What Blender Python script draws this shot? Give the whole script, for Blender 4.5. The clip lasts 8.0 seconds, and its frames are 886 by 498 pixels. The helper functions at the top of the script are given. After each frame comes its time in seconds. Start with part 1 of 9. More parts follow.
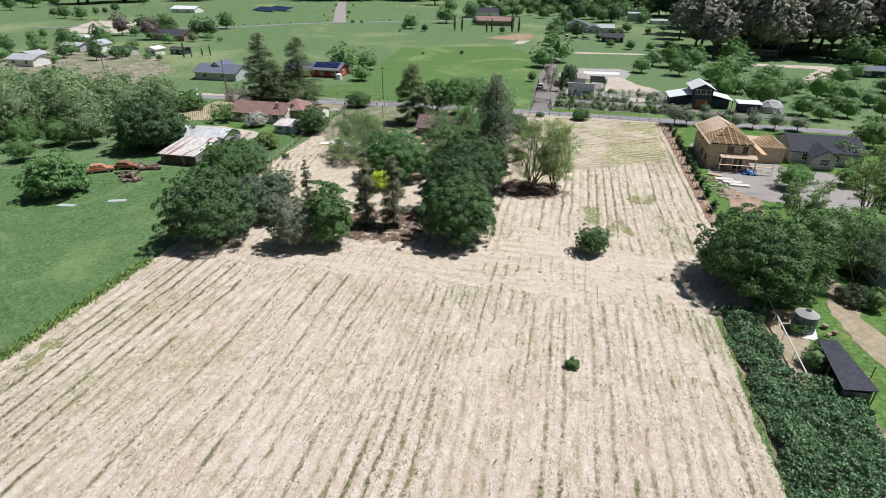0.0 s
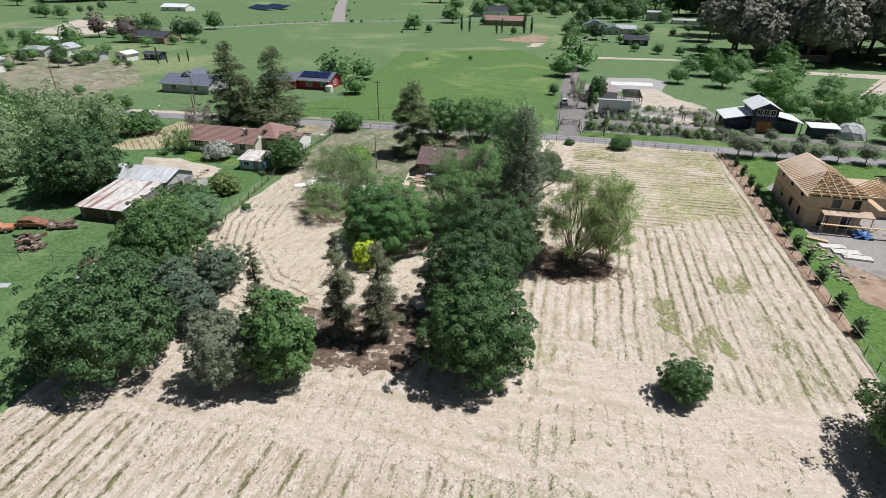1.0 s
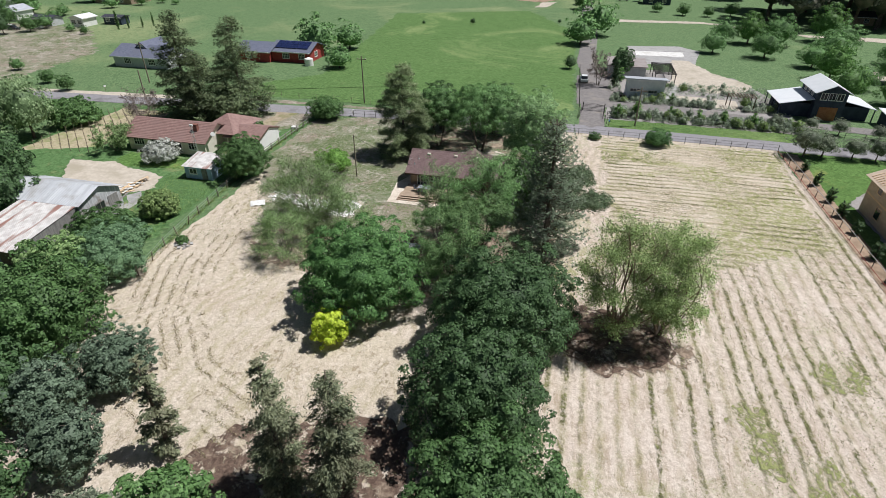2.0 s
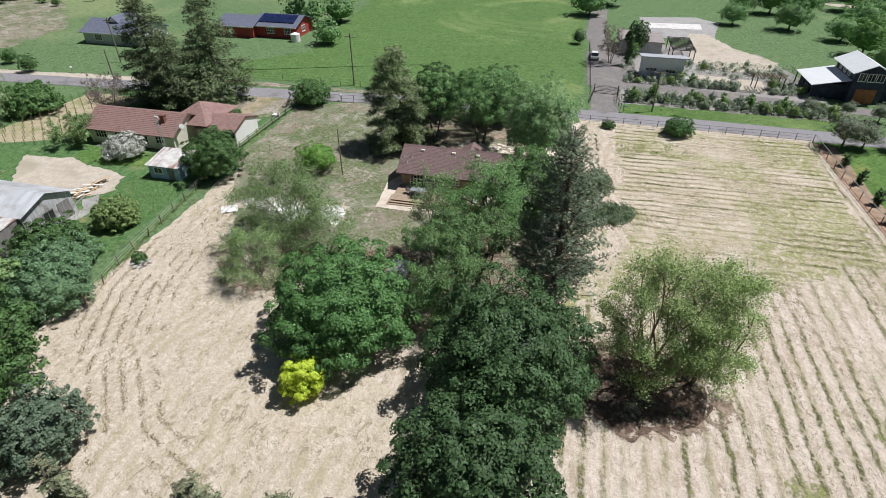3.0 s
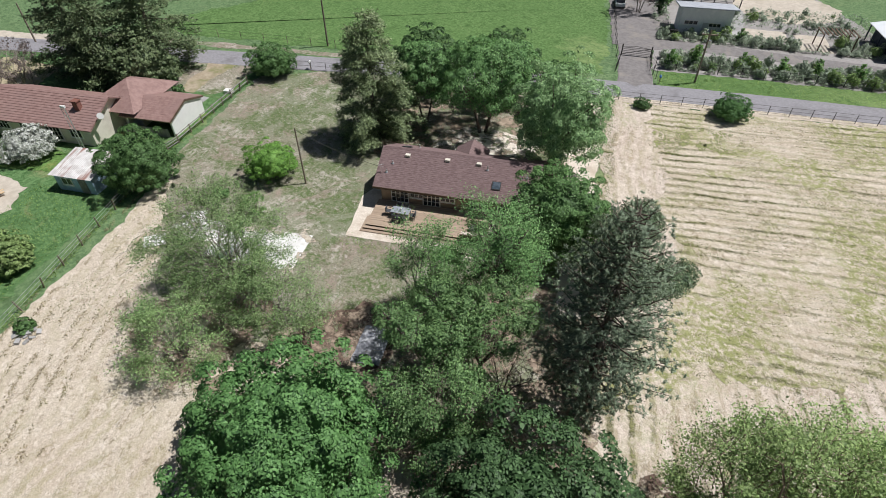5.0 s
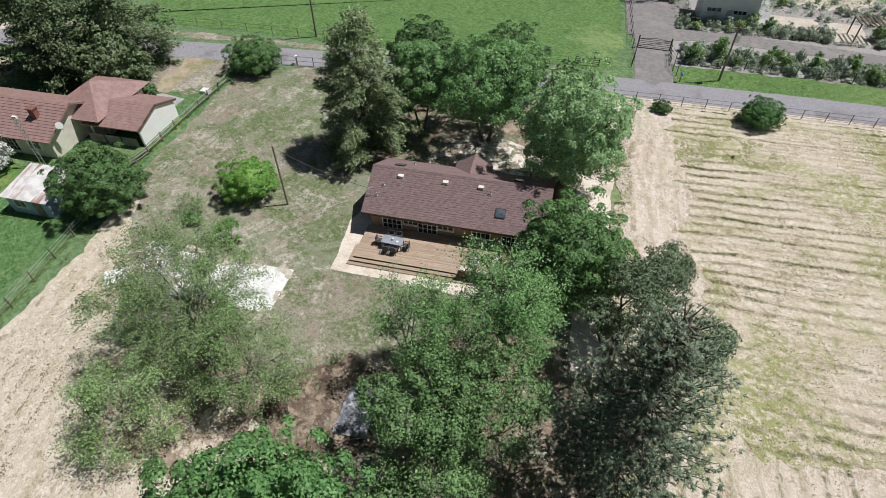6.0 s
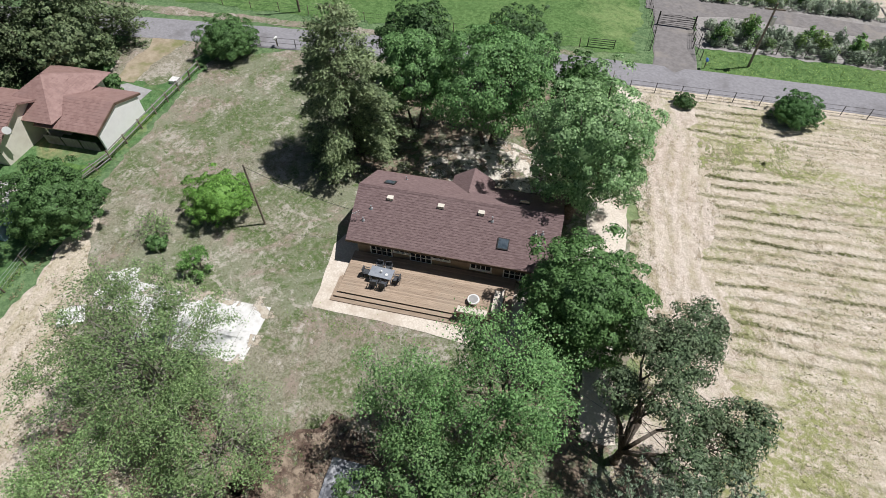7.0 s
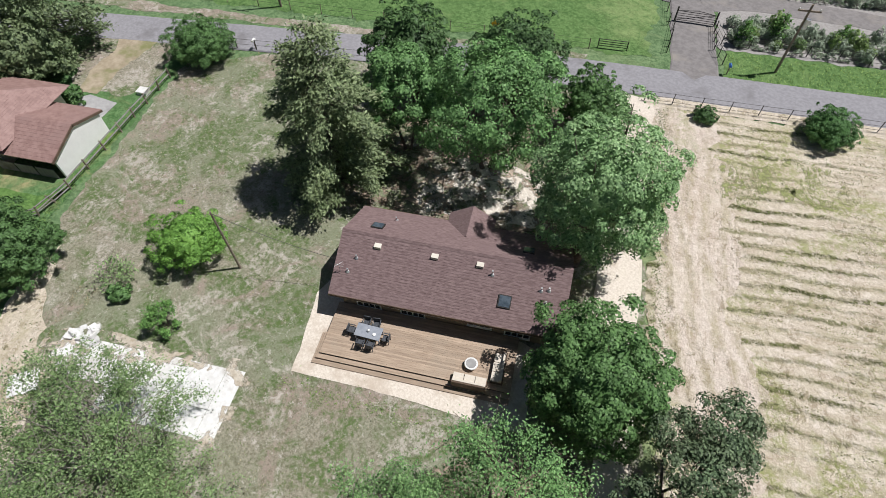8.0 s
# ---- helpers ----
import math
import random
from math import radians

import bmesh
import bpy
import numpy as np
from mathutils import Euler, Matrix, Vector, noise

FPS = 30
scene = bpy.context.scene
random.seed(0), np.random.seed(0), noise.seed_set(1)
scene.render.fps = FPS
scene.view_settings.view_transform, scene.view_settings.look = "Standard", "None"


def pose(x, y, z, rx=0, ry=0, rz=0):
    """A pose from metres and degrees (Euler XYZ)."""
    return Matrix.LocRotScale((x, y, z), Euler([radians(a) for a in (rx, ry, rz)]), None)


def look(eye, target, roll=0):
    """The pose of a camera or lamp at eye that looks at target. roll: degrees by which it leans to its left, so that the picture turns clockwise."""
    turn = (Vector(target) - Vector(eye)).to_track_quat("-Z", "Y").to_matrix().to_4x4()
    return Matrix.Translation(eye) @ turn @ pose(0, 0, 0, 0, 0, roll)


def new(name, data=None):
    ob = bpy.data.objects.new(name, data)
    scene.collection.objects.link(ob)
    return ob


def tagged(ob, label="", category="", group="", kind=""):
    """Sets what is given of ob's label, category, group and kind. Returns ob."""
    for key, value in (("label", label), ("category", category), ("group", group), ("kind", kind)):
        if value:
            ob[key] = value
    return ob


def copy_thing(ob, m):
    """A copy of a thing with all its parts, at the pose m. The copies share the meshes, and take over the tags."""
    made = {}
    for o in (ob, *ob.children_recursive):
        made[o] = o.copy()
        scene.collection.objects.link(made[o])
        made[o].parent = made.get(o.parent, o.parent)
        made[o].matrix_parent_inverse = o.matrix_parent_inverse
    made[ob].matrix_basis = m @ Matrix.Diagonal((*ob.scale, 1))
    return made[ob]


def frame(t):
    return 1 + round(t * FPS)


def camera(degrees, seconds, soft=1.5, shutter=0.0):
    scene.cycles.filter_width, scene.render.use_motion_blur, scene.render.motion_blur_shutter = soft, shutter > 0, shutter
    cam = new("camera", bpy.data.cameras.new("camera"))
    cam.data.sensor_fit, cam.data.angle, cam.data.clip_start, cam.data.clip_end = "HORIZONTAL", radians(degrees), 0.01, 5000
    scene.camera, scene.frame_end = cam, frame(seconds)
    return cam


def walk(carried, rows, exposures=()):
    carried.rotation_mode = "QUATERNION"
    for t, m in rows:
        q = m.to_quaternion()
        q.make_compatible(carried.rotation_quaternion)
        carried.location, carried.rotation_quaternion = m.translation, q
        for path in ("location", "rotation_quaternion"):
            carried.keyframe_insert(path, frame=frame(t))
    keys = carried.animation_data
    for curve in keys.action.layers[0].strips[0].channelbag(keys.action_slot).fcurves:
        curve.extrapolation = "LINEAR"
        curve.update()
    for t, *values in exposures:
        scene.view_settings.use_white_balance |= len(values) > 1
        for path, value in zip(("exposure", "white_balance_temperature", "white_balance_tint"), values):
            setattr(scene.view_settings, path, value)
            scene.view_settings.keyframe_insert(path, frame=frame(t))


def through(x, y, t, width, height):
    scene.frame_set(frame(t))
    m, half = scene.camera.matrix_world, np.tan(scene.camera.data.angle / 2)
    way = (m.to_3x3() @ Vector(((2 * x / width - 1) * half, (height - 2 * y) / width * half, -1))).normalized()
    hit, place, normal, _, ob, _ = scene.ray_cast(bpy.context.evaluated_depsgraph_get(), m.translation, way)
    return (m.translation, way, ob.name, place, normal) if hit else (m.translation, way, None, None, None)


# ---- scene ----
cam = camera(78.6, 8.0, soft=0.5)
# seconds, eye, target, roll
PATH = [
    (0, (1.719, 0.466, 34.569), (1.332, 2.199, 33.649), 0.5),
    (0.5, (-1.582, 13.371, 34.3), (-1.979, 15.099, 33.374), 0.6),
    (1, (-5.378, 28.558, 34.096), (-5.778, 30.283, 33.166), 0.5),
    (1.5, (-8.661, 44.273, 34.123), (-9.053, 45.949, 33.104), 0.4),
    (1.7, (-9.25, 47.082, 34.028), (-9.639, 48.748, 32.992), 0.4),
    (3, (-11.512, 59.956, 33.635), (-11.888, 61.55, 32.487), 0.1),
    (3.5, (-12.396, 64.708, 33.339), (-12.763, 66.267, 32.141), 0.0),
    (4, (-13.268, 69.376, 33.141), (-13.625, 70.897, 31.893), -0.0),
    (4.5, (-14.183, 73.966, 33.011), (-14.529, 75.448, 31.713), -0.1),
    (6, (-16.304, 85.74, 32.948), (-16.636, 87.117, 31.535), -0.4),
    (6.5, (-17.118, 89.818, 33.082), (-17.439, 91.15, 31.624), -0.5),
    (7, (-17.748, 93.785, 33.434), (-18.054, 95.033, 31.902), -0.6),
    (7.5, (-18.449, 97.579, 33.642), (-18.744, 98.777, 32.068), -0.8),
    (8, (-19.086, 101.259, 33.694), (-19.371, 102.413, 32.086), -0.9),
]
walk(cam, [(t, look(eye, target, roll)) for t, eye, target, roll in PATH], [(0, 0.04), (1.0, -0.02), (1.7, -0.04), (8, -0.02)])

# ---- daylight: high spring sun from the east-north-east of the plan ----
SUN_EL, SUN_AZ = 62.5, 68.0     # azimuth from +y towards +x
sun_dir = Vector((math.sin(radians(SUN_AZ)) * math.cos(radians(SUN_EL)), math.cos(radians(SUN_AZ)) * math.cos(radians(SUN_EL)), math.sin(radians(SUN_EL))))
world = bpy.data.worlds.new("sky")
scene.world = world
world.use_nodes = True
wn = world.node_tree
sky = wn.nodes.new("ShaderNodeTexSky")
sky.sky_type, sky.sun_disc = 'NISHITA', False
sky.sun_elevation, sky.sun_rotation = radians(SUN_EL), radians(SUN_AZ)
wn.links.new(sky.outputs[0], wn.nodes["Background"].inputs[0])
wn.nodes["Background"].inputs[1].default_value = 0.031
lamp = bpy.data.lights.new("sun", 'SUN')
lamp.energy, lamp.angle, lamp.color = 4.5, radians(0.55), (0.995, 0.985, 0.985)
sun = new("sun", lamp)
sun.matrix_world = look(sun_dir * 300, (0, 0, 0))

# ---- small tools ----
rng = np.random.default_rng(7)


def part(name, bm, material, parent=None, label="", smooth=False):
    me = bpy.data.meshes.new(name)
    bm.to_mesh(me)
    bm.free()
    me.materials.append(material)
    if smooth:
        me.polygons.foreach_set("use_smooth", [True] * len(me.polygons))
    ob = new(name, me)
    ob.parent = parent
    return tagged(ob, label)


def thing(name, x, y, z, label, category, turn=0.0, group="", kind=""):
    ob = new(name)
    ob.empty_display_size = 0.3
    ob.matrix_basis = pose(x, y, z, 0, 0, turn)
    return tagged(ob, label, category, group, kind)


def box(bm, x0, x1, y0, y1, z0, z1, m=None):
    v = [bm.verts.new((x, y, z)) for z in (z0, z1) for x, y in ((x0, y0), (x1, y0), (x1, y1), (x0, y1))]
    for f in ((3, 2, 1, 0), (4, 5, 6, 7), (0, 1, 5, 4), (1, 2, 6, 5), (2, 3, 7, 6), (3, 0, 4, 7)):
        bm.faces.new([v[i] for i in f])
    if m is not None:
        bmesh.ops.transform(bm, matrix=m, verts=v)
    return bm


def boxes(*dims):
    bm = bmesh.new()
    for d in dims:
        box(bm, *d)
    return bm


def tube(bm, p0, p1, r0, r1=None, n=7):
    """A tapered round bar between two points."""
    p0, p1 = Vector(p0), Vector(p1)
    r1 = r0 if r1 is None else r1
    d = (p1 - p0).normalized()
    u = d.orthogonal().normalized()
    w = d.cross(u)
    a = [2 * math.pi * i / n for i in range(n)]
    lo = [bm.verts.new(p0 + (u * math.cos(t) + w * math.sin(t)) * r0) for t in a]
    hi = [bm.verts.new(p1 + (u * math.cos(t) + w * math.sin(t)) * r1) for t in a]
    for i in range(n):
        j = (i + 1) % n
        bm.faces.new((lo[i], lo[j], hi[j], hi[i]))
    bm.faces.new(hi)
    bm.faces.new(lo[::-1])
    return bm


def tubes(*bars, n=6):
    bm = bmesh.new()
    for p0, p1, r in bars:
        tube(bm, p0, p1, r, None, n)
    return bm


def prism(bm, profile, y0, y1, axis="y"):
    """A closed profile of (across, z) pushed along an axis."""
    def at(a, z, s):
        return (a, s, z) if axis == "y" else (s, a, z)
    lo = [bm.verts.new(at(a, z, y0)) for a, z in profile]
    hi = [bm.verts.new(at(a, z, y1)) for a, z in profile]
    n = len(profile)
    for i in range(n):
        j = (i + 1) % n
        bm.faces.new((lo[i], lo[j], hi[j], hi[i]))
    bm.faces.new(lo[::-1])
    bm.faces.new(hi)
    bmesh.ops.recalc_face_normals(bm, faces=bm.faces[:])
    return bm


def slab(bm, quad, thick):
    """A roof plane of even thickness; quad: four corners of its top."""
    a, b, c, d = [Vector(p) for p in quad]
    n = (b - a).cross(d - a).normalized()
    if n.z < 0:
        n = -n
    top = [bm.verts.new(p) for p in (a, b, c, d)]
    low = [bm.verts.new(p - n * thick) for p in (a, b, c, d)]
    bm.faces.new(top)
    bm.faces.new(low[::-1])
    for i in range(4):
        j = (i + 1) % 4
        bm.faces.new((top[j], top[i], low[i], low[j]))
    bmesh.ops.recalc_face_normals(bm, faces=bm.faces[:])
    return bm


def courses(bm, e0, e1, r0, r1, step, lift=0.012):
    """A roof plane laid in overlapping courses, from its eave e0-e1 up to its ridge r0-r1."""
    e0, e1, r0, r1 = [Vector(p) for p in (e0, e1, r0, r1)]
    n = (e1 - e0).cross(r0 - e0).normalized()
    if n.z < 0:
        n = -n
    k = max(2, int((r0 - e0).length / step))
    last = None
    for i in range(k):
        a, b = i / k, (i + 1) / k
        low = [bm.verts.new(p + n * lift) for p in (e0.lerp(r0, a), e1.lerp(r1, a))]
        top = [bm.verts.new(p) for p in (e0.lerp(r0, b), e1.lerp(r1, b))]
        if last:
            bm.faces.new((last[0], last[1], low[1], low[0]))
        bm.faces.new((low[0], low[1], top[1], top[0]))
        last = top
    return bm


# ---- materials ----
def nodes_of(name, rough=0.85, spec=0.3, metal=0.0):
    m = bpy.data.materials.new(name)
    m.use_nodes = True
    t = m.node_tree
    b = t.nodes["Principled BSDF"]
    b.inputs["Roughness"].default_value = rough
    b.inputs["Specular IOR Level"].default_value = spec
    b.inputs["Metallic"].default_value = metal
    return m, t, b


class Net:
    """Short writing for node trees, in world or object coordinates."""

    def __init__(self, t, local=False):
        self.t = t
        if local:
            self.pos = t.nodes.new("ShaderNodeTexCoord").outputs["Object"]
        else:
            self.pos = t.nodes.new("ShaderNodeNewGeometry").outputs["Position"]

    def put(self, socket, value):
        if isinstance(value, bpy.types.NodeSocket):
            self.t.links.new(value, socket)
        elif isinstance(value, (tuple, list)):
            socket.default_value = (*value, 1.0) if len(value) == 3 and len(socket.default_value) == 4 else value
        else:
            socket.default_value = value

    def noise(self, scale, detail=3.0, rough=0.55, stretch=None, distort=0.0, colour=False, at=None):
        n = self.t.nodes.new("ShaderNodeTexNoise")
        p = at or self.pos
        if stretch:
            p = self.vec("MULTIPLY", p, stretch)
        else:
            turned = self.t.nodes.new("ShaderNodeVectorRotate")
            turned.rotation_type = 'Z_AXIS'
            turned.inputs["Angle"].default_value = 0.61
            self.put(turned.inputs["Vector"], p)
            p = turned.outputs[0]
        p = self.vec("ADD", p, (17.3 / scale, 5.37 / scale, 0.43 / scale))
        self.put(n.inputs["Vector"], p)
        self.put(n.inputs["Scale"], scale)
        n.inputs["Detail"].default_value, n.inputs["Roughness"].default_value, n.inputs["Distortion"].default_value = detail, rough, distort
        return n.outputs["Color" if colour else "Fac"]

    def vec(self, op, a, b):
        n = self.t.nodes.new("ShaderNodeVectorMath")
        n.operation = op
        self.put(n.inputs[0], a)
        self.put(n.inputs[1], b)
        return n.outputs[0]

    def num(self, op, a, b=0.0, c=0.0):
        n = self.t.nodes.new("ShaderNodeMath")
        n.operation = op
        for s, v in zip(n.inputs, (a, b, c)):
            self.put(s, v)
        return n.outputs[0]

    def ramp(self, f, lo, hi, a=0.0, b=1.0):
        n = self.t.nodes.new("ShaderNodeMapRange")
        n.interpolation_type = 'SMOOTHSTEP'
        for s, v in zip(n.inputs, (f, lo, hi, a, b)):
            self.put(s, v)
        return n.outputs[0]

    def mix(self, f, a, b, blend='MIX'):
        n = self.t.nodes.new("ShaderNodeMix")
        n.data_type, n.blend_type = 'RGBA', blend
        self.put(n.inputs[0], f)
        self.put(n.inputs[6], a)
        self.put(n.inputs[7], b)
        return n.outputs[2]

    def axes(self, at=None):
        n = self.t.nodes.new("ShaderNodeSeparateXYZ")
        self.put(n.inputs[0], at or self.pos)
        return n.outputs

    def bump(self, height, strength, distance):
        n = self.t.nodes.new("ShaderNodeBump")
        n.inputs["Strength"].default_value, n.inputs["Distance"].default_value = strength, distance
        self.put(n.inputs["Height"], height)
        return n.outputs[0]


def surf(name, a, b, scale, c=None, scale2=0.3, rough=0.85, spec=0.3, metal=0.0, bump=0.0, stretch=None, local=False, each=0.0):
    """Two tones in grain, a third in patches; each: how far pieces differ from one another."""
    m, t, p = nodes_of(name, rough, spec, metal)
    n = Net(t, local)
    grain = n.noise(scale, 4, 0.65, stretch)
    col = n.mix(n.ramp(grain, 0.3, 0.7), a, b)
    if c:
        col = n.mix(n.ramp(n.noise(scale2, 4, 0.6), 0.5, 0.72), col, c)
    if each:
        o = t.nodes.new("ShaderNodeObjectInfo")
        hsv = t.nodes.new("ShaderNodeHueSaturation")
        n.put(hsv.inputs["Value"], n.ramp(o.outputs["Random"], 0, 1, 1 - each, 1 + each))
        n.put(hsv.inputs["Color"], col)
        col = hsv.outputs[0]
    n.put(p.inputs["Base Color"], col)
    if bump:
        n.put(p.inputs["Normal"], n.bump(grain, 0.6, bump))
    return m


def leafy(name, dark, light, through=0.25, tint=None, rough=0.55):
    """Foliage: each leaf spray a tone of its own, some light through it."""
    m, t, p = nodes_of(name, rough, 0.25)
    n = Net(t)
    g = t.nodes.new("ShaderNodeNewGeometry")
    o = t.nodes.new("ShaderNodeObjectInfo")
    dark, light, tint = [(c[0], c[1], c[2] * 1.06) for c in (dark, light, tint or light)]
    col = n.mix(g.outputs["Random Per Island"], [v * 0.62 for v in dark], [v * 1.2 for v in light])
    col = n.mix(n.ramp(n.noise(0.55, 2), 0.35, 0.7, 0.0, 0.5), col, tint)
    hsv = t.nodes.new("ShaderNodeHueSaturation")
    n.put(hsv.inputs["Value"], n.ramp(o.outputs["Random"], 0, 1, 0.9, 1.15))
    n.put(hsv.inputs["Color"], col)
    n.put(p.inputs["Base Color"], hsv.outputs[0])
    tr = t.nodes.new("ShaderNodeBsdfTranslucent")
    n.put(tr.inputs["Color"], hsv.outputs[0])
    mx = t.nodes.new("ShaderNodeMixShader")
    mx.inputs[0].default_value = through * 0.55
    t.links.new(p.outputs[0], mx.inputs[1])
    t.links.new(tr.outputs[0], mx.inputs[2])
    t.links.new(mx.outputs[0], t.nodes["Material Output"].inputs["Surface"])
    return m


def field_material(name, across, spacing, turf=0.5, wobble=0.35, lines=1.0, green_at=0.58, dense=0.0, width=0.24, stubble=((0.20, 0.205, 0.085), (0.36, 0.35, 0.165)), yellow=0.0, streak=1.0):
    """Mown hay: pale straw in swaths, broken green-brown stubble lines between them, crumbs, green patches."""
    m, t, p = nodes_of(name, 0.95, 0.1)
    n = Net(t)
    x, y, z = n.axes()
    side = x if across == "x" else y
    flat = (1, 0.4, 1) if across == "x" else (0.3, 1, 1)
    bend = n.num('ADD', n.num('MULTIPLY', n.num('SUBTRACT', n.noise(0.08, 2), 0.5), 4.0 * wobble), n.num('MULTIPLY', n.num('SUBTRACT', n.noise(1.1, 3, 0.6), 0.5), 1.0 * wobble))
    u = n.num('ADD', n.num('DIVIDE', side, spacing), n.num('DIVIDE', bend, spacing))
    tri = n.num('PINGPONG', u, 0.5)
    ragged = n.num('MULTIPLY', n.num('SUBTRACT', n.noise(3.2, 4, 0.7), 0.5), 0.34 + 0.5 * dense)
    thin = n.ramp(n.num('ADD', tri, ragged), 0.05, width, 1.0, 0.0)
    broken = n.ramp(n.noise(1.3, 4, 0.65, flat), 0.40, 0.53, 0.12 + 0.66 * dense, 1.0)
    patch = n.ramp(n.noise(0.05, 4, 0.6, None, 0.4), 0.42, 0.60, 0.45 - 0.55 * dense, 1.0)
    row = t.nodes.new("ShaderNodeTexWhiteNoise")
    row.noise_dimensions = '1D'
    n.put(row.inputs["W"], n.num('FLOOR', n.num('ADD', u, 0.5)))
    own = n.ramp(row.outputs["Value"], 0.1, 0.8, 0.25 + 0.4 * dense, 1.0)
    dots = n.ramp(n.noise(2.4, 4, 0.75), 0.41, 0.52, 0.12 + 0.5 * dense, 1.0)
    line = n.num('MULTIPLY', n.num('MULTIPLY', n.num('MULTIPLY', n.num('MULTIPLY', thin, broken), patch), n.num('MULTIPLY', own, dots)), lines)
    line = n.num('MULTIPLY', line, n.ramp(n.noise(3.6, 5, 0.8), 0.40, 0.54, 0.22, 1.0))
    fine = n.noise(7.0, 6, 0.8)
    mid = n.noise(1.7, 5, 0.7)
    swath = n.noise(1.1, 5, 0.7, (1, 0.3, 1) if across == "x" else (0.3, 1, 1))
    big = n.noise(0.10, 4, 0.6)
    straw = n.mix(n.ramp(fine, 0.32, 0.68), (0.57, 0.475, 0.40), (0.76, 0.665, 0.585))
    straw = n.mix(n.ramp(big, 0.42, 0.68, 0, 0.6), straw, (0.68, 0.59, 0.48))
    straw = n.mix(n.ramp(n.noise(0.16, 3), 0.5, 0.7, 0, 0.4), straw, (0.58, 0.46, 0.385))
    straw = n.mix(yellow, straw, n.mix(n.ramp(fine, 0.3, 0.7), (0.42, 0.375, 0.215), (0.68, 0.625, 0.42)))
    straw = n.mix(n.ramp(swath, 0.50, 0.70, 0, 0.6 * streak), straw, (0.50, 0.40, 0.305))
    crumbs = n.num('MULTIPLY', n.ramp(n.noise(1.6, 5, 0.78, (1, 0.5, 1), 0.6), 0.53, 0.61), n.ramp(n.noise(0.3, 3), 0.40, 0.62, 0.1, 1.0))
    straw = n.mix(n.num('MULTIPLY', crumbs, 0.85), straw, (0.27, 0.22, 0.145))
    bright = n.ramp(n.noise(2.6, 4, 0.75, None, 0.5), 0.52, 0.60, 0, 0.55)
    straw = n.mix(bright, straw, (0.82, 0.735, 0.65))
    straw = n.mix(n.ramp(n.noise(2.9, 4, 0.75, None, 0.6), 0.55, 0.62, 0, 0.5), straw, (0.42, 0.335, 0.25))
    run = n.noise(1.0, 5, 0.72, (1.5, 0.42, 1) if across == "x" else (0.42, 1.5, 1), 0.6)
    straw = n.mix(n.ramp(run, 0.54, 0.62, 0, 0.5 * streak), straw, (0.44, 0.345, 0.255))
    straw = n.mix(n.ramp(run, 0.46, 0.38, 0, 0.45 * streak), straw, (0.82, 0.73, 0.65))
    clods = n.num('MULTIPLY', n.ramp(n.noise(1.15, 5, 0.8, None, 0.8), 0.56, 0.63), n.ramp(n.noise(0.12, 4, 0.6), 0.38, 0.6, 0.25, 1.0))
    straw = n.mix(n.num('MULTIPLY', clods, 0.95 - 0.35 * streak), straw, (0.36, 0.285, 0.20))
    wide = n.num('MULTIPLY', n.ramp(n.num('ADD', tri, ragged), 0.08, 0.42, 1.0, 0.0), n.num('MULTIPLY', patch, n.ramp(n.noise(0.9, 4, 0.7, flat), 0.38, 0.62)))
    straw = n.mix(n.num('MULTIPLY', wide, 0.5), straw, (0.43, 0.375, 0.22))
    green = n.mix(n.ramp(n.noise(2.0, 3), 0.4, 0.6), *stubble)
    patchy = n.ramp(n.noise(0.065, 5, 0.65, None, 0.6), green_at, green_at + 0.12, 0, turf)
    patchy = n.num('MULTIPLY', patchy, n.ramp(n.noise(1.9, 6, 0.8, None, 0.4), 0.43, 0.57))
    col = n.mix(patchy, straw, n.mix(fine, (0.25, 0.27, 0.10), (0.42, 0.42, 0.20)))
    col = n.mix(line, col, green)
    n.put(p.inputs["Base Color"], col)
    h = n.num('ADD', n.num('MULTIPLY', fine, 0.35), n.num('ADD', n.num('MULTIPLY', mid, 0.9), n.num('MULTIPLY', line, 0.5)))
    n.put(p.inputs["Normal"], n.bump(h, 0.9, 0.2))
    return m


def turf_material(name, a, b, dry, dry_at, scale=0.05, tall=0.08, mottle=0.15):
    m, t, p = nodes_of(name, 0.9, 0.15)
    n = Net(t)
    fine = n.noise(2.6, 6, 0.75)
    col = n.mix(n.ramp(fine, 0.38, 0.62), [v * 0.88 for v in a], [v * 1.1 for v in b])
    col = n.mix(n.ramp(n.noise(0.28, 4, 0.6, None, 0.6), 0.45, 0.65, 0, 0.5), col, n.mix(0.5, a, b))
    col = n.mix(n.ramp(n.noise(0.7, 5, 0.7, None, 0.4), 0.52, 0.68, 0, 0.55), col, [v * 0.62 for v in a])
    col = n.mix(n.ramp(n.noise(0.42, 5, 0.7, None, 0.9), 0.55, 0.70, 0, mottle), col, dry)
    patch = n.num('MULTIPLY', n.ramp(n.noise(scale, 5, 0.62, None, 0.8), dry_at, dry_at + 0.16), n.ramp(n.noise(0.9, 4, 0.7), 0.25, 0.6))
    col = n.mix(patch, col, n.mix(n.ramp(fine, 0.35, 0.65), dry, [v * 1.35 for v in dry]))
    n.put(p.inputs["Base Color"], col)
    n.put(p.inputs["Normal"], n.bump(fine, 0.8, tall))
    return m


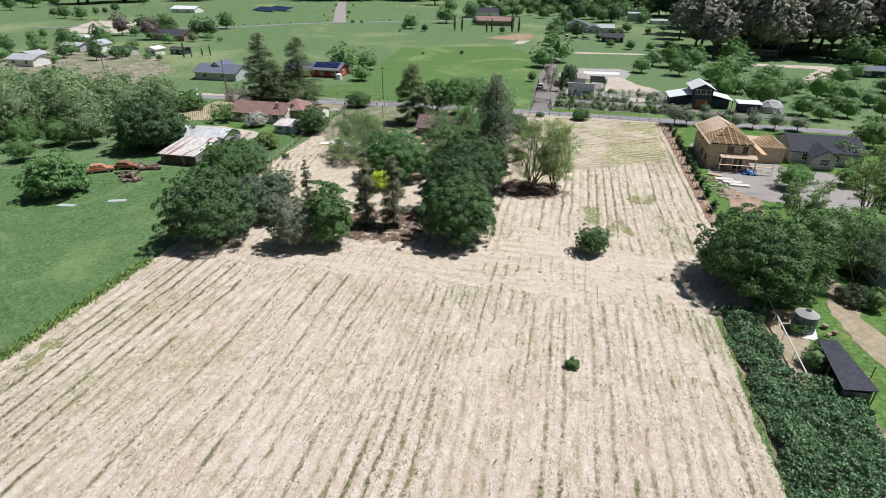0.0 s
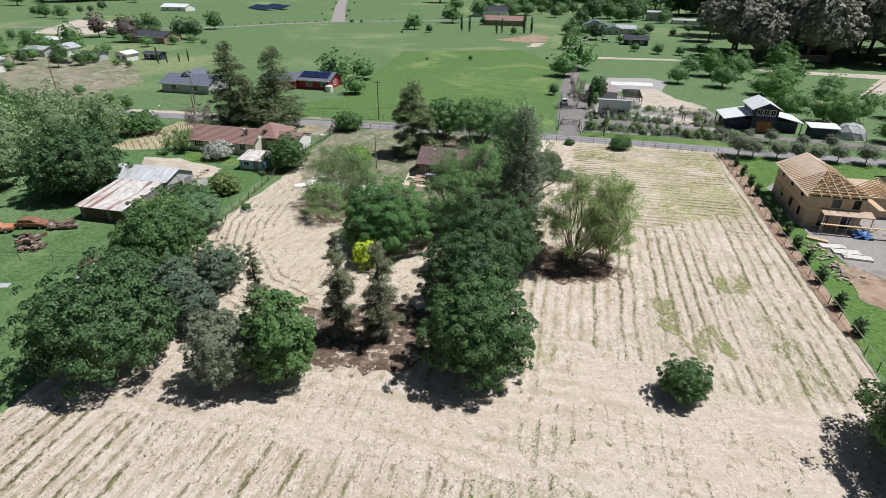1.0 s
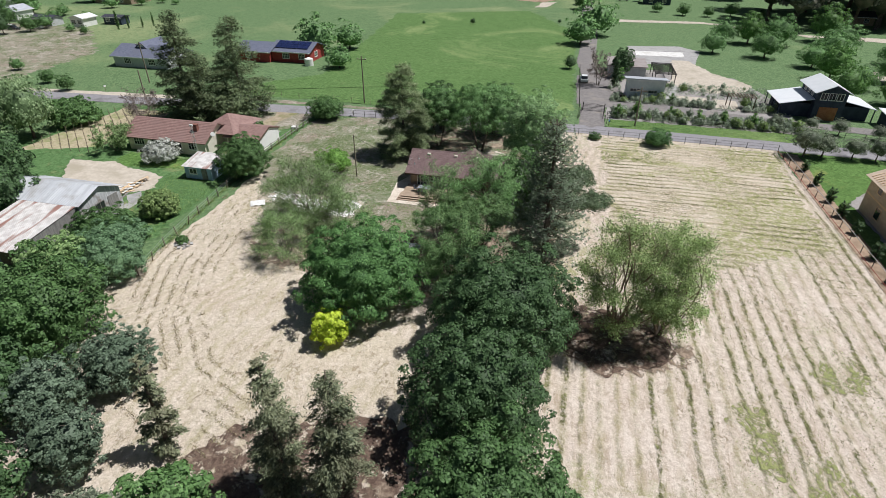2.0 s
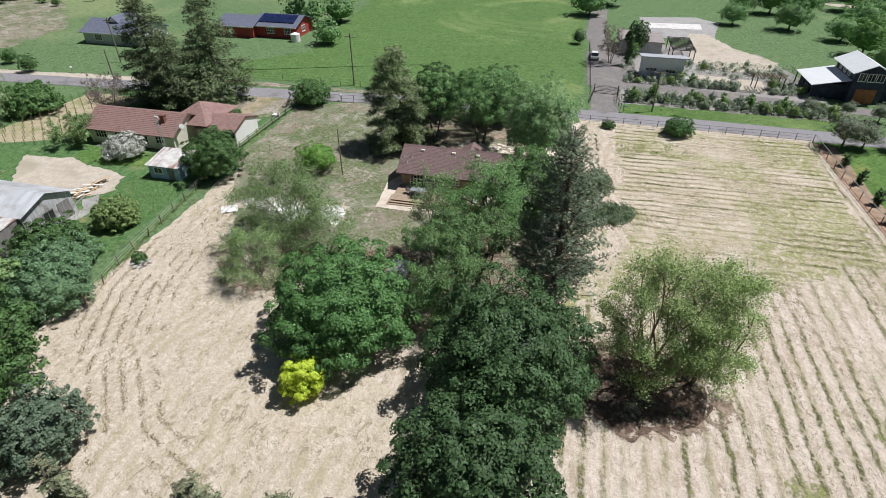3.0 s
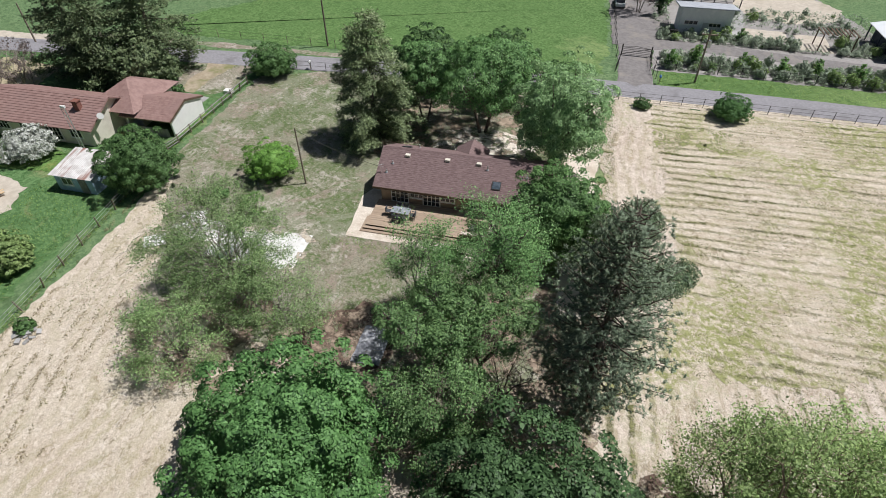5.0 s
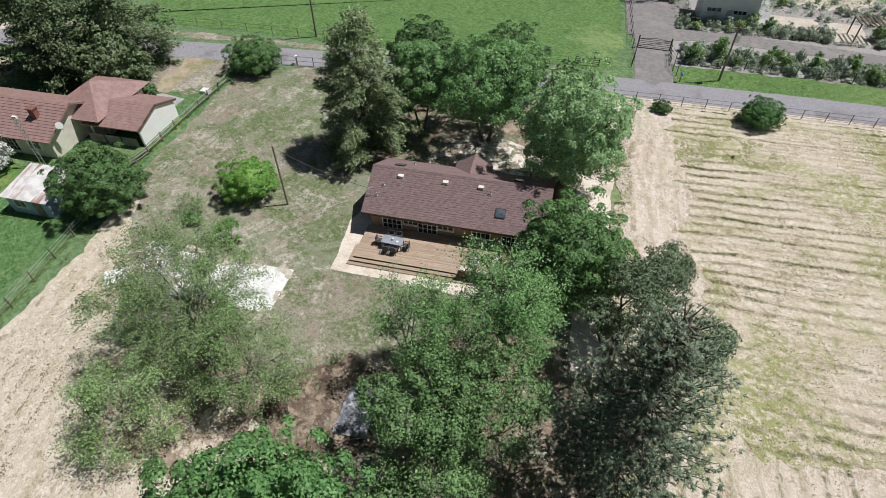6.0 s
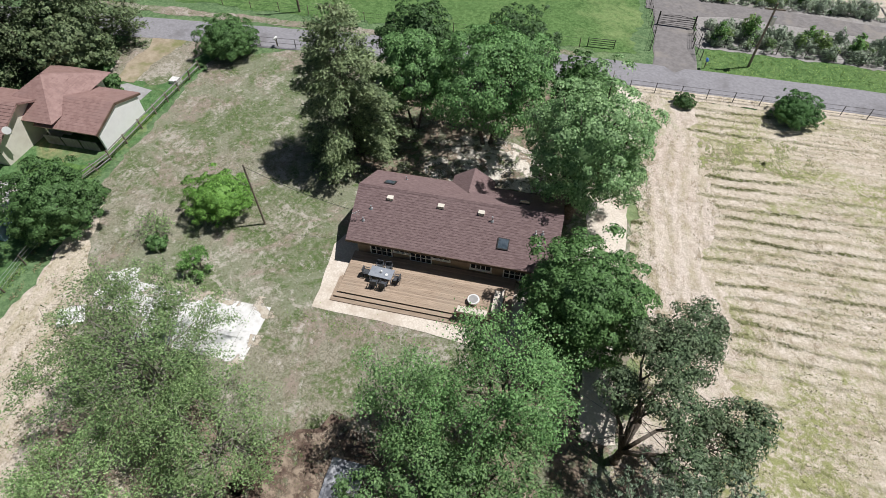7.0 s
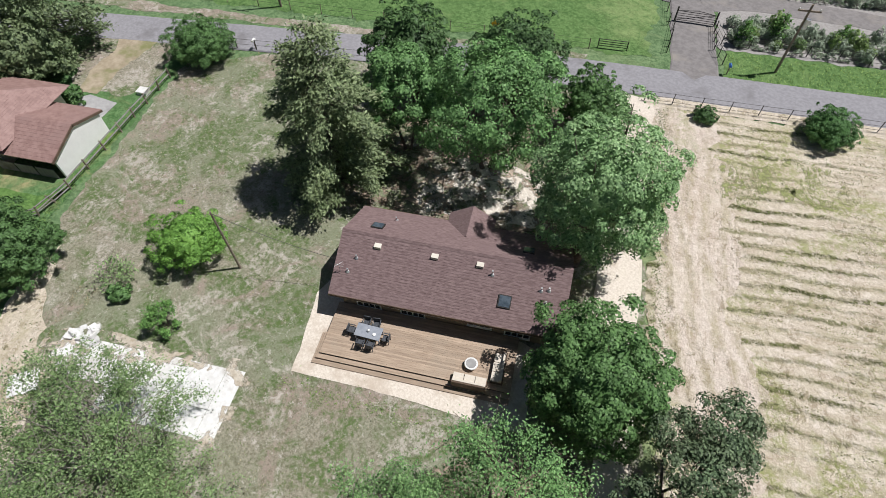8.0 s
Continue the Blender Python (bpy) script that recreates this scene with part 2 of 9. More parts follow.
# far grass: bluish, duller greens put distance haze into the colour
M_MEADOW_HAZED = turf_material("meadow_grass", (0.100, 0.178, 0.076), (0.175, 0.26, 0.125), (0.23, 0.27, 0.135), 0.52, 0.012, 0.12, 0.3)
M_LUSH = turf_material("lush_grass", (0.075, 0.155, 0.055), (0.14, 0.23, 0.095), (0.15, 0.225, 0.095), 0.5, 0.07, 0.15)
M_LAWN = turf_material("garden_lawn", (0.078, 0.16, 0.04), (0.142, 0.248, 0.072), (0.24, 0.24, 0.08), 0.58, 0.12, 0.05)
M_YARD, _t, _b = nodes_of("dry_yard_grass", 0.95, 0.1)
_n = Net(_t)
_f = _n.noise(6.0, 6, 0.8)
_c = _n.mix(_n.ramp(_f, 0.35, 0.65), (0.19, 0.175, 0.121), (0.399, 0.364, 0.292))
_c = _n.mix(_n.ramp(_n.noise(0.06, 4, 0.6, None, 0.5), 0.42, 0.58, 0, 0.7), _c, _n.mix(_f, (0.142, 0.175, 0.094), (0.285, 0.32, 0.204)))
_c = _n.mix(_n.num('MULTIPLY', _n.ramp(_n.noise(0.22, 5, 0.7, None, 0.7), 0.46, 0.56), _n.ramp(_n.noise(2.6, 5, 0.75), 0.36, 0.60)), _c, (0.109, 0.16, 0.055))
_c = _n.mix(_n.num('MULTIPLY', _n.ramp(_n.noise(0.17, 5, 0.7, (1, 1, 3), 0.9), 0.50, 0.60, 0, 0.9), _n.ramp(_n.noise(1.9, 5, 0.8), 0.36, 0.58)), _c, (0.332, 0.262, 0.22))
_c = _n.mix(_n.num('MULTIPLY', _n.ramp(_n.noise(0.31, 5, 0.7, None, 0.8), 0.51, 0.60, 0, 0.8), _n.ramp(_n.noise(2.2, 5, 0.8), 0.42, 0.56)), _c, (0.503, 0.451, 0.396))
_c = _n.mix(_n.ramp(_n.noise(1.1, 6, 0.8, None, 0.5), 0.60, 0.68, 0, 0.8), _c, (0.551, 0.495, 0.44))
_c = _n.mix(_n.ramp(_n.noise(2.4, 5, 0.8), 0.54, 0.62, 0, 0.65), _c, (0.138, 0.136, 0.083))
_c = _n.mix(_n.ramp(_n.noise(1.9, 5, 0.8, None, 0.4), 0.57, 0.64, 0, 0.55), _c, (0.57, 0.524, 0.473))
_n.put(_b.inputs["Base Color"], _c)
_n.put(_b.inputs["Normal"], _n.bump(_f, 0.8, 0.06))
M_WEED = turf_material("weedy_grass", (0.068, 0.155, 0.05), (0.142, 0.245, 0.10), (0.33, 0.28, 0.15), 0.55, 0.09, 0.12, 0.35)
M_FIELD = field_material("mown_hay_lengthwise", "x", 1.42, 0.6, 0.34, 1.5, 0.54, 0.05, 0.22, ((0.19, 0.20, 0.085), (0.34, 0.335, 0.16)))
M_FIELD_N = field_material("mown_hay_crosswise", "y", 1.25, 1.0, 0.5, 1.7, 0.40, 0.3, 0.26, ((0.14, 0.15, 0.06), (0.27, 0.28, 0.125)), 0.3, 0.85)
M_STRIP = field_material("mown_hay_track", "x", 1.6, 0.3, 2.2, 0.3, yellow=0.22, streak=0.2)
M_RUTS = field_material("rutted_margin", "x", 1.6, 0.7, 1.3, 0.8, 0.46, 0.1, 0.26, ((0.26, 0.215, 0.14), (0.42, 0.35, 0.24)), 0.0, 0.9)
M_HEAD = field_material("mown_hay_headland", "y", 1.9, 0.3, 0.9, 0.2, streak=0.35)
M_NEARMEADOW = turf_material("bright_meadow_grass", (0.082, 0.165, 0.048), (0.148, 0.246, 0.085), (0.205, 0.27, 0.11), 0.54, 0.03, 0.12, 0.3)
M_TRACK = surf("worn_dirt_track", (0.33, 0.27, 0.19), (0.45, 0.375, 0.28), 1.4, (0.22, 0.225, 0.10), 0.3, 0.95, 0.1, bump=0.05)
M_EARTH = surf("bare_earth", (0.30, 0.215, 0.155), (0.46, 0.35, 0.26), 1.2, (0.22, 0.16, 0.11), 0.25, 0.95, 0.1, bump=0.06)
M_SOIL = surf("dark_leaf_mould", (0.20, 0.15, 0.11), (0.38, 0.305, 0.235), 2.2, (0.46, 0.37, 0.285), 0.4, 0.95, 0.1, bump=0.08)
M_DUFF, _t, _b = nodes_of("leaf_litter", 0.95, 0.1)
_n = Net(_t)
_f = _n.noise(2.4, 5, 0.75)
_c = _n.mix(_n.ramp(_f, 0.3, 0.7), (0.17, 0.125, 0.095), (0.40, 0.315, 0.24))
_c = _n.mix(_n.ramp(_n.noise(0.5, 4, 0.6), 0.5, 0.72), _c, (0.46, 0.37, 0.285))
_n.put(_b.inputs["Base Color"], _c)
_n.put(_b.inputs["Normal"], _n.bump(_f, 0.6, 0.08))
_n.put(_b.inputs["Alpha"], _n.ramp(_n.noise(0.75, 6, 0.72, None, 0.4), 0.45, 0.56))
M_ROAD = surf("worn_asphalt", (0.26, 0.25, 0.265), (0.33, 0.32, 0.335), 3.0, (0.20, 0.19, 0.195), 0.25, 0.9, 0.2, bump=0.01)
M_DRIVE = surf("old_drive_asphalt", (0.20, 0.185, 0.18), (0.27, 0.25, 0.245), 2.0, (0.31, 0.28, 0.25), 0.3, 0.9, 0.2, bump=0.01)
M_GRAVEL = surf("pale_gravel", (0.62, 0.54, 0.45), (0.80, 0.72, 0.63), 6.0, (0.55, 0.46, 0.37), 0.5, 0.95, 0.1, bump=0.03)
# brown litter, its colour darkened further to carry cast tree shadow
M_MULCH_SHADE, _t, _b = nodes_of("brown_mulch_with_shade", 0.95, 0.1)
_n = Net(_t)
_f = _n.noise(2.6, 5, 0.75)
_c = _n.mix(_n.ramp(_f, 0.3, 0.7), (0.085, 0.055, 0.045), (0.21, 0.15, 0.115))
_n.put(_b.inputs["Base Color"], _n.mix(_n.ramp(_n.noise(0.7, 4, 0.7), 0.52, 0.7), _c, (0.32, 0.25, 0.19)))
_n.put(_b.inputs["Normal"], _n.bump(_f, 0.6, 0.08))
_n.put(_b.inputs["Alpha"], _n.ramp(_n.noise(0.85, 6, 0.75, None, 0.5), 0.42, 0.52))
M_WEEDS, _t, _b = nodes_of("creeping_green_weeds", 0.9, 0.15)
_n = Net(_t)
_f = _n.noise(3.2, 6, 0.78)
_n.put(_b.inputs["Base Color"], _n.mix(_n.ramp(_f, 0.3, 0.7), (0.20, 0.225, 0.085), (0.40, 0.41, 0.19)))
_n.put(_b.inputs["Normal"], _n.bump(_f, 0.7, 0.06))
_n.put(_b.inputs["Alpha"], _n.num('MULTIPLY', _n.ramp(_n.noise(0.5, 6, 0.75, (1, 0.45, 1), 0.5), 0.47, 0.58), _n.ramp(_n.noise(2.3, 5, 0.8), 0.40, 0.56)))
# pale gravel whose alpha patches imitate sun dapples between tree shadows
M_COURT, _t, _b = nodes_of("gravel_with_sun_dapples", 0.95, 0.1)
_n = Net(_t)
_f = _n.noise(5.0, 5, 0.75)
_n.put(_b.inputs["Base Color"], _n.mix(_n.ramp(_f, 0.3, 0.7), (0.55, 0.48, 0.40), (0.82, 0.76, 0.68)))
_n.put(_b.inputs["Normal"], _n.bump(_f, 0.6, 0.03))
_n.put(_b.inputs["Alpha"], _n.ramp(_n.noise(0.8, 6, 0.75, None, 0.5), 0.46, 0.55))
M_PATH = surf("grey_garden_gravel", (0.30, 0.28, 0.27), (0.40, 0.375, 0.36), 4.0, (0.27, 0.25, 0.23), 0.3, 0.95, 0.1, bump=0.02)
M_TANDIRT = surf("tan_sand", (0.49, 0.43, 0.355), (0.61, 0.545, 0.465), 1.5, (0.43, 0.38, 0.30), 0.2, 0.95, 0.1, bump=0.02)
M_CONC = surf("pale_concrete", (0.68, 0.665, 0.645), (0.84, 0.825, 0.805), 2.2, (0.56, 0.53, 0.49), 0.5, 0.85, 0.2, bump=0.006)
M_CONC_D = surf("grey_concrete", (0.36, 0.35, 0.35), (0.46, 0.45, 0.44), 1.8, (0.32, 0.31, 0.30), 0.4, 0.85, 0.2)
M_SHINGLE = surf("brown_shingles", (0.165, 0.11, 0.108), (0.275, 0.195, 0.19), 4.5, (0.215, 0.15, 0.148), 0.25, 0.9, 0.2, bump=0.02, stretch=(0.6, 2.2, 2.2))
M_TILE = surf("terracotta_metal_tile", (0.265, 0.16, 0.142), (0.36, 0.23, 0.205), 2.0, (0.31, 0.20, 0.18), 0.3, 0.6, 0.4, bump=0.01)
M_RUST, _t, _b = nodes_of("rusty_corrugated_iron", 0.55, 0.4, 0.15)
_n = Net(_t)
_c = _n.mix(_n.ramp(_n.noise(1.2, 4), 0.35, 0.65), (0.58, 0.55, 0.53), (0.76, 0.74, 0.72))
_c = _n.mix(_n.ramp(_n.noise(0.55, 4, 0.6, (1.6, 0.16, 1)), 0.48, 0.60, 0, 0.9), _c, (0.30, 0.14, 0.105))
_c = _n.mix(_n.ramp(_n.noise(2.5, 4, 0.7), 0.58, 0.7, 0, 0.5), _c, (0.36, 0.20, 0.15))
_n.put(_b.inputs["Base Color"], _c)
M_ZINC = surf("grey_corrugated_iron", (0.55, 0.57, 0.60), (0.74, 0.76, 0.79), 0.5, (0.48, 0.47, 0.47), 0.3, 0.45, 0.5, 0.3, stretch=(2.5, 0.3, 1))
M_WALL_WORN = surf("worn_whitewash_boards", (0.40, 0.40, 0.42), (0.66, 0.66, 0.68), 1.2, (0.27, 0.22, 0.19), 0.62, 0.9, 0.2, bump=0.01, stretch=(4, 4, 0.5))
M_WOOD_OLD = surf("weathered_boards", (0.20, 0.19, 0.185), (0.34, 0.325, 0.31), 2.0, (0.17, 0.15, 0.14), 0.8, 0.9, 0.2, bump=0.01, stretch=(4, 4, 0.4))
M_POST = surf("weathered_fence_wood", (0.17, 0.135, 0.105), (0.29, 0.245, 0.20), 5.0, None, 0.5, 0.9, 0.2, each=0.2)
M_DECK = surf("redwood_deck_board", (0.345, 0.255, 0.185), (0.47, 0.36, 0.27), 1.5, (0.39, 0.305, 0.23), 0.6, 0.75, 0.3, stretch=(0.6, 6, 1), each=0.14)
# dark brown timber, and the deck wood toned down for shaded faces
M_DECK_D = surf("dark_brown_and_shaded_wood", (0.10, 0.07, 0.05), (0.16, 0.11, 0.08), 2.0)
M_WALL_TAN = surf("tan_wood_siding", (0.28, 0.21, 0.155), (0.36, 0.275, 0.205), 1.5, None, 0.5, 0.85, 0.2)
M_WALL_CREAM = surf("cream_stucco", (0.66, 0.61, 0.52), (0.76, 0.71, 0.62), 1.0, None, 0.5, 0.9, 0.2)
M_WALL_WHITE = surf("white_paint", (0.79, 0.78, 0.76), (0.86, 0.85, 0.83), 0.8, (0.66, 0.65, 0.62), 0.3, 0.7, 0.3)
M_WALL_RED = surf("barn_red_boards", (0.33, 0.055, 0.05), (0.42, 0.085, 0.075), 1.0, None, 0.5, 0.8, 0.2)
M_WALL_NAVY = surf("dark_blue_siding", (0.028, 0.04, 0.065), (0.05, 0.068, 0.10), 1.0, None, 0.5, 0.7, 0.3)
M_WALL_GREY = surf("grey_siding", (0.46, 0.47, 0.48), (0.56, 0.57, 0.58), 1.0, None, 0.5, 0.8, 0.2)
M_ROOF_WHITE = surf("white_standing_seam", (0.80, 0.83, 0.85), (0.87, 0.89, 0.91), 0.6, None, 0.5, 0.4, 0.5)
M_ROOF_DARK = surf("charcoal_shingles", (0.048, 0.05, 0.066), (0.08, 0.083, 0.105), 2.5, (0.062, 0.063, 0.08), 0.3, 0.85, 0.2, bump=0.01)
M_ROOF_BLUE = surf("slate_blue_shingles", (0.13, 0.145, 0.20), (0.19, 0.205, 0.27), 2.0, (0.16, 0.17, 0.22), 0.3, 0.8, 0.2)
M_ROOF_GREY = surf("light_grey_roof", (0.40, 0.42, 0.46), (0.52, 0.54, 0.58), 1.0, None, 0.5, 0.6, 0.3)
M_SOLAR = surf("blue_solar_glass", (0.012, 0.02, 0.07), (0.025, 0.035, 0.11), 1.0, None, 0.5, 0.15, 0.6)
M_PLY = surf("plywood_sheathing", (0.52, 0.40, 0.30), (0.62, 0.49, 0.38), 0.9, (0.46, 0.35, 0.26), 0.5, 0.8, 0.2, stretch=(1, 1, 3))
M_PLY_ROOF = surf("bare_roof_plywood", (0.62, 0.48, 0.37), (0.71, 0.57, 0.46), 0.9, (0.57, 0.44, 0.33), 0.5, 0.8, 0.2)
M_LUMBER = surf("fresh_lumber", (0.66, 0.48, 0.30), (0.76, 0.58, 0.39), 2.0, None, 0.5, 0.75, 0.2, each=0.1)
M_STEEL_D = surf("dark_steel", (0.045, 0.042, 0.04), (0.075, 0.07, 0.065), 5.0, None, 0.5, 0.5, 0.4, 0.4)
M_STEEL = surf("galvanised_steel", (0.55, 0.56, 0.57), (0.68, 0.69, 0.70), 4.0, None, 0.5, 0.4, 0.5, 0.7)
M_FRAME = surf("white_window_paint", (0.78, 0.77, 0.74), (0.83, 0.82, 0.80), 2.0)
M_BARK = surf("tree_bark", (0.085, 0.065, 0.05), (0.17, 0.14, 0.115), 6.0, (0.22, 0.19, 0.165), 0.8, 0.95, 0.1, bump=0.03)
M_BARK_PALE = surf("pale_lichened_bark", (0.20, 0.17, 0.14), (0.36, 0.33, 0.29), 5.0, None, 0.5, 0.95, 0.1, bump=0.03)
M_GLASS, _t, _b = nodes_of("dark_window_glass", 0.06, 0.6)
_n = Net(_t)
_n.put(_b.inputs["Base Color"], _n.mix(_n.noise(0.7, 2), (0.015, 0.018, 0.022), (0.04, 0.045, 0.05)))
M_OAK = leafy("live_oak_leaves", (0.044, 0.093, 0.035), (0.110, 0.195, 0.075), 0.25, (0.076, 0.150, 0.054))
M_OAK_M = leafy("mid_oak_leaves", (0.050, 0.113, 0.034), (0.125, 0.224, 0.079), 0.28, (0.088, 0.177, 0.054))
M_OAK_G = leafy("green_oak_leaves", (0.059, 0.135, 0.037), (0.155, 0.278, 0.093), 0.3, (0.110, 0.218, 0.064))
M_OAK_L = leafy("fresh_oak_leaves", (0.064, 0.168, 0.05), (0.178, 0.345, 0.112), 0.34, (0.122, 0.265, 0.074))
M_BRIGHT = leafy("bright_maple_leaves", (0.073, 0.180, 0.040), (0.184, 0.338, 0.092), 0.35, (0.132, 0.278, 0.063))
M_SPARSE = leafy("airy_young_leaves", (0.165, 0.27, 0.08), (0.39, 0.51, 0.19), 0.45, (0.25, 0.37, 0.125))
M_SPARSE_G = leafy("thin_green_leaves", (0.115, 0.22, 0.073), (0.325, 0.46, 0.185), 0.42, (0.225, 0.325, 0.12))
M_FARLIGHT = leafy("far_light_leaves", (0.085, 0.20, 0.062), (0.235, 0.41, 0.145), 0.38, (0.155, 0.30, 0.10))
M_LIME = leafy("lime_green_leaves", (0.105, 0.26, 0.045), (0.27, 0.48, 0.105), 0.4, (0.18, 0.37, 0.07))
M_LOOSE = leafy("loose_oak_leaves", (0.085, 0.19, 0.062), (0.245, 0.395, 0.145), 0.4, (0.16, 0.285, 0.10))
M_GNARL = leafy("dark_gnarled_leaves", (0.06, 0.115, 0.05), (0.19, 0.275, 0.135), 0.25, (0.13, 0.155, 0.08))
M_OLIVE = leafy("grey_olive_leaves", (0.125, 0.16, 0.10), (0.30, 0.345, 0.225), 0.25, (0.205, 0.245, 0.15))
M_OLIVE_G = leafy("green_olive_leaves", (0.077, 0.128, 0.077), (0.186, 0.255, 0.161), 0.2, (0.128, 0.188, 0.111))
M_PINE = leafy("grey_pine_needles", (0.125, 0.185, 0.105), (0.33, 0.41, 0.26), 0.5, (0.175, 0.235, 0.155))
M_REDW = leafy("redwood_sprays", (0.095, 0.13, 0.068), (0.255, 0.285, 0.16), 0.25, (0.215, 0.20, 0.12))
M_REDW_D = leafy("dark_redwood_sprays", (0.068, 0.115, 0.05), (0.205, 0.27, 0.125), 0.27, (0.155, 0.185, 0.085))
M_CEDAR = leafy("cedar_sprays", (0.12, 0.185, 0.085), (0.335, 0.415, 0.20), 0.36, (0.24, 0.29, 0.135))
M_YEL = leafy("yellow_green_leaves", (0.30, 0.42, 0.03), (0.60, 0.72, 0.08), 0.4)
M_SILVER = leafy("pale_green_leaves", (0.18, 0.35, 0.13), (0.45, 0.65, 0.30), 0.45, (0.32, 0.52, 0.215))
M_BLOSSOM = leafy("white_blossom", (0.30, 0.36, 0.22), (0.72, 0.72, 0.66), 0.3, (0.55, 0.57, 0.48))
# leaf tones raised towards grey to paint haze over the far grove
M_EUC = leafy("hazed_eucalyptus_leaves", (0.16, 0.19, 0.135), (0.34, 0.36, 0.27), 0.4, (0.31, 0.27, 0.21))
M_PALE_TREE = leafy("flowering_locust_leaves", (0.13, 0.225, 0.085), (0.33, 0.44, 0.22), 0.4, (0.22, 0.33, 0.14))
M_BRAMBLE = leafy("bramble_leaves", (0.075, 0.17, 0.078), (0.25, 0.40, 0.20), 0.3, (0.155, 0.275, 0.13))
M_GRASS = leafy("grass_blades", (0.13, 0.235, 0.05), (0.25, 0.37, 0.10), 0.25)
M_STRAW = leafy("straw_tufts", (0.26, 0.21, 0.11), (0.45, 0.38, 0.24), 0.25, (0.24, 0.25, 0.10))
M_SAGE = leafy("sage_leaves", (0.22, 0.29, 0.18), (0.54, 0.61, 0.45), 0.35, (0.38, 0.455, 0.30))
M_BROWN = leafy("bare_brown_twigs", (0.13, 0.10, 0.085), (0.24, 0.19, 0.165), 0.1)

# ---- ground, fields, roads ----
def zone(name, corners, z, material, label, category="ground", rough=0.35, step=0.5, kind="structure"):
    """A level sheet with a slightly ragged outline."""
    bm = bmesh.new()
    pts = []
    n = len(corners)
    for i in range(n):
        a, b = Vector((*corners[i], 0)), Vector((*corners[(i + 1) % n], 0))
        k = max(1, int((b - a).length / step))
        side = Vector((b.y - a.y, a.x - b.x, 0)).normalized()
        for j in range(k):
            p = a.lerp(b, j / k)
            w = noise.noise(p * 0.9) * 0.6 + noise.noise(p * 0.23) * 0.9 + noise.noise(p * 2.3) * 0.4
            p = p + side * w * rough
            pts.append(bm.verts.new((p.x, p.y, z)))
    f = bm.faces.new(pts)
    f.normal_update()
    if f.normal.z < 0:
        f.normal_flip()
    return tagged(part(name, bm, material), label, category, kind=kind)


def ribbon(name, line, width, z, material, label, category, ragged=0.12, step=1.5):
    """A road or path along a line of points."""
    bm = bmesh.new()
    rows = []
    pts = [Vector((*p, 0)) for p in line]
    fine = []
    for a, b in zip(pts, pts[1:]):
        k = max(1, int((b - a).length / step))
        fine += [a.lerp(b, j / k) for j in range(k)]
    fine.append(pts[-1])
    for i, p in enumerate(fine):
        d = (fine[min(i + 4, len(fine) - 1)] - fine[max(i - 4, 0)]).normalized()
        s = Vector((-d.y, d.x, 0))
        wl, wr = (width / 2 + noise.noise(p * 0.6 + Vector((q, 0, 0))) * ragged for q in (0, 50))
        rows.append([bm.verts.new(p + s * o + Vector((0, 0, z + h))) for o, h in ((-wr - 0.15, -0.05), (-wr, 0), (0, 0.04), (wl, 0), (wl + 0.15, -0.05))])
    for a, b in zip(rows, rows[1:]):
        for i in range(4):
            bm.faces.new((a[i + 1], a[i], b[i], b[i + 1]))
    bmesh.ops.recalc_face_normals(bm, faces=bm.faces[:])
    return tagged(part(name, bm, material), label, category, kind="structure")


M_VINEDIRT = surf("pale_vineyard_soil", (0.36, 0.31, 0.20), (0.52, 0.45, 0.32), 2.0, (0.28, 0.30, 0.14), 0.35, 0.95, 0.1, bump=0.04)
bm = bmesh.new()
bmesh.ops.create_grid(bm, x_segments=60, y_segments=60, size=2500)
tagged(part("ground", bm, M_MEADOW_HAZED), "wide green meadow grass with dry patches and a painted bluish haze", "ground", kind="structure")

zone("west_pasture", [(-160, -40), (-50, -40), (-49.8, 40), (-49.6, 53), (-52, 62), (-58, 70), (-66, 82), (-66, 88), (-90, 84), (-135, 60)], 0.02, M_LUSH, "lush tall green pasture grass beside the hay field", "grass", 0.8)
zone("mown_field", [(-50, -60), (20.6, -60), (20.7, 30), (20.6, 56), (25.2, 60), (25.6, 82), (25.0, 146.4), (12, 146.4), (10, 112), (-6, 105), (-9, 100), (-40, 104), (-48, 122), (-54.6, 124), (-54.4, 96), (-54.8, 84), (-50, 66), (-49.6, 54)], 0.03, M_FIELD, "mown straw-coloured hay field with stubble rows", "field", 0.55)
zone("mown_field_north", [(-9.4, 100), (-2, 104.2), (8, 105.6), (13, 108.6), (18, 112.6), (22.4, 114), (23.2, 120), (23.4, 146.4), (-10.2, 146.6), (-10.0, 120)], 0.05, M_FIELD_N, "mown hay field with close crosswise stubble rows", "field", 1.9)
zone("mown_headland", [(-46, 55.5), (20.4, 57), (25, 62), (25.2, 68), (10, 71), (-4, 76), (-5, 66), (-24, 64.5), (-44, 64)], 0.045, M_HEAD, "mown straw headland in front of the trees", "field", 1.2)
zone("mown_track", [(-54.2, 124), (-54.6, 84), (-50, 74), (-42, 67), (-33, 66), (-20, 72), (-20, 86), (-33, 92), (-34, 101), (-46, 104), (-49, 112), (-53.5, 120)], 0.045, M_STRIP, "mown straw track curving between the trees", "field", 0.6)
zone("yard", [(-53.8, 118), (-50, 110), (-45, 103), (-34, 100), (-22, 97), (-12, 100), (-9.6, 106), (-9.8, 147), (-46, 147.2), (-56.5, 143), (-56.4, 122)], 0.06, M_YARD, "patchy dry yard grass round the house", "grass", 0.7)
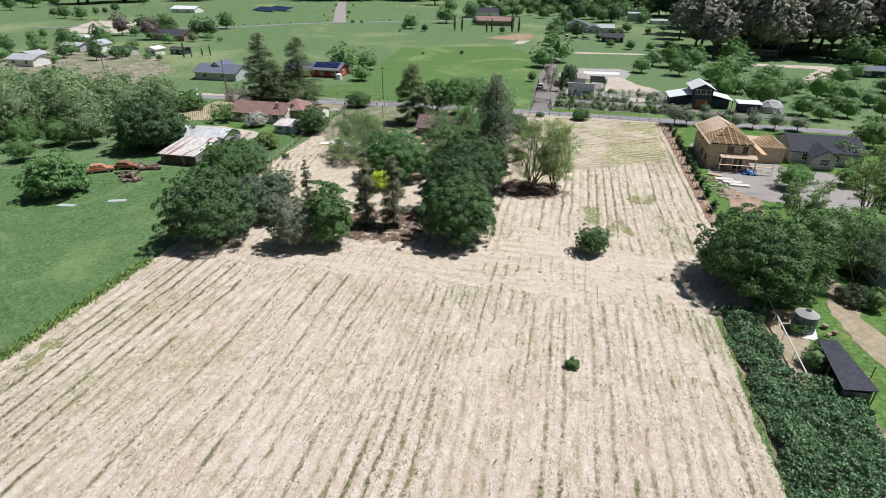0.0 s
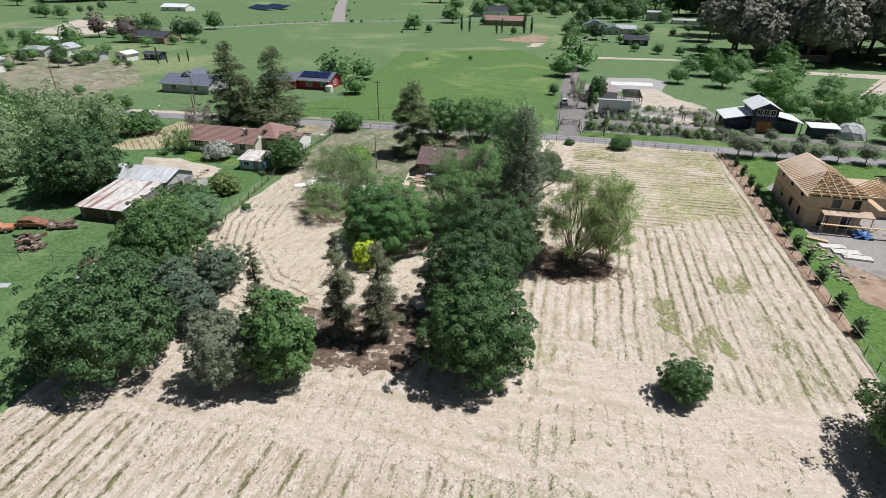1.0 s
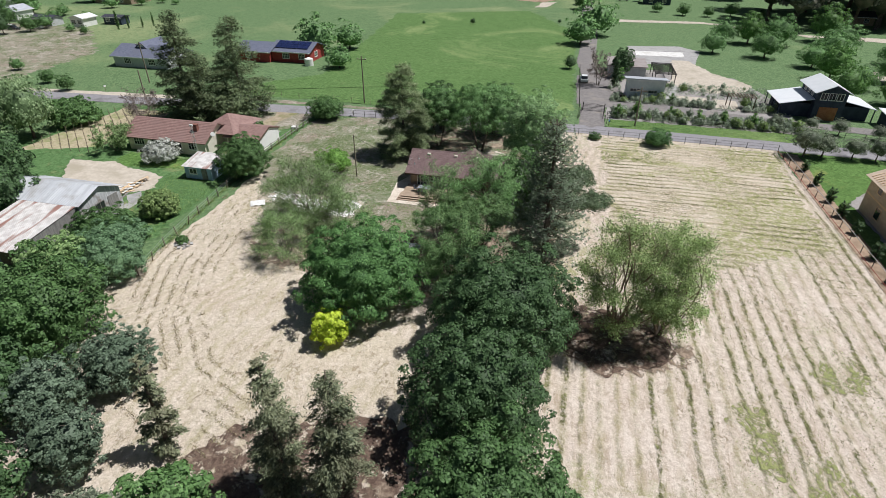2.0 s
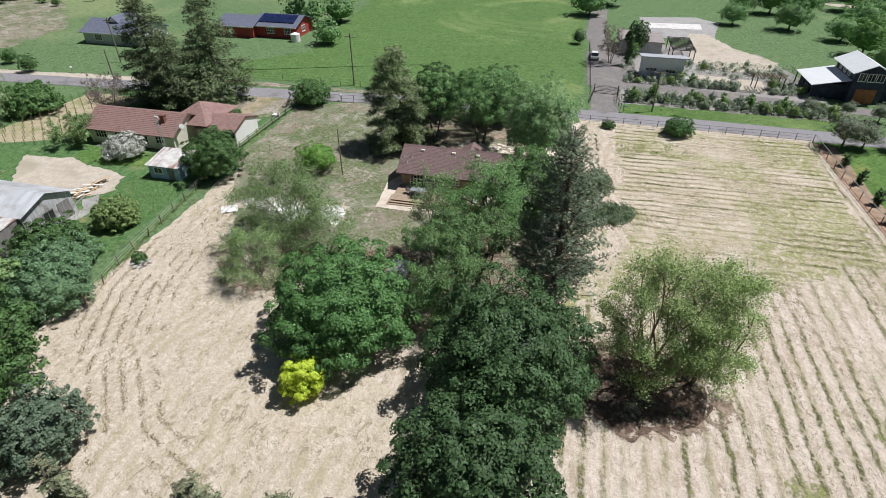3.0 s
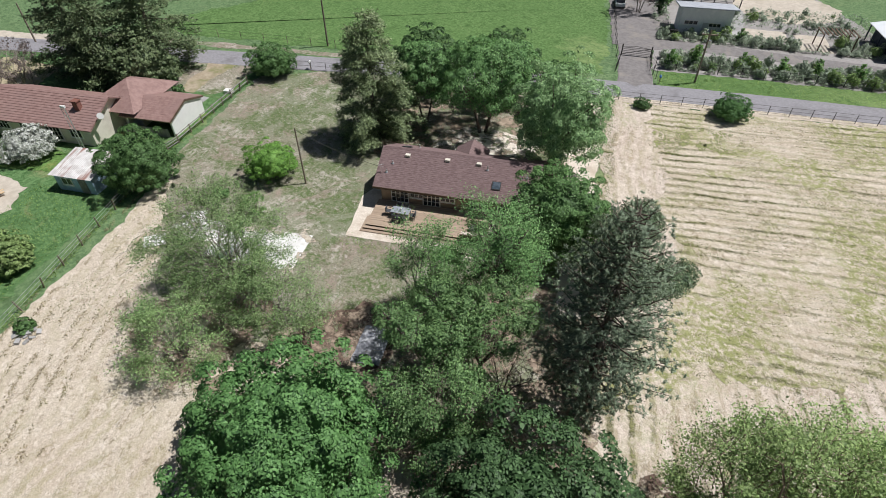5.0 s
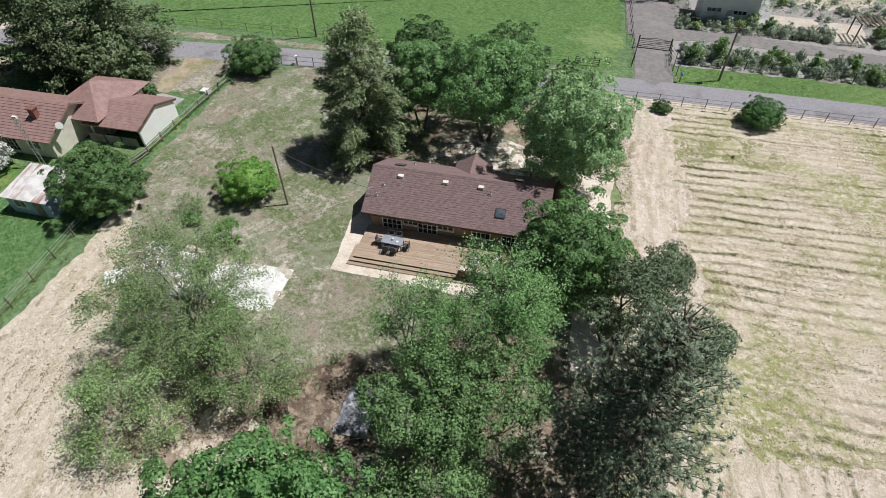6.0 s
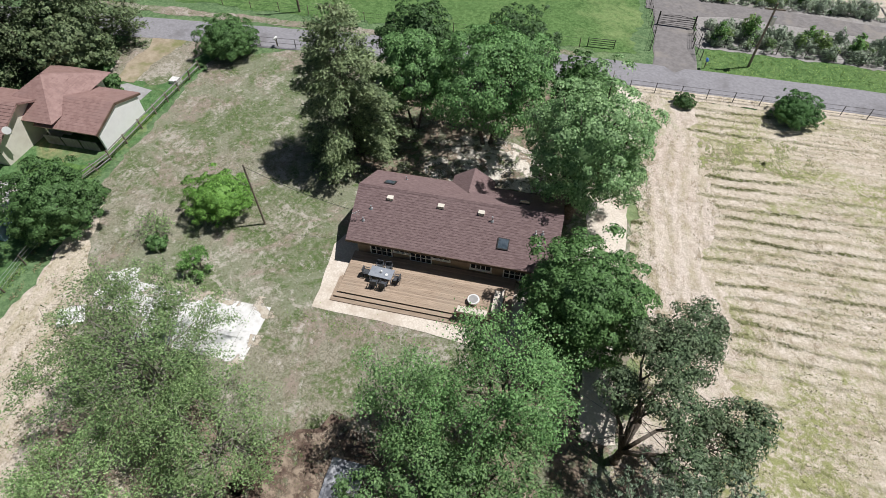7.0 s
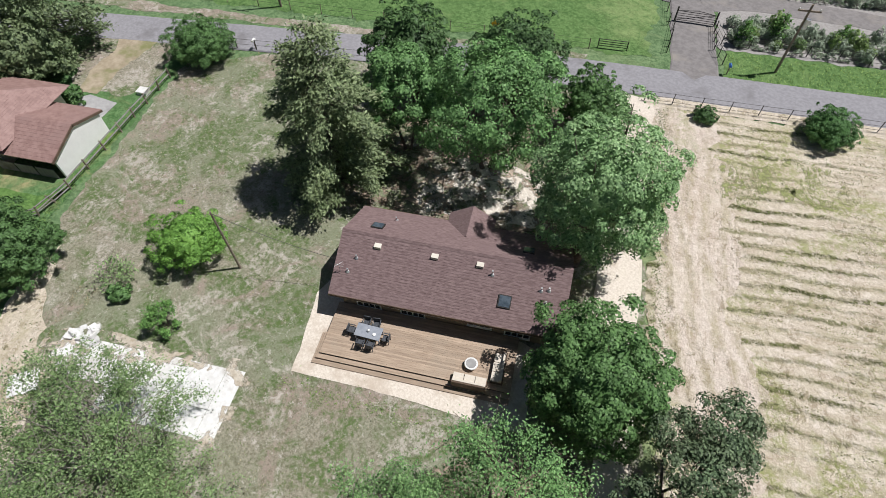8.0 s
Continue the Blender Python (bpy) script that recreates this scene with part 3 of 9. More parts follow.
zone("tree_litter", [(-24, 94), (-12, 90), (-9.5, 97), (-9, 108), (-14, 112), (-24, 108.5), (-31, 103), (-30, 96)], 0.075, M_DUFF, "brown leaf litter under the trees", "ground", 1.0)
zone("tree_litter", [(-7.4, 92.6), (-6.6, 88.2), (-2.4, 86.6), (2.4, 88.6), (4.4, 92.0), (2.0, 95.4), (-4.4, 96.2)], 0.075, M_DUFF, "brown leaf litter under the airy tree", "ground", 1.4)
# deepens the thin locust shadow with a dark sheet of litter
zone("tree_litter", [(-8.0, 92.6), (-7.2, 88.0), (-4.6, 86.4), (-1.6, 87.2), (1.4, 89.2), (2.4, 91.6), (0.4, 93.6), (-3.0, 95.4), (-6.4, 95.6)], 0.08, M_MULCH_SHADE, "leaf mould under the airy tree, its shadow put into the brown", "ground", 1.2)
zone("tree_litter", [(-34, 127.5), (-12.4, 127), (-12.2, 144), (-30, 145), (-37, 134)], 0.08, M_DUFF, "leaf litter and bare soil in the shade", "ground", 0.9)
zone("gravel_court", [(-29, 134), (-28, 129.4), (-22, 128.4), (-17.6, 129), (-16.5, 133), (-20, 135.4), (-25, 135.6)], 0.095, M_COURT, "pale gravel forecourt broken into painted sun dapples under the trees", "gravel", 0.7)
zone("gravel_drive", [(-12.6, 108), (-10.6, 108), (-10.2, 124), (-9.6, 134), (-9.4, 147.4), (-14.6, 147.6), (-13.5, 128), (-13.0, 120)], 0.085, M_GRAVEL, "pale gravel drive beside the hay field", "driveway", 0.35)
zone("gravel_pad", [(-33.1, 119.5), (-32.6, 113.35), (-25.4, 113.2), (-21.4, 112.9), (-17.0, 112.6), (-17.0, 118.5), (-31.5, 123.2)], 0.09, M_GRAVEL, "pale crushed-rock margin round the deck", "gravel", 0.12)
zone("west_neighbour_yard", [(-56.8, 147), (-57.2, 97), (-66, 88), (-90, 90), (-100, 112), (-98, 143), (-70, 146)], 0.035, M_WEED, "weedy green grass round the neighbouring house", "grass", 0.8)
zone("neighbour_lawn", [(-79, 120.5), (-66, 119.5), (-65, 116.5), (-76, 115.2), (-79.5, 117.5)], 0.055, M_LAWN, "bright mown garden lawn", "lawn", 0.4)
zone("neighbour_lawn", [(-58.3, 131.5), (-57.6, 124.6), (-59.6, 123.2), (-64, 123.4), (-64, 119), (-58.5, 118.6), (-57.2, 132)], 0.055, M_LAWN, "bright mown garden lawn", "lawn", 0.2)
zone("dirt_yard", [(-86, 115.5), (-79, 116), (-67.6, 113.2), (-66, 109.5), (-70, 106.2), (-80, 106)], 0.065, M_TANDIRT, "tan bare-earth yard behind the barn", "ground", 0.6)
zone("barn_apron", [(-66.8, 100.6), (-65.6, 101), (-65.0, 105.6), (-67.4, 108.2), (-68.6, 106.4), (-66.8, 104.6)], 0.068, M_CONC_D, "pale broken concrete beside the barn", "ground", 0.4)
zone("vineyard_ground", [(-98, 116.5), (-86.5, 121), (-84, 129), (-86, 139.5), (-97, 140.6)], 0.05, M_VINEDIRT, "tan bare soil between young vines", "ground", 0.5)
zone("dry_lawn", [(-69, 146.0), (-58.6, 146.6), (-58.6, 138.5), (-60.4, 136.4), (-66, 137.6), (-68.6, 141)], 0.05, M_YARD, "dry worn grass round the neighbouring driveway", "grass", 0.9)
zone("neighbour_drive", [(-66.4, 146.0), (-61.6, 146.2), (-62.0, 143.9), (-62.7, 140.4), (-62.8, 136.4), (-64.7, 136.2), (-65.9, 140.2), (-65.3, 143.4)], 0.06, M_TRACK, "worn dirt driveway", "driveway", 0.4)
zone("concrete_apron", [(-65.7, 134.5), (-63.4, 136.2), (-60.0, 135.6), (-60.2, 133.1)], 0.075, M_CONC_D, "grey concrete driveway apron", "driveway", 0.05)
zone("east_lots", [(26.0, 60), (26.0, 147), (80, 147.5), (110, 120), (90, 60), (60, 20), (27.5, 20)], 0.03, M_LAWN, "green garden grass of the neighbouring lots", "grass", 0.6)
zone("planting_strip", [(25.0, 84), (26.6, 82), (28.0, 146), (25.2, 146.4)], 0.045, M_EARTH, "bare brown planting strip along the fence", "ground", 0.25)
zone("building_yard", [(29.6, 128), (29.5, 112), (32, 100), (37, 95.5), (48, 94), (60, 101), (58, 112), (45, 116), (40, 130), (33, 132.5)], 0.05, M_PATH, "grey gravel building yard", "gravel", 0.6)
zone("rubble_ground", [(30.5, 101), (36, 96.5), (34, 88), (30, 91)], 0.065, M_EARTH, "bare rubble-strewn earth", "ground", 0.8)
zone("east_path", [(33.4, 70.5), (36.4, 70.5), (38.6, 65), (36.6, 60), (38.0, 54), (40, 46), (36, 46), (34.4, 54), (33.4, 60), (35.2, 65)], 0.05, M_TRACK, "bare dirt path between the garden trees", "ground", 0.6)
zone("shed_yard", [(25.8, 60), (29.4, 60), (29.6, 50), (28, 46.8), (26, 46)], 0.055, M_TRACK, "bare dirt beside the pipe rail", "ground", 0.4)
zone("north_meadow", [(-88, 155), (-9.6, 154.4), (-9.0, 168), (-9.6, 196), (-12, 250), (-30, 290), (-80, 270), (-72, 200), (-70, 175)], 0.025, M_NEARMEADOW, "bright green meadow across the road", "grass", 1.2)
zone("verge", [(-2.6, 152.2), (34, 152.0), (34, 157), (-1.8, 157.4)], 0.03, M_NEARMEADOW, "lush green road verge", "grass", 0.25)
zone("dry_verge", [(-90, 150.8), (-16, 152.4), (-16, 153.6), (-90, 152.6)], 0.03, M_YARD, "dry straw-coloured road verge", "grass", 0.5)
zone("dry_verge", [(-170, 140), (-92, 147.4), (-92, 150.4), (-170, 144.6)], 0.03, M_TANDIRT, "bare dry road verge", "ground", 0.5)
zone("field_margin", [(-10.2, 146.4), (25, 146.2), (25.5, 147.9), (-10, 148)], 0.065, M_STRIP, "dry grass strip along the road fence", "grass", 0.25)
ribbon("road", [(-320, 128), (-200, 137), (-134, 143), (-98, 145.4), (-60, 148.2), (-30, 150.2), (-9, 150.2), (12, 150.0), (28, 149.4), (60, 148.6), (140, 147)], 4.4, 0.1, M_ROAD, "worn grey asphalt country road", "road")
ribbon("far_road", [(-330, 300), (-216, 333), (-190, 366), (-163, 390), (-104, 420), (-40, 470)], 5.0, 0.1, M_ROAD, "grey country road with a far row of trees", "road")
ribbon("far_lane", [(-163, 392), (-215, 520), (-257, 628)], 9.0, 0.09, M_PATH, "pale lane climbing between trees", "road", 0.5)
ribbon("drive_east", [(-5.4, 151), (-5.2, 158), (-5.0, 170), (-5.6, 192), (-7, 205), (-6, 240), (-8, 330), (-8, 400)], 4.4, 0.08, M_DRIVE, "asphalt drive through the steel gate", "driveway", 0.3)
ribbon("garden_path", [(-4, 166.5), (2, 167.6), (12, 166.6), (30, 163.6), (46, 161.5), (62, 160)], 3.4, 0.09, M_DRIVE, "grey gravel garden drive", "path", 0.25)
zone("drive_court", [(-9, 190), (-8.4, 166), (-2.4, 165), (1.2, 172), (0.6, 190)], 0.07, M_DRIVE, "grey gravel forecourt", "driveway", 0.4)
zone("garden_ground", [(-2.6, 157.6), (33, 156.4), (33, 178), (28, 196), (10, 200), (-0.5, 196)], 0.05, M_PATH, "grey-brown gravel between planted beds", "garden", 0.6)
zone("sand_court", [(12.5, 186), (20, 181), (28, 183), (31, 190), (24, 200), (20, 212), (15.5, 213), (14.5, 200)], 0.075, M_TANDIRT, "tan sand court among the planted beds", "ground", 0.8)
zone("garden_pad", [(11.5, 172.5), (18.5, 172.5), (18.8, 177), (11.8, 177.5)], 0.075, M_TANDIRT, "tan gravel pad among beds", "ground", 0.15)
zone("garden_pad", [(10, 168.9), (9.9, 172), (12.2, 186), (14, 186), (11.2, 169)], 0.08, M_CONC_D, "grey paved garden path", "path", 0.15)
zone("garden_pad", [(19.5, 169.5), (24, 169.3), (24.5, 176), (20, 176.4)], 0.075, M_TANDIRT, "tan gravel pad among beds", "ground", 0.15)
zone("work_court", [(4.5, 206), (21, 208), (25, 226), (20, 232), (4.8, 229)], 0.06, M_CONC_D, "grey paved work court", "pavement", 0.3)
zone("concrete_pad", [(6.7, 216.5), (19.6, 217.4), (20.0, 223.5), (6.7, 222.5)], 0.08, M_CONC, "white concrete pad", "pavement", 0.08)
zone("ball_diamond", [(-48, 323), (-40, 336), (-28, 356), (-21, 345), (-21, 326), (-27, 316)], 0.06, M_EARTH, "bare reddish earth of a riding ring", "ground", 1.2)
zone("ball_diamond", [(-27, 316), (-21, 318), (-24, 302), (-29, 300)], 0.065, M_TANDIRT, "bare tan earth track", "ground", 0.8)
zone("tilled_patch", [(-330, 350), (-290, 278), (-258, 280), (-250, 310), (-268, 345)], 0.06, M_TANDIRT, "tan tilled patch in the meadow", "field", 1.5)
zone("dry_meadow", [(-235, 214), (-170, 212), (-140, 180), (-138, 152), (-235, 148)], 0.02, M_YARD, "dry brownish meadow", "grass", 2.5)
zone("dry_track", [(1, 272), (34, 276), (60, 262), (60, 265), (34, 280), (4, 278)], 0.06, M_TANDIRT, "tan dirt strip along the vine rows", "ground", 0.6)
zone("dry_track", [(66, 196), (100, 240), (118, 236), (124, 250), (104, 262), (84, 262), (60, 262), (62, 258), (98, 252)], 0.06, M_TANDIRT, "tan dirt track", "ground", 0.8)
zone("track", [(56, 172), (64, 212), (66, 212), (59, 172)], 0.06, M_TANDIRT, "tan dirt track", "ground", 0.5)

zone("field_margin", [(-9.5, 101.5), (-5, 103), (-3.6, 113), (-3.0, 121), (-3.2, 129), (-2.6, 138), (-4.4, 146.3), (-9.9, 146.5), (-9.6, 125)], 0.062, M_RUTS, "trampled straw margin beside the drive", "field", 2.2)
# needle litter with the redwoods' merged shadows in its colour
zone("tree_litter", [(-34, 65.5), (-26, 65), (-19, 66), (-15.5, 72), (-18, 77), (-26, 76.5), (-33, 73)], 0.07, M_MULCH_SHADE, "brown needle litter round the redwoods, darkened as by their shadows", "ground", 2.0)
zone("tree_litter", [(-32.5, 101.5), (-31.5, 98.8), (-27, 98), (-23.8, 99.2), (-24.2, 104), (-27.6, 106.4), (-31, 104.6)], 0.072, M_MULCH_SHADE, "brown leaf litter and brush round the sheet", "ground", 1.4)
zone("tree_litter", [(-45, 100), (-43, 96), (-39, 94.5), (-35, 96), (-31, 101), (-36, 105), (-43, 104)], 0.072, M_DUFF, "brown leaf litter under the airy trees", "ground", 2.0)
# concrete slab by the airy tree, in four cast bays
slab_th = thing("concrete_slab", -42.5, 110.2, 0.06, "weathered white concrete slab with cracked joints", "slab")
for x0, x1, y0, y1 in ((-6.6, -0.4, -0.5, 2.3), (-0.37, 5.7, -0.5, 2.36), (5.73, 7.0, -2.4, 2.4), (-1.6, 5.7, -2.3, -0.53)):
    bm = boxes((x0, x1, y0, y1, 0, 0.03))
    part("slab_bay", bm, M_CONC, slab_th)
M_SILT, _t, _b = nodes_of("dried_silt", 0.95, 0.1)
_n = Net(_t)
_n.put(_b.inputs["Base Color"], _n.mix(_n.ramp(_n.noise(2.2, 5, 0.75), 0.3, 0.7), (0.40, 0.33, 0.25), (0.62, 0.56, 0.47)))
_n.put(_b.inputs["Alpha"], _n.ramp(_n.noise(0.55, 6, 0.72, None, 0.5), 0.47, 0.56))
zone("slab_silt", [(-50.4, 112.9), (-50.2, 109.2), (-47.6, 109.4), (-46.4, 111.4), (-42.0, 111.6), (-38.4, 111.9), (-35.0, 111.6), (-35.0, 113.0), (-43.0, 113.2)], 0.097, M_SILT, "thin dry silt washed over the slab's edge", "ground", 0.5)
zone("slab_silt", [(-37.8, 108.6), (-36.6, 107.5), (-35.4, 107.6), (-35.0, 110.2), (-35.9, 110.0)], 0.097, M_SILT, "thin dry silt washed over the slab's edge", "ground", 0.4)

# ---- trees and shrubs ----
def unit(n, r):
    v = r.normal(size=(n, 3))
    return v / np.linalg.norm(v, axis=1, keepdims=True)


def spray_mesh(name, centre, normal, length, width, material, r, fold=0.35, along=None, soft=None, core=None):
    """Leaf sprays: one folded lozenge each, lying across its normal. soft: the way its shading leans; core: vertices and triangles of the dense inside."""
    n = len(centre)
    if soft is not None:
        normal = np.where(np.sum(normal * soft, axis=1, keepdims=True) < 0, -normal, normal)
    a = r.normal(size=(n, 3)) if along is None else along
    t = a - normal * np.sum(a * normal, axis=1, keepdims=True)
    t /= np.linalg.norm(t, axis=1, keepdims=True) + 1e-9
    b = np.cross(normal, t)
    L, W = length[:, None], width[:, None]
    up = normal * W * fold
    v = np.stack((centre - t * L, centre - b * W + up, centre + t * L, centre + b * W + up), axis=1).reshape(-1, 3)
    loops, starts, totals = np.arange(4 * n), np.arange(n) * 4, np.full(n, 4)
    if core is not None:
        cv, cf = core
        loops = np.concatenate((loops, cf.ravel() + 4 * n))
        starts = np.concatenate((starts, 4 * n + np.arange(len(cf)) * 3))
        totals = np.concatenate((totals, np.full(len(cf), 3)))
        v = np.concatenate((v, cv))
    me = bpy.data.meshes.new(name)
    me.vertices.add(len(v))
    me.vertices.foreach_set("co", v.astype(np.float32).ravel())
    me.loops.add(len(loops))
    me.loops.foreach_set("vertex_index", loops.astype(np.int32))
    me.polygons.add(len(starts))
    me.polygons.foreach_set("loop_start", starts.astype(np.int32))
    me.polygons.foreach_set("loop_total", totals.astype(np.int32))
    me.update(calc_edges=True)
    if soft is not None:
        me.polygons.foreach_set("use_smooth", np.ones(len(starts), dtype=bool))
        nv = np.repeat(norm(soft), 4, axis=0)
        if core is not None:
            nv = np.concatenate((nv, norm(core[0] - core[0].mean(axis=0))))
        me.normals_split_custom_set_from_vertices(nv.tolist())
    me.materials.append(material)
    return me


def norm(v):
    return v / (np.linalg.norm(v, axis=1, keepdims=True) + 1e-9)


def clumped(centres, radii, count, r, up=0.25, out=None, thick=0.35):
    """Spray places and normals on the shells of many small clumps."""
    share = radii ** 2 / np.sum(radii ** 2)
    k = r.choice(len(centres), size=count, p=share)
    d = unit(count, r)
    if out is not None:
        d = norm(d + out[k] * 0.7)
    d[:, 2] += up
    d = norm(d)
    rad = radii[k] * (1 - thick * r.random(count) ** 1.6)
    squash = np.array([1, 1, 0.8])
    p = centres[k] + d * rad[:, None] * squash
    nrm = norm(d + r.normal(size=(count, 3)) * 0.34)
    return p, nrm


def limb_mesh(name, trunk_top, base_r, tips, material, parent, r, lean=(0, 0), stems=1):
    bm = bmesh.new()
    tops = []
    for s in range(stems):
        a = 2 * math.pi * s / max(1, stems) + 0.4
        off = Vector((math.cos(a), math.sin(a), 0)) * (0.0 if stems == 1 else base_r * 1.6)
        lo = off * 0.6
        top = Vector((lean[0], lean[1], trunk_top)) + off * (1.0 if stems == 1 else 3.2)
        mid = lo.lerp(top, 0.5) + Vector((r.normal() * 0.12, r.normal() * 0.12, 0))
        q = base_r if stems == 1 else base_r * 0.6
        tube(bm, lo + Vector((0, 0, -0.15)), lo + (mid - lo) * 0.25, q * 1.35, q, 8)
        tube(bm, lo + (mid - lo) * 0.25, mid, q, q * 0.85, 8)
        tube(bm, mid, top, q * 0.85, q * 0.7, 8)
        tops.append((top, q))
    for tip in tips:
        tip = Vector(tip)
        top, q = min(tops, key=lambda c: (c[0].xy - tip.xy).length)
        f = 0.75 + 0.3 * r.random()
        start = Vector((top.x * f, top.y * f, top.z * min(f, 1.0)))
        k1 = start.lerp(tip, 0.4) + Vector((r.normal() * 0.25, r.normal() * 0.25, 0.35))
        k2 = start.lerp(tip, 0.75) + Vector((r.normal() * 0.3, r.normal() * 0.3, 0.25))
        tube(bm, start, k1, q * 0.42, q * 0.3, 5)
        tube(bm, k1, k2, q * 0.3, q * 0.17, 5)
        tube(bm, k2, tip, q * 0.17, 0.02, 4)
    return part(name, bm, material, parent, smooth=True)


def ball(level):
    bm = bmesh.new()
    bmesh.ops.create_icosphere(bm, subdivisions=level, radius=1.0)
    v = np.array([p.co[:] for p in bm.verts])
    f = np.array([[q.index for q in p.verts] for p in bm.faces])
    bm.free()
    return v, f


BALL = {k: ball(k) for k in (1, 2, 3)}


def even(n, r):
    """Ways spread evenly over a ball, but for its underside."""
    k = np.arange(n) + 0.5
    z = 1 - 1.62 * k / n
    a = k * 2.39996 + r.uniform(0, 6.28)
    q = np.sqrt(1 - z * z)
    return norm(np.column_stack((q * np.cos(a), q * np.sin(a), z)) + r.normal(size=(n, 3)) * 0.35 / math.sqrt(n) * 2)


def dome(d, rad, height, low, seed, rough, oval, full, belly=0.40):
    """The crown's surface along the ways d: a full-sided dome with uneven swellings."""
    zc = low + belly * (height - low)
    d = norm(d)
    xy = np.linalg.norm(d[:, :2], axis=1)
    s = (xy ** full + np.abs(d[:, 2]) ** full) ** (-1.0 / full)
    lump = np.array([noise.noise(Vector(v * 1.6) + Vector((seed * 3.1, 0, 0))) + 0.5 * noise.noise(Vector(v * 3.6) + Vector((0, seed * 2.3, 0))) for v in d.tolist() for v in (np.array(v),)])
    s = s * (1 + rough * lump)
    up = np.where(d[:, 2] > 0, height - zc, zc - low)
    p = np.column_stack((d[:, 0] * rad * oval, d[:, 1] * rad / oval, d[:, 2] * up)) * s[:, None]
    p[:, 2] += zc
    return p, zc


def broadleaf(name, x, y, height, width, low, leaves, seed, label, mat, bark=None, sprays=0.15, clumps=150, puff=(0.10, 0.18), rough=0.25,
              stems=1, limbs=10, oval=1.0, turn=0.0, category="tree", group="", trunk_r=None, thick=0.4, full=2.5, core=3, core_at=0.58, deep=0.28, belly=0.40, lean=(0, 0)):
    """A rounded tree: trunk with limbs, a dense inside, and a crown of many sprays gathered in uneven clumps."""
    r = np.random.default_rng(seed)
    th = thing(name, x, y, 0, label, category, turn, group)
    rad = width / 2
    d = even(clumps, r)
    c, zc = dome(d, rad, height, low, seed, rough, oval, full, belly)
    pr = r.uniform(puff[0] * 0.85, puff[1] * 1.05, clumps) * rad
    mid = np.array([0, 0, zc])
    c = mid + (c - mid) * (1.02 - 0.7 * pr / rad - deep * r.random(clumps) ** 1.1)[:, None]
    c[:, 2] = np.maximum(c[:, 2], low + pr * 0.4)
    most = int(leaves * 0.8)
    p, nrm = clumped(c, pr, most, r, 0.75, d, thick)
    d2 = even(leaves - most, r)
    p2, _ = dome(d2, rad, height, low, seed, rough, oval, full, belly)
    p2 = mid + (p2 - mid) * r.uniform(0.6, 0.8, (len(d2), 1))
    p, nrm = np.concatenate((p, p2)), np.concatenate((nrm, norm(d2 + r.normal(size=d2.shape) * 0.5)))
    p[:, 2] = np.maximum(p[:, 2], 0.1)
    L = sprays * r.uniform(0.6, 1.3, leaves)
    inside = None
    if core:
        bv, bf = BALL[core]
        cv, _ = dome(bv, rad, height, low, seed, rough, oval, full, belly)
        cv = mid + (cv - mid) * (core_at * (1 + 0.3 * np.array([noise.noise(Vector(v) * (3.0 / rad) * 2.0) for v in cv.tolist()])))[:, None]
        cv[:, 2] = np.maximum(cv[:, 2], low + 0.06 * height)
        inside = (cv, bf)
    out = p - mid
    out[:, 2] = np.maximum(out[:, 2], -0.2 * height)
    soft = nrm * 0.75 + norm(out) * 0.28 + np.array([0, 0, 0.12])
    aside = np.array([lean[0], lean[1], 0.0])
    p, c, mid = p + aside, c + aside, mid + aside
    if core:
        inside = (inside[0] + aside, inside[1])
    crown = new("crown", spray_mesh("crown", p, nrm, L, L * r.uniform(0.45, 0.75, leaves), mat, r, soft=soft, core=inside))
    crown.parent = th
    if limbs:
        pick = r.choice(clumps, size=min(limbs, clumps), replace=False)
        limb_mesh("trunk", low + (zc - low) * 0.5 + 0.2, trunk_r or max(0.08, width * 0.028), mid + (c[pick] - mid) * 0.9, bark or M_BARK, th, r, lean=(lean[0] * 0.7, lean[1] * 0.7), stems=stems)
    return th


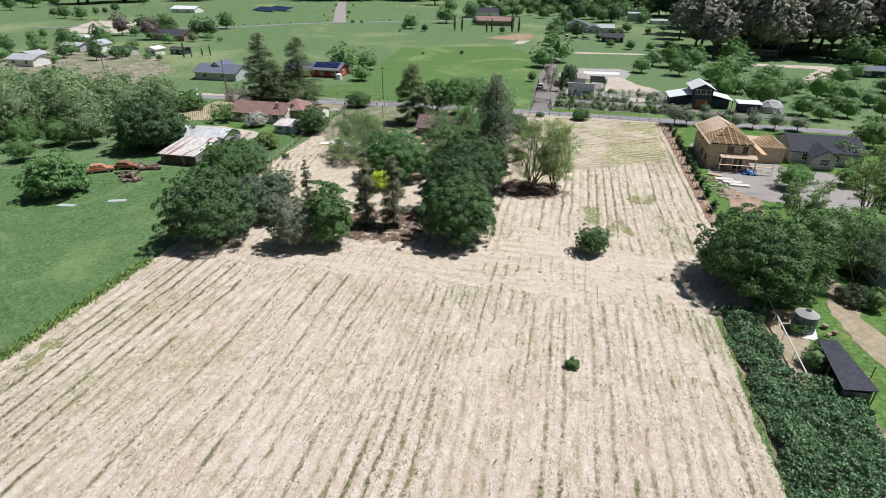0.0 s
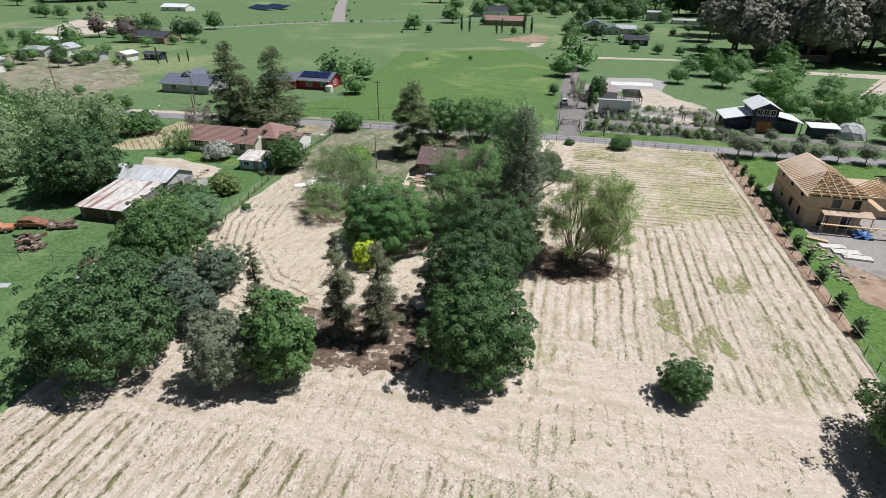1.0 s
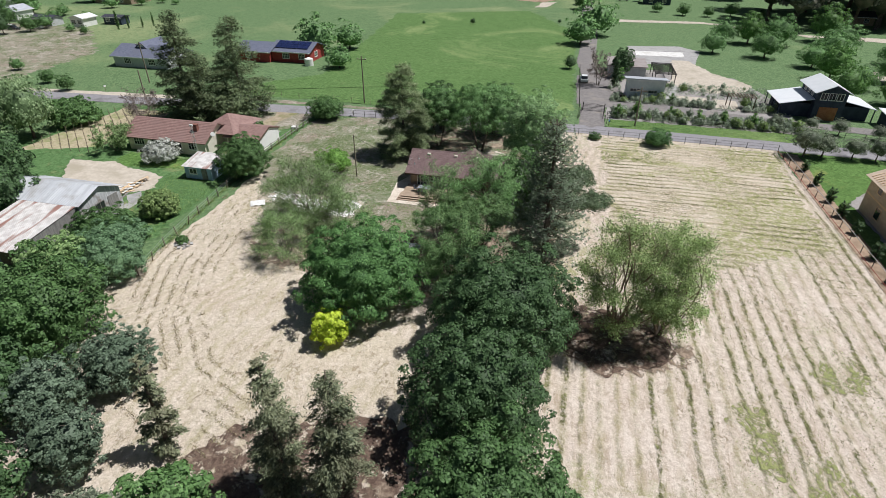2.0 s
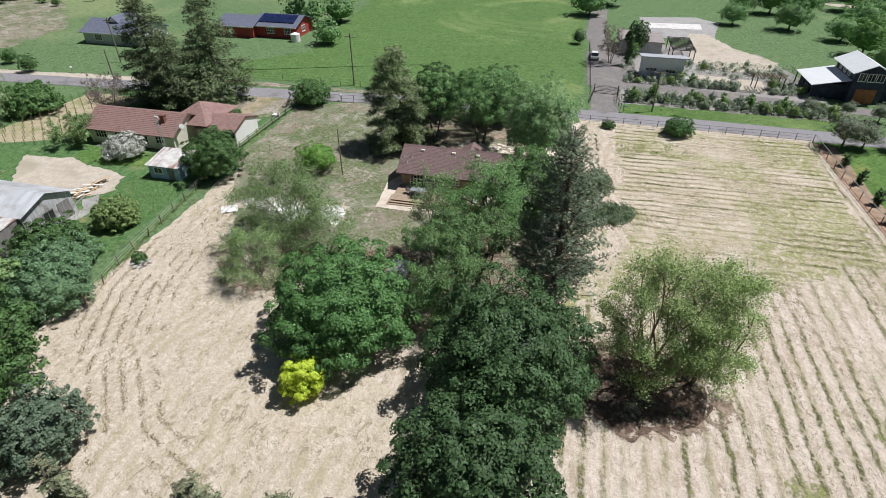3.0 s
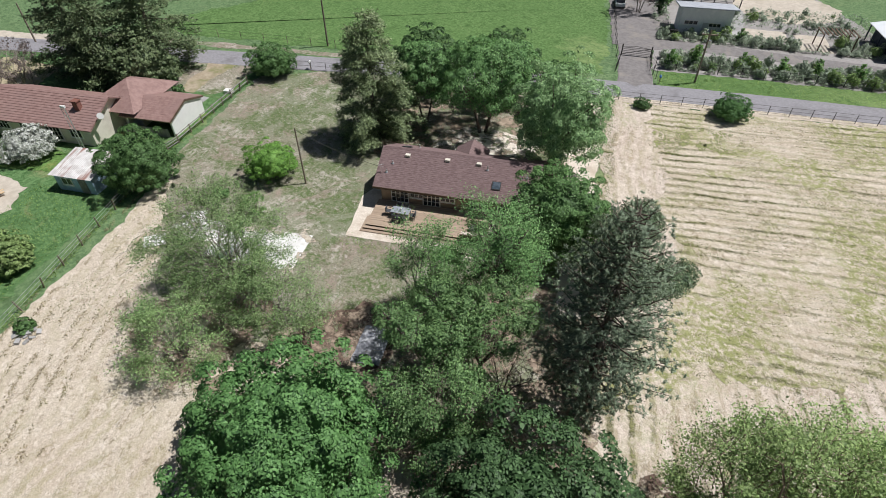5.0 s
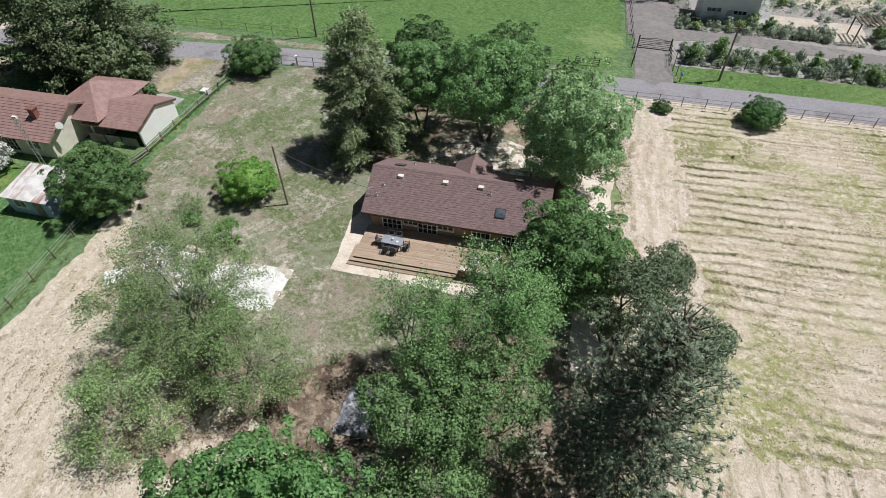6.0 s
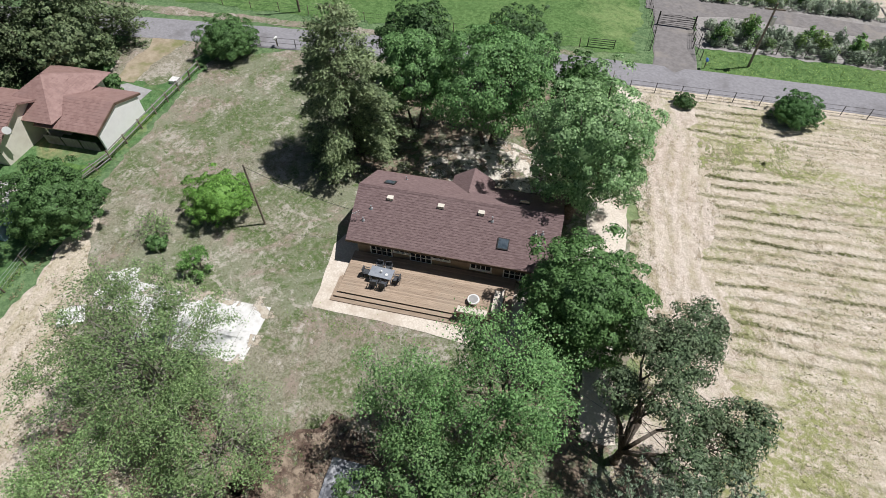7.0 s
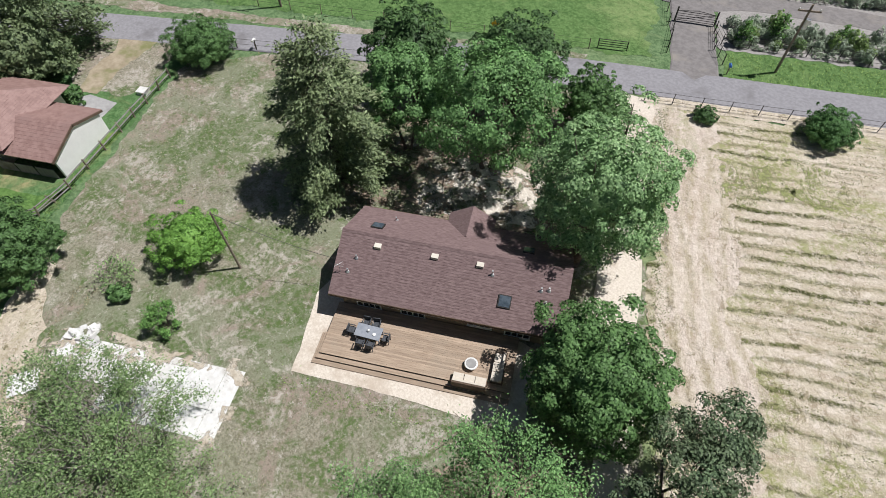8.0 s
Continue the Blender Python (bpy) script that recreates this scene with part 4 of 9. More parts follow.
def vase_tree(name, x, y, height, width, leaves, seed, label, mat, bark, stems=6, forks=7, sprays=0.1, spreadout=0.5, group="", low=0.18, category="tree", loose=0.006):
    """An airy tree: several stems fan out from the ground, fork twice, and carry loose leaves along their outer twigs."""
    r = np.random.default_rng(seed)
    th = thing(name, x, y, 0, label, category, r.uniform(0, 360), group)
    bm = bmesh.new()
    twigs = []
    rad = width / 2
    for s in range(stems):
        a = 2 * math.pi * (s + r.uniform(-0.3, 0.3)) / stems
        reach = rad * r.uniform(0.45, 0.85)
        foot = Vector((math.cos(a), math.sin(a), 0)) * 0.25
        knee = Vector((math.cos(a) * reach * 0.35, math.sin(a) * reach * 0.35, height * r.uniform(0.2, 0.32)))
        head = Vector((math.cos(a) * reach, math.sin(a) * reach, height * r.uniform(0.6, 0.78)))
        q = 0.0085 * height
        tube(bm, foot - Vector((0, 0, 0.2)), knee, q * 1.2, q * 0.9, 7)
        tube(bm, knee, head, q * 0.9, q * 0.4, 6)
        for k in range(forks):
            f = r.uniform(-0.35, 1.0)
            p0 = knee.lerp(head, f) if f > 0.0 else foot.lerp(knee, 1.0 + f)
            b = a + r.normal() * 0.9
            tip = Vector((math.cos(b), math.sin(b), 0)) * rad * r.uniform(0.6, 1.0) + Vector((0, 0, height * min(1.0, r.uniform(low, 1.02))))
            rel = Vector((tip.x / rad, tip.y / rad, (tip.z / height - 0.5) / 0.52))
            if rel.length > 1:
                tip = Vector((tip.x / rel.length, tip.y / rel.length, height * 0.5 + (tip.z - height * 0.5) / rel.length))
            mid = p0.lerp(tip, 0.5) + Vector((r.normal() * 0.2, r.normal() * 0.2, 0.3))
            tube(bm, p0, mid, q * 0.42, q * 0.26, 5)
            tube(bm, mid, tip, q * 0.26, 0.012, 4)
            for m in range(6):
                g = r.uniform(0.1, 1.0)
                s0 = p0.lerp(mid, g * 2) if g < 0.5 else mid.lerp(tip, g * 2 - 1)
                way = Vector((r.normal(), r.normal(), r.normal() * 0.6 + 0.35)).normalized() * rad * r.uniform(0.16, 0.34)
                tube(bm, s0, s0 + way, q * 0.12, 0.008, 3)
                twigs.append((s0, s0 + way))
            twigs.append((mid, tip))
    part("trunk", bm, bark, th, smooth=True)
    a = np.array([t[0][:] for t in twigs])
    b = np.array([t[1][:] for t in twigs])
    k = r.integers(len(twigs), size=leaves)
    f = r.random(leaves)[:, None] ** 0.6
    p = a[k] * (1 - f) + b[k] * f + r.normal(size=(leaves, 3)) * (0.07 + loose * width)
    p[:, 2] = np.maximum(p[:, 2], 0.3)
    nrm = norm(r.normal(size=(leaves, 3)) + np.array([0, 0, 0.7]))
    nrm[:, 2] = np.abs(nrm[:, 2])
    L = sprays * r.uniform(0.6, 1.4, leaves)
    soft = nrm * 0.6 + np.array([0.1, 0.05, 0.5])
    crown = new("crown", spray_mesh("crown", p, nrm, L, L * r.uniform(0.45, 0.7, leaves), mat, r, soft=soft))
    crown.parent = th
    return th


def bent(bm, p0, p1, r0, r1, r, sag=0.12, k=4, n=6):
    """A bent, tapering branch; returns its points."""
    p0, p1 = Vector(p0), Vector(p1)
    size = (p1 - p0).length
    off = Vector((r.normal(), r.normal(), abs(r.normal()) * 0.8)) * size * sag
    pts = [p0 + (p1 - p0) * (i / k) + off * (4 * (i / k) * (1 - i / k)) + (Vector((r.normal(), r.normal(), r.normal())) * size * 0.025 if 0 < i < k else Vector()) for i in range(k + 1)]
    for i in range(k):
        tube(bm, pts[i], pts[i + 1], r0 + (r1 - r0) * i / k, r0 + (r1 - r0) * (i + 1) / k, n)
    return pts


def airy_tree(name, x, y, height, width, low, leaves, seed, label, mat, bark, stems=3, limbs=9, twigs=9, sprays=0.06, cloud=0.3, full=2.2, rough=0.3, oval=1.0, turn=0.0, category="tree", trunk_r=None, fork=0.16, hang=0.0):
    """An open tree: stems that fork low, bent limbs into a rounded crown, and thin clouds of small leaves round the outer twigs."""
    r = np.random.default_rng(seed)
    th = thing(name, x, y, 0, label, category, turn)
    bm = bmesh.new()
    rad = width / 2
    q = trunk_r or 0.012 * height
    tops = []
    for s in range(stems):
        a = 6.283 * (s + r.uniform(-0.25, 0.25)) / stems
        reach = rad * (0.0 if stems == 1 else r.uniform(0.1, 0.2))
        top = Vector((math.cos(a) * reach, math.sin(a) * reach, height * fork * r.uniform(0.8, 1.25)))
        bent(bm, (math.cos(a) * q, math.sin(a) * q, -0.2), top, q * (1.3 if stems == 1 else 0.95), q * 0.75, r, 0.06, 3, 8)
        tops.append(top)
    heads = even(limbs, r)
    heads = heads[heads[:, 2] > -0.55]
    spot, zc = dome(heads, rad * 0.62, low + (height - low) * 0.8, low + 0.1 * height, seed, rough, oval, full, 0.42)
    mid = np.array([0, 0, zc])
    ends = []
    for h, o in zip(heads, spot):
        top = min(tops, key=lambda t: (t.xy - Vector(o[:2])).length + 0.3 * r.random())
        line = bent(bm, top, o, q * 0.55, q * 0.22, r, 0.08, 5, 6)
        ways = norm(h + r.normal(size=(twigs, 3)) * 0.42)
        tip, _ = dome(ways, rad, height, low, seed, rough, oval, full, 0.42)
        tip = mid + (tip - mid) * r.uniform(0.72, 1.0, (twigs, 1))
        for t in tip:
            start = line[int(r.integers(2, 6))]
            pts = bent(bm, start, t, q * 0.12, 0.01, r, 0.1, 3, 4)
            ends.append((pts[1], pts[2]))
            ends.append((pts[2], pts[3]))
            side = pts[2] + Vector((r.normal(), r.normal(), r.normal() * 0.5)).normalized() * rad * r.uniform(0.1, 0.22)
            tube(bm, pts[2], side, 0.01, 0.006, 3)
            ends.append((pts[2], side))
    part("trunk", bm, bark, th, smooth=True)
    a = np.array([e[0][:] for e in ends])
    b = np.array([e[1][:] for e in ends])
    share = r.uniform(0.05, 1.0, len(ends)) ** 2.5
    k = r.choice(len(ends), size=leaves, p=share / share.sum())
    f = r.random(leaves)[:, None] ** 0.7 * 1.08
    puff = r.normal(size=(leaves, 3)) * cloud * np.array([1, 1, 0.6])
    p = a[k] * (1 - f) + b[k] * f + puff
    p[:, 2] = np.maximum(p[:, 2] - hang * r.random(leaves), 0.25)
    nrm = norm(r.normal(size=(leaves, 3)) * 0.8 + norm(puff + 1e-6) * 0.5 + np.array([0, 0, 0.6]))
    nrm[:, 2] = np.abs(nrm[:, 2])
    L = sprays * r.uniform(0.6, 1.4, leaves)
    soft = nrm * 0.7 + norm(p - mid) * 0.2 + np.array([0.05, 0.02, 0.3])
    crown = new("crown", spray_mesh("crown", p, nrm, L, L * r.uniform(0.45, 0.7, leaves), mat, r, soft=soft))
    crown.parent = th
    return th


def conifer(name, x, y, height, width, low, leaves, seed, label, mat, power=0.75, droop=-0.15, spray=(0.30, 0.075), whorl=0.55, turn=0.0, bark=None, group="", ragged=0.3, tuft=0.5, category="tree"):
    """A spire: a straight stem, tiers of branches and sprays along them."""
    r = np.random.default_rng(seed)
    th = thing(name, x, y, 0, label, category, turn, group)
    rad = width / 2
    zs = np.arange(low, height - 0.3, whorl)
    base, tip = [], []
    for z in zs:
        f = (z - low) / (height - low)
        belly = min(1.0, 0.55 + 2.2 * f)
        for k in range(r.integers(4, 7)):
            a = r.random() * 2 * math.pi
            reach = rad * (1 - f) ** power * belly * (1 - ragged * r.random()) + 0.12
            base.append((0, 0, z))
            tip.append((math.cos(a) * reach, math.sin(a) * reach, z + reach * droop + r.normal() * 0.1))
    base, tip = np.array(base), np.array(tip)
    length = np.linalg.norm(tip - base, axis=1)
    k = r.choice(len(base), size=leaves, p=length ** 1.35 / np.sum(length ** 1.35))
    s = r.random(leaves) ** 0.55
    axis = norm(tip - base)[k]
    spread = (0.18 + 0.35 * s * (1.15 - s)) * tuft * np.minimum(1.0, length[k])
    p = base[k] + (tip - base)[k] * s[:, None] + r.normal(size=(leaves, 3)) * spread[:, None] * np.array([1, 1, 0.6])
    p[:, 2] = np.maximum(p[:, 2], 0.15)
    nrm = norm(np.array([0, 0, 0.8]) + r.normal(size=(leaves, 3)) * 0.6)
    nrm[:, 2] = np.abs(nrm[:, 2])
    L = spray[0] * r.uniform(0.6, 1.3, leaves)
    crown = new("crown", spray_mesh("crown", p, nrm, L, spray[1] / spray[0] * L * r.uniform(0.7, 1.4, leaves), mat, r, 0.3, axis + r.normal(size=(leaves, 3)) * 0.5, nrm * 0.6 + norm(p * np.array([1, 1, 0.0]) + np.array([0, 0, 0.3])) * 0.25 + np.array([0, 0, 0.35])))
    crown.parent = th
    bm = bmesh.new()
    q = max(0.08, height * 0.016)
    tube(bm, (0, 0, -0.2), (0, 0, height * 0.5), q * 1.25, q * 0.7, 8)
    tube(bm, (0, 0, height * 0.5), (0, 0, height - 0.4), q * 0.7, 0.03, 6)
    for i in range(0, len(base), 2):
        tube(bm, base[i], base[i] + (tip[i] - base[i]) * 0.85, q * 0.22, 0.015, 4)
    part("trunk", bm, bark or M_BARK, th, smooth=True)
    return th


def pine(name, x, y, height, width, low, tufts, needles, seed, label, mat, lean=(0, 0), whorl=0.55, power=0.5, long=0.25, limbs=(5, 8)):
    """A pine: tiers of upturned branches that carry round tufts of needles towards their tips."""
    r = np.random.default_rng(seed)
    th = thing(name, x, y, 0, label, "tree")
    rad = width / 2
    bm = bmesh.new()
    top = Vector((lean[0], lean[1], height))
    q = height * 0.017
    tube(bm, (0, 0, -0.2), top * 0.5, q * 1.3, q * 0.8, 8)
    tube(bm, top * 0.5, top, q * 0.8, 0.03, 7)
    arms = []
    for z in np.arange(low, height - 0.2, whorl):
        f = (z - low) / (height - low)
        foot = top * (z / height)
        spin = r.uniform(0, 6.28)
        k = int(r.integers(*limbs))
        for i in range(k):
            a = spin + 6.28 * (i + r.uniform(-0.3, 0.3)) / k
            reach = rad * (1 - f) ** power * min(1.0, 0.6 + 2.0 * f) * r.uniform(0.6, 1.05) + 0.25
            mid = foot + Vector((math.cos(a), math.sin(a), 0.02)) * reach * 0.55
            tip = foot + Vector((math.cos(a + r.normal() * 0.15), math.sin(a), 0.2 + 0.35 * f)) * reach
            tube(bm, foot, mid, q * 0.15, q * 0.1, 4)
            tube(bm, mid, tip, q * 0.1, 0.012, 4)
            arms.append((mid[:], tip[:], reach))
    part("trunk", bm, M_BARK, th, smooth=True)
    a, b, w = np.array([m[0] for m in arms]), np.array([m[1] for m in arms]), (np.array([m[2] for m in arms]) + 0.7) ** 1.4
    k = r.choice(len(arms), size=tufts, p=w / w.sum())
    s = r.uniform(-0.45, 1.0, tufts)[:, None]
    c = a[k] + (b - a)[k] * s + r.normal(size=(tufts, 3)) * (0.28 * np.array([1, 1, 0.5])) * np.minimum(1.0, w[k])[:, None] ** 0.3
    ways = norm(norm(b - a)[k] * 0.6 + r.normal(size=(tufts, 3)) * 0.4 + np.array([0, 0, 0.55]))
    n = tufts * needles
    j = np.repeat(np.arange(tufts), needles)
    d = norm(unit(n, r) + ways[j] * 0.75)
    L = long * r.uniform(0.6, 1.15, n) * 0.5
    p = c[j] + d * L[:, None]
    nrm = norm(np.cross(d, unit(n, r)))
    soft = d * 0.5 + ways[j] * 0.5 + norm(p * np.array([1, 1, 0]) + np.array([0, 0, 0.3])) * 0.25 + np.array([0.1, 0, 0.6])
    crown = new("crown", spray_mesh("crown", p, nrm, L, L * 0.24, mat, r, 0.2, d, soft))
    crown.parent = th
    return th


def clump_tree(name, x, y, blobs, leaves, seed, label, mat, bark, sprays=0.08, trunk_r=0.25, bits=16, dead=0.3, fork=0.3):
    """A gnarled tree: bent limbs that fork into separate dense masses, with bare twigs between. blobs: place and radius of each mass."""
    r = np.random.default_rng(seed)
    th = thing(name, x, y, 0, label, "tree")
    bm = bmesh.new()
    crotch = Vector((0, 0, max(0.6, min(b[2] for b in blobs) * fork)))
    tube(bm, (0, 0, -0.2), crotch * 0.5, trunk_r * 1.3, trunk_r, 8)
    tube(bm, crotch * 0.5, crotch, trunk_r, trunk_r * 0.85, 8)
    centres, radii, out = [], [], []
    for bx, by, bz, br in blobs:
        o = Vector((bx, by, bz))
        k1 = crotch.lerp(o, 0.35) + Vector((r.normal(), r.normal(), 0.6)) * 0.35
        k2 = crotch.lerp(o, 0.72) + Vector((r.normal(), r.normal(), 0.2)) * 0.35
        tube(bm, crotch, k1, trunk_r * 0.6, trunk_r * 0.45, 6)
        tube(bm, k1, k2, trunk_r * 0.45, trunk_r * 0.3, 6)
        tube(bm, k2, o, trunk_r * 0.3, trunk_r * 0.16, 5)
        for d in even(bits, r):
            c = o + Vector(d * np.array([1, 1, 0.75])) * br * r.uniform(0.55, 0.85)
            tube(bm, k2.lerp(o, r.uniform(0.3, 1.0)), c, trunk_r * 0.11, 0.012, 4)
            if r.random() < dead:
                tube(bm, k1.lerp(k2, r.random()), k2 + Vector((r.normal(), r.normal(), r.normal() * 0.5)) * br, trunk_r * 0.08, 0.01, 4)
            centres.append(c[:])
            radii.append(br * r.uniform(0.34, 0.58))
            out.append(d)
    part("trunk", bm, bark, th, smooth=True)
    p, nrm = clumped(np.array(centres), np.array(radii), leaves, r, 0.25, np.array(out), 0.95)
    L = sprays * r.uniform(0.6, 1.35, leaves)
    soft = nrm * 0.6 + np.array([0.05, 0.02, 0.35])
    crown = new("crown", spray_mesh("crown", p, nrm, L, L * r.uniform(0.4, 0.7, leaves), mat, r, soft=soft))
    crown.parent = th
    return th


def scatter_stuff(name, p, nrm, length, width, mat, label, category, r, along=None, soft=None):
    ob = new(name, spray_mesh(name, p, nrm, length, width, mat, r, 0.35, along, soft))
    return tagged(ob, label, category, kind="stuff")


M_BARK_TAN = surf("tan_smooth_bark", (0.17, 0.125, 0.09), (0.30, 0.235, 0.175), 5.0, None, 0.5, 0.95, 0.1)
M_BARK_DEAD = surf("silver_dead_wood", (0.34, 0.32, 0.30), (0.55, 0.53, 0.50), 5.0, None, 0.5, 0.95, 0.1)
OAK_LABEL = "dense dark-green live oak with a rounded crown"
# the grove south of the house
broadleaf("oak_tree", -45.2, 61.0, 9.8, 12.8, 0.1, 24000, 11, "broad dark oak at the hay field's corner", M_OAK, rough=0.3, clumps=210)
broadleaf("oak_tree", -53.0, 79.0, 8.6, 11.8, 0.1, 17000, 12, "broad dark oak beside the mown track", M_OAK_G, rough=0.28, clumps=180)
broadleaf("oak_tree", -50.8, 70.2, 7.4, 9.0, 0.1, 12000, 13, "dark oak in the thicket at the pasture's edge", M_OAK, rough=0.3)
broadleaf("shrub_tree", -56.4, 89.8, 4.6, 8.6, 0.0, 18000, 14, "leafy green thicket beside the barn", M_BRAMBLE, rough=0.4, sprays=0.11)
broadleaf("shrub_tree", -59.2, 93.6, 3.2, 8.4, 0.0, 16000, 174, "low sprawling thicket along the fence", M_BRAMBLE, rough=0.45, sprays=0.11, limbs=0)
broadleaf("shrub_tree", -63.2, 96.6, 2.9, 7.6, 0.0, 14000, 175, "low sprawling thicket before the barn", M_OAK_G, rough=0.45, sprays=0.11, limbs=0)
broadleaf("shrub_tree", -60.6, 87.4, 5.2, 7.4, 0.0, 9000, 15, "leafy green thicket beside the barn", M_SPARSE_G, rough=0.35)
broadleaf("olive_tree", -45.6, 71.4, 6.4, 5.8, 0.0, 7500, 16, "grey-green olive between the oaks", M_OLIVE_G, rough=0.35, sprays=0.12, deep=0.3)
broadleaf("olive_tree", -43.4, 76.0, 5.6, 6.4, 0.0, 10000, 171, "feathery grey-green bushy tree at the track", M_OLIVE_G, rough=0.4, sprays=0.11, thick=0.8, deep=0.3, core_at=0.6, limbs=12)
broadleaf("olive_tree", -40.8, 68.2, 6.0, 5.6, 0.0, 9000, 172, "feathery grey-green bushy tree at the track", M_OLIVE_G, rough=0.4, sprays=0.11, thick=0.8, deep=0.3, core_at=0.6, limbs=12)
broadleaf("olive_tree", -32.9, 61.8, 7.8, 7.2, 0.0, 13000, 17, "grey-brown bushy tree at the field's edge", M_OLIVE, M_BARK_PALE, rough=0.3, sprays=0.11, thick=0.8, limbs=24, deep=0.25, core_at=0.6)
broadleaf("maple_tree", -28.3, 63.2, 9.8, 6.6, 0.0, 13000, 18, "green upright leafy tree", M_OAK_G, rough=0.3, sprays=0.14, puff=(0.14, 0.26), clumps=110)
conifer("redwood_sapling", -35.2, 71.0, 9.6, 3.4, 0.4, 4500, 19, "young brownish redwood between broadleaf trees", M_REDW, ragged=0.5, spray=(0.17, 0.05), tuft=0.7)
conifer("redwood_tree", -25.6, 70.4, 12.2, 4.8, 0.6, 15000, 20, "slim grey-green redwood with loose drooping branches", M_REDW, ragged=0.6, group="pair of redwoods", spray=(0.13, 0.04), tuft=0.95, power=0.55, whorl=0.75, droop=-0.35)
conifer("redwood_tree", -21.6, 70.8, 12.0, 5.2, 0.6, 15000, 21, "slim grey-green redwood with loose drooping branches", M_REDW, ragged=0.6, group="pair of redwoods", spray=(0.13, 0.04), tuft=0.95, power=0.55, whorl=0.8, droop=-0.35)
broadleaf("yellow_tree", -28.5, 85.0, 3.8, 3.7, 0.0, 4500, 22, "small glowing yellow-green tree", M_YEL, clumps=60, sprays=0.12, puff=(0.16, 0.28), limbs=5, core=2)
broadleaf("oak_tree", -27.6, 91.4, 9.0, 12.6, 0.0, 42000, 23, "large round green oak at the track", M_OAK_L, clumps=200, rough=0.2, sprays=0.115, puff=(0.09, 0.17))
broadleaf("oak_tree", -11.4, 69.0, 9.6, 11.0, 0.0, 34000, 24, "dense round dark-green oak at the field's edge", M_OAK_M, clumps=180, rough=0.2, sprays=0.12, puff=(0.09, 0.17))
broadleaf("oak_tree", -13.9, 78.4, 9.8, 11.6, 0.0, 27000, 25, OAK_LABEL, M_OAK, sprays=0.12, clumps=170, rough=0.22, puff=(0.09, 0.16))
broadleaf("oak_tree", -13.2, 88.4, 10.0, 13.6, 0.0, 44000, 26, OAK_LABEL, M_OAK, clumps=210, rough=0.22, sprays=0.115, puff=(0.08, 0.16))
airy_tree("locust_tree", -2.6, 92.2, 14.0, 9.4, 0.4, 36000, 27, "airy pale-green many-stemmed tree in the hay field", M_SPARSE, M_BARK_TAN, 5, 19, 9, 0.072, 0.32, full=1.9, rough=0.4, fork=0.1)
airy_tree("locust_tree", 1.0, 93.3, 12.8, 7.6, 0.4, 26000, 127, "airy pale-green many-stemmed tree in the hay field", M_SPARSE, M_BARK_TAN, 4, 16, 9, 0.072, 0.32, full=1.9, rough=0.4, fork=0.1)
pine("pine_tree", -10.4, 99.6, 18.2, 9.4, 2.2, 4200, 18, 28, "tall dark grey-green pine with tufts of long needles", M_PINE, (-0.3, -0.8), 0.5, 0.55, 0.21)
clump_tree("gnarled_tree", -10.5, 107.0, ((3.0, 6.0, 6.4, 1.8), (2.4, 4.4, 7.0, 1.6), (1.2, 3.1, 7.4, 1.6), (1.2, 0.4, 7.8, 1.5), (5.0, 1.0, 5.8, 1.7), (3.5, -1.0, 7.0, 1.6), (2.0, -2.4, 7.2, 1.4), (-1.0, 1.8, 5.6, 1.3), (0.6, 5.4, 5.8, 1.3)), 36000, 29, "dark gnarled tree with bare twisted limbs at the field's edge", M_GNARL, M_BARK, 0.085, 0.24)
airy_tree("elm_tree", -39.6, 105.4, 9.2, 12.0, 0.5, 40000, 30, "wide airy tree with pale leaves and bare twigs", M_SPARSE_G, M_BARK_PALE, 4, 24, 9, 0.066, 0.3, rough=0.45, fork=0.2)
airy_tree("elm_tree", -33.8, 102.0, 7.0, 8.6, 0.5, 17000, 31, "airy young tree with thin leaves", M_SPARSE_G, M_BARK_PALE, 4, 13, 8, 0.066, 0.3, rough=0.45, fork=0.2)
airy_tree("elm_tree", -39.4, 97.8, 5.8, 8.0, 0.3, 14000, 131, "airy young tree with thin leaves", M_SPARSE_G, M_BARK_PALE, 4, 13, 8, 0.066, 0.3, rough=0.45, fork=0.2)
airy_tree("oak_tree", -22.7, 105.4, 10.6, 6.2, 1.4, 15000, 32, "loose green oak with grey dead twigs", M_LOOSE, M_BARK_PALE, 2, 13, 8, 0.068, 0.28, rough=0.55, fork=0.24)
airy_tree("oak_tree", -19.2, 95.6, 8.6, 7.4, 0.8, 22000, 37, "loose green oak beside the dense live oaks", M_LOOSE, M_BARK, 2, 13, 8, 0.075, 0.3, rough=0.45, fork=0.2)
clump_tree("oak_tree", -21.2, 99.8, ((-2.4, 0.6, 5.4, 1.4), (0.2, 2.2, 6.6, 1.6), (2.4, 1.4, 6.8, 1.6), (1.8, -1.4, 6.8, 1.6), (-0.6, -1.2, 6.6, 1.6)), 17000, 33, "loose green oak in the shaded grove", M_LOOSE, M_BARK_PALE, 0.08, 0.2, 16, 0.5)
airy_tree("oak_tree", -17.6, 106.8, 12.0, 8.4, 3.0, 25000, 34, "fresh green oak leaning over the deck", M_FARLIGHT, M_BARK, 1, 15, 9, 0.07, 0.3, rough=0.5, fork=0.3, trunk_r=0.22)
broadleaf("oak_tree", -13.6, 115.4, 8.8, 8.8, 0.2, 27000, 35, "dense green oak at the house corner", M_OAK_G, sprays=0.11, rough=0.3, deep=0.3, puff=(0.12, 0.2))
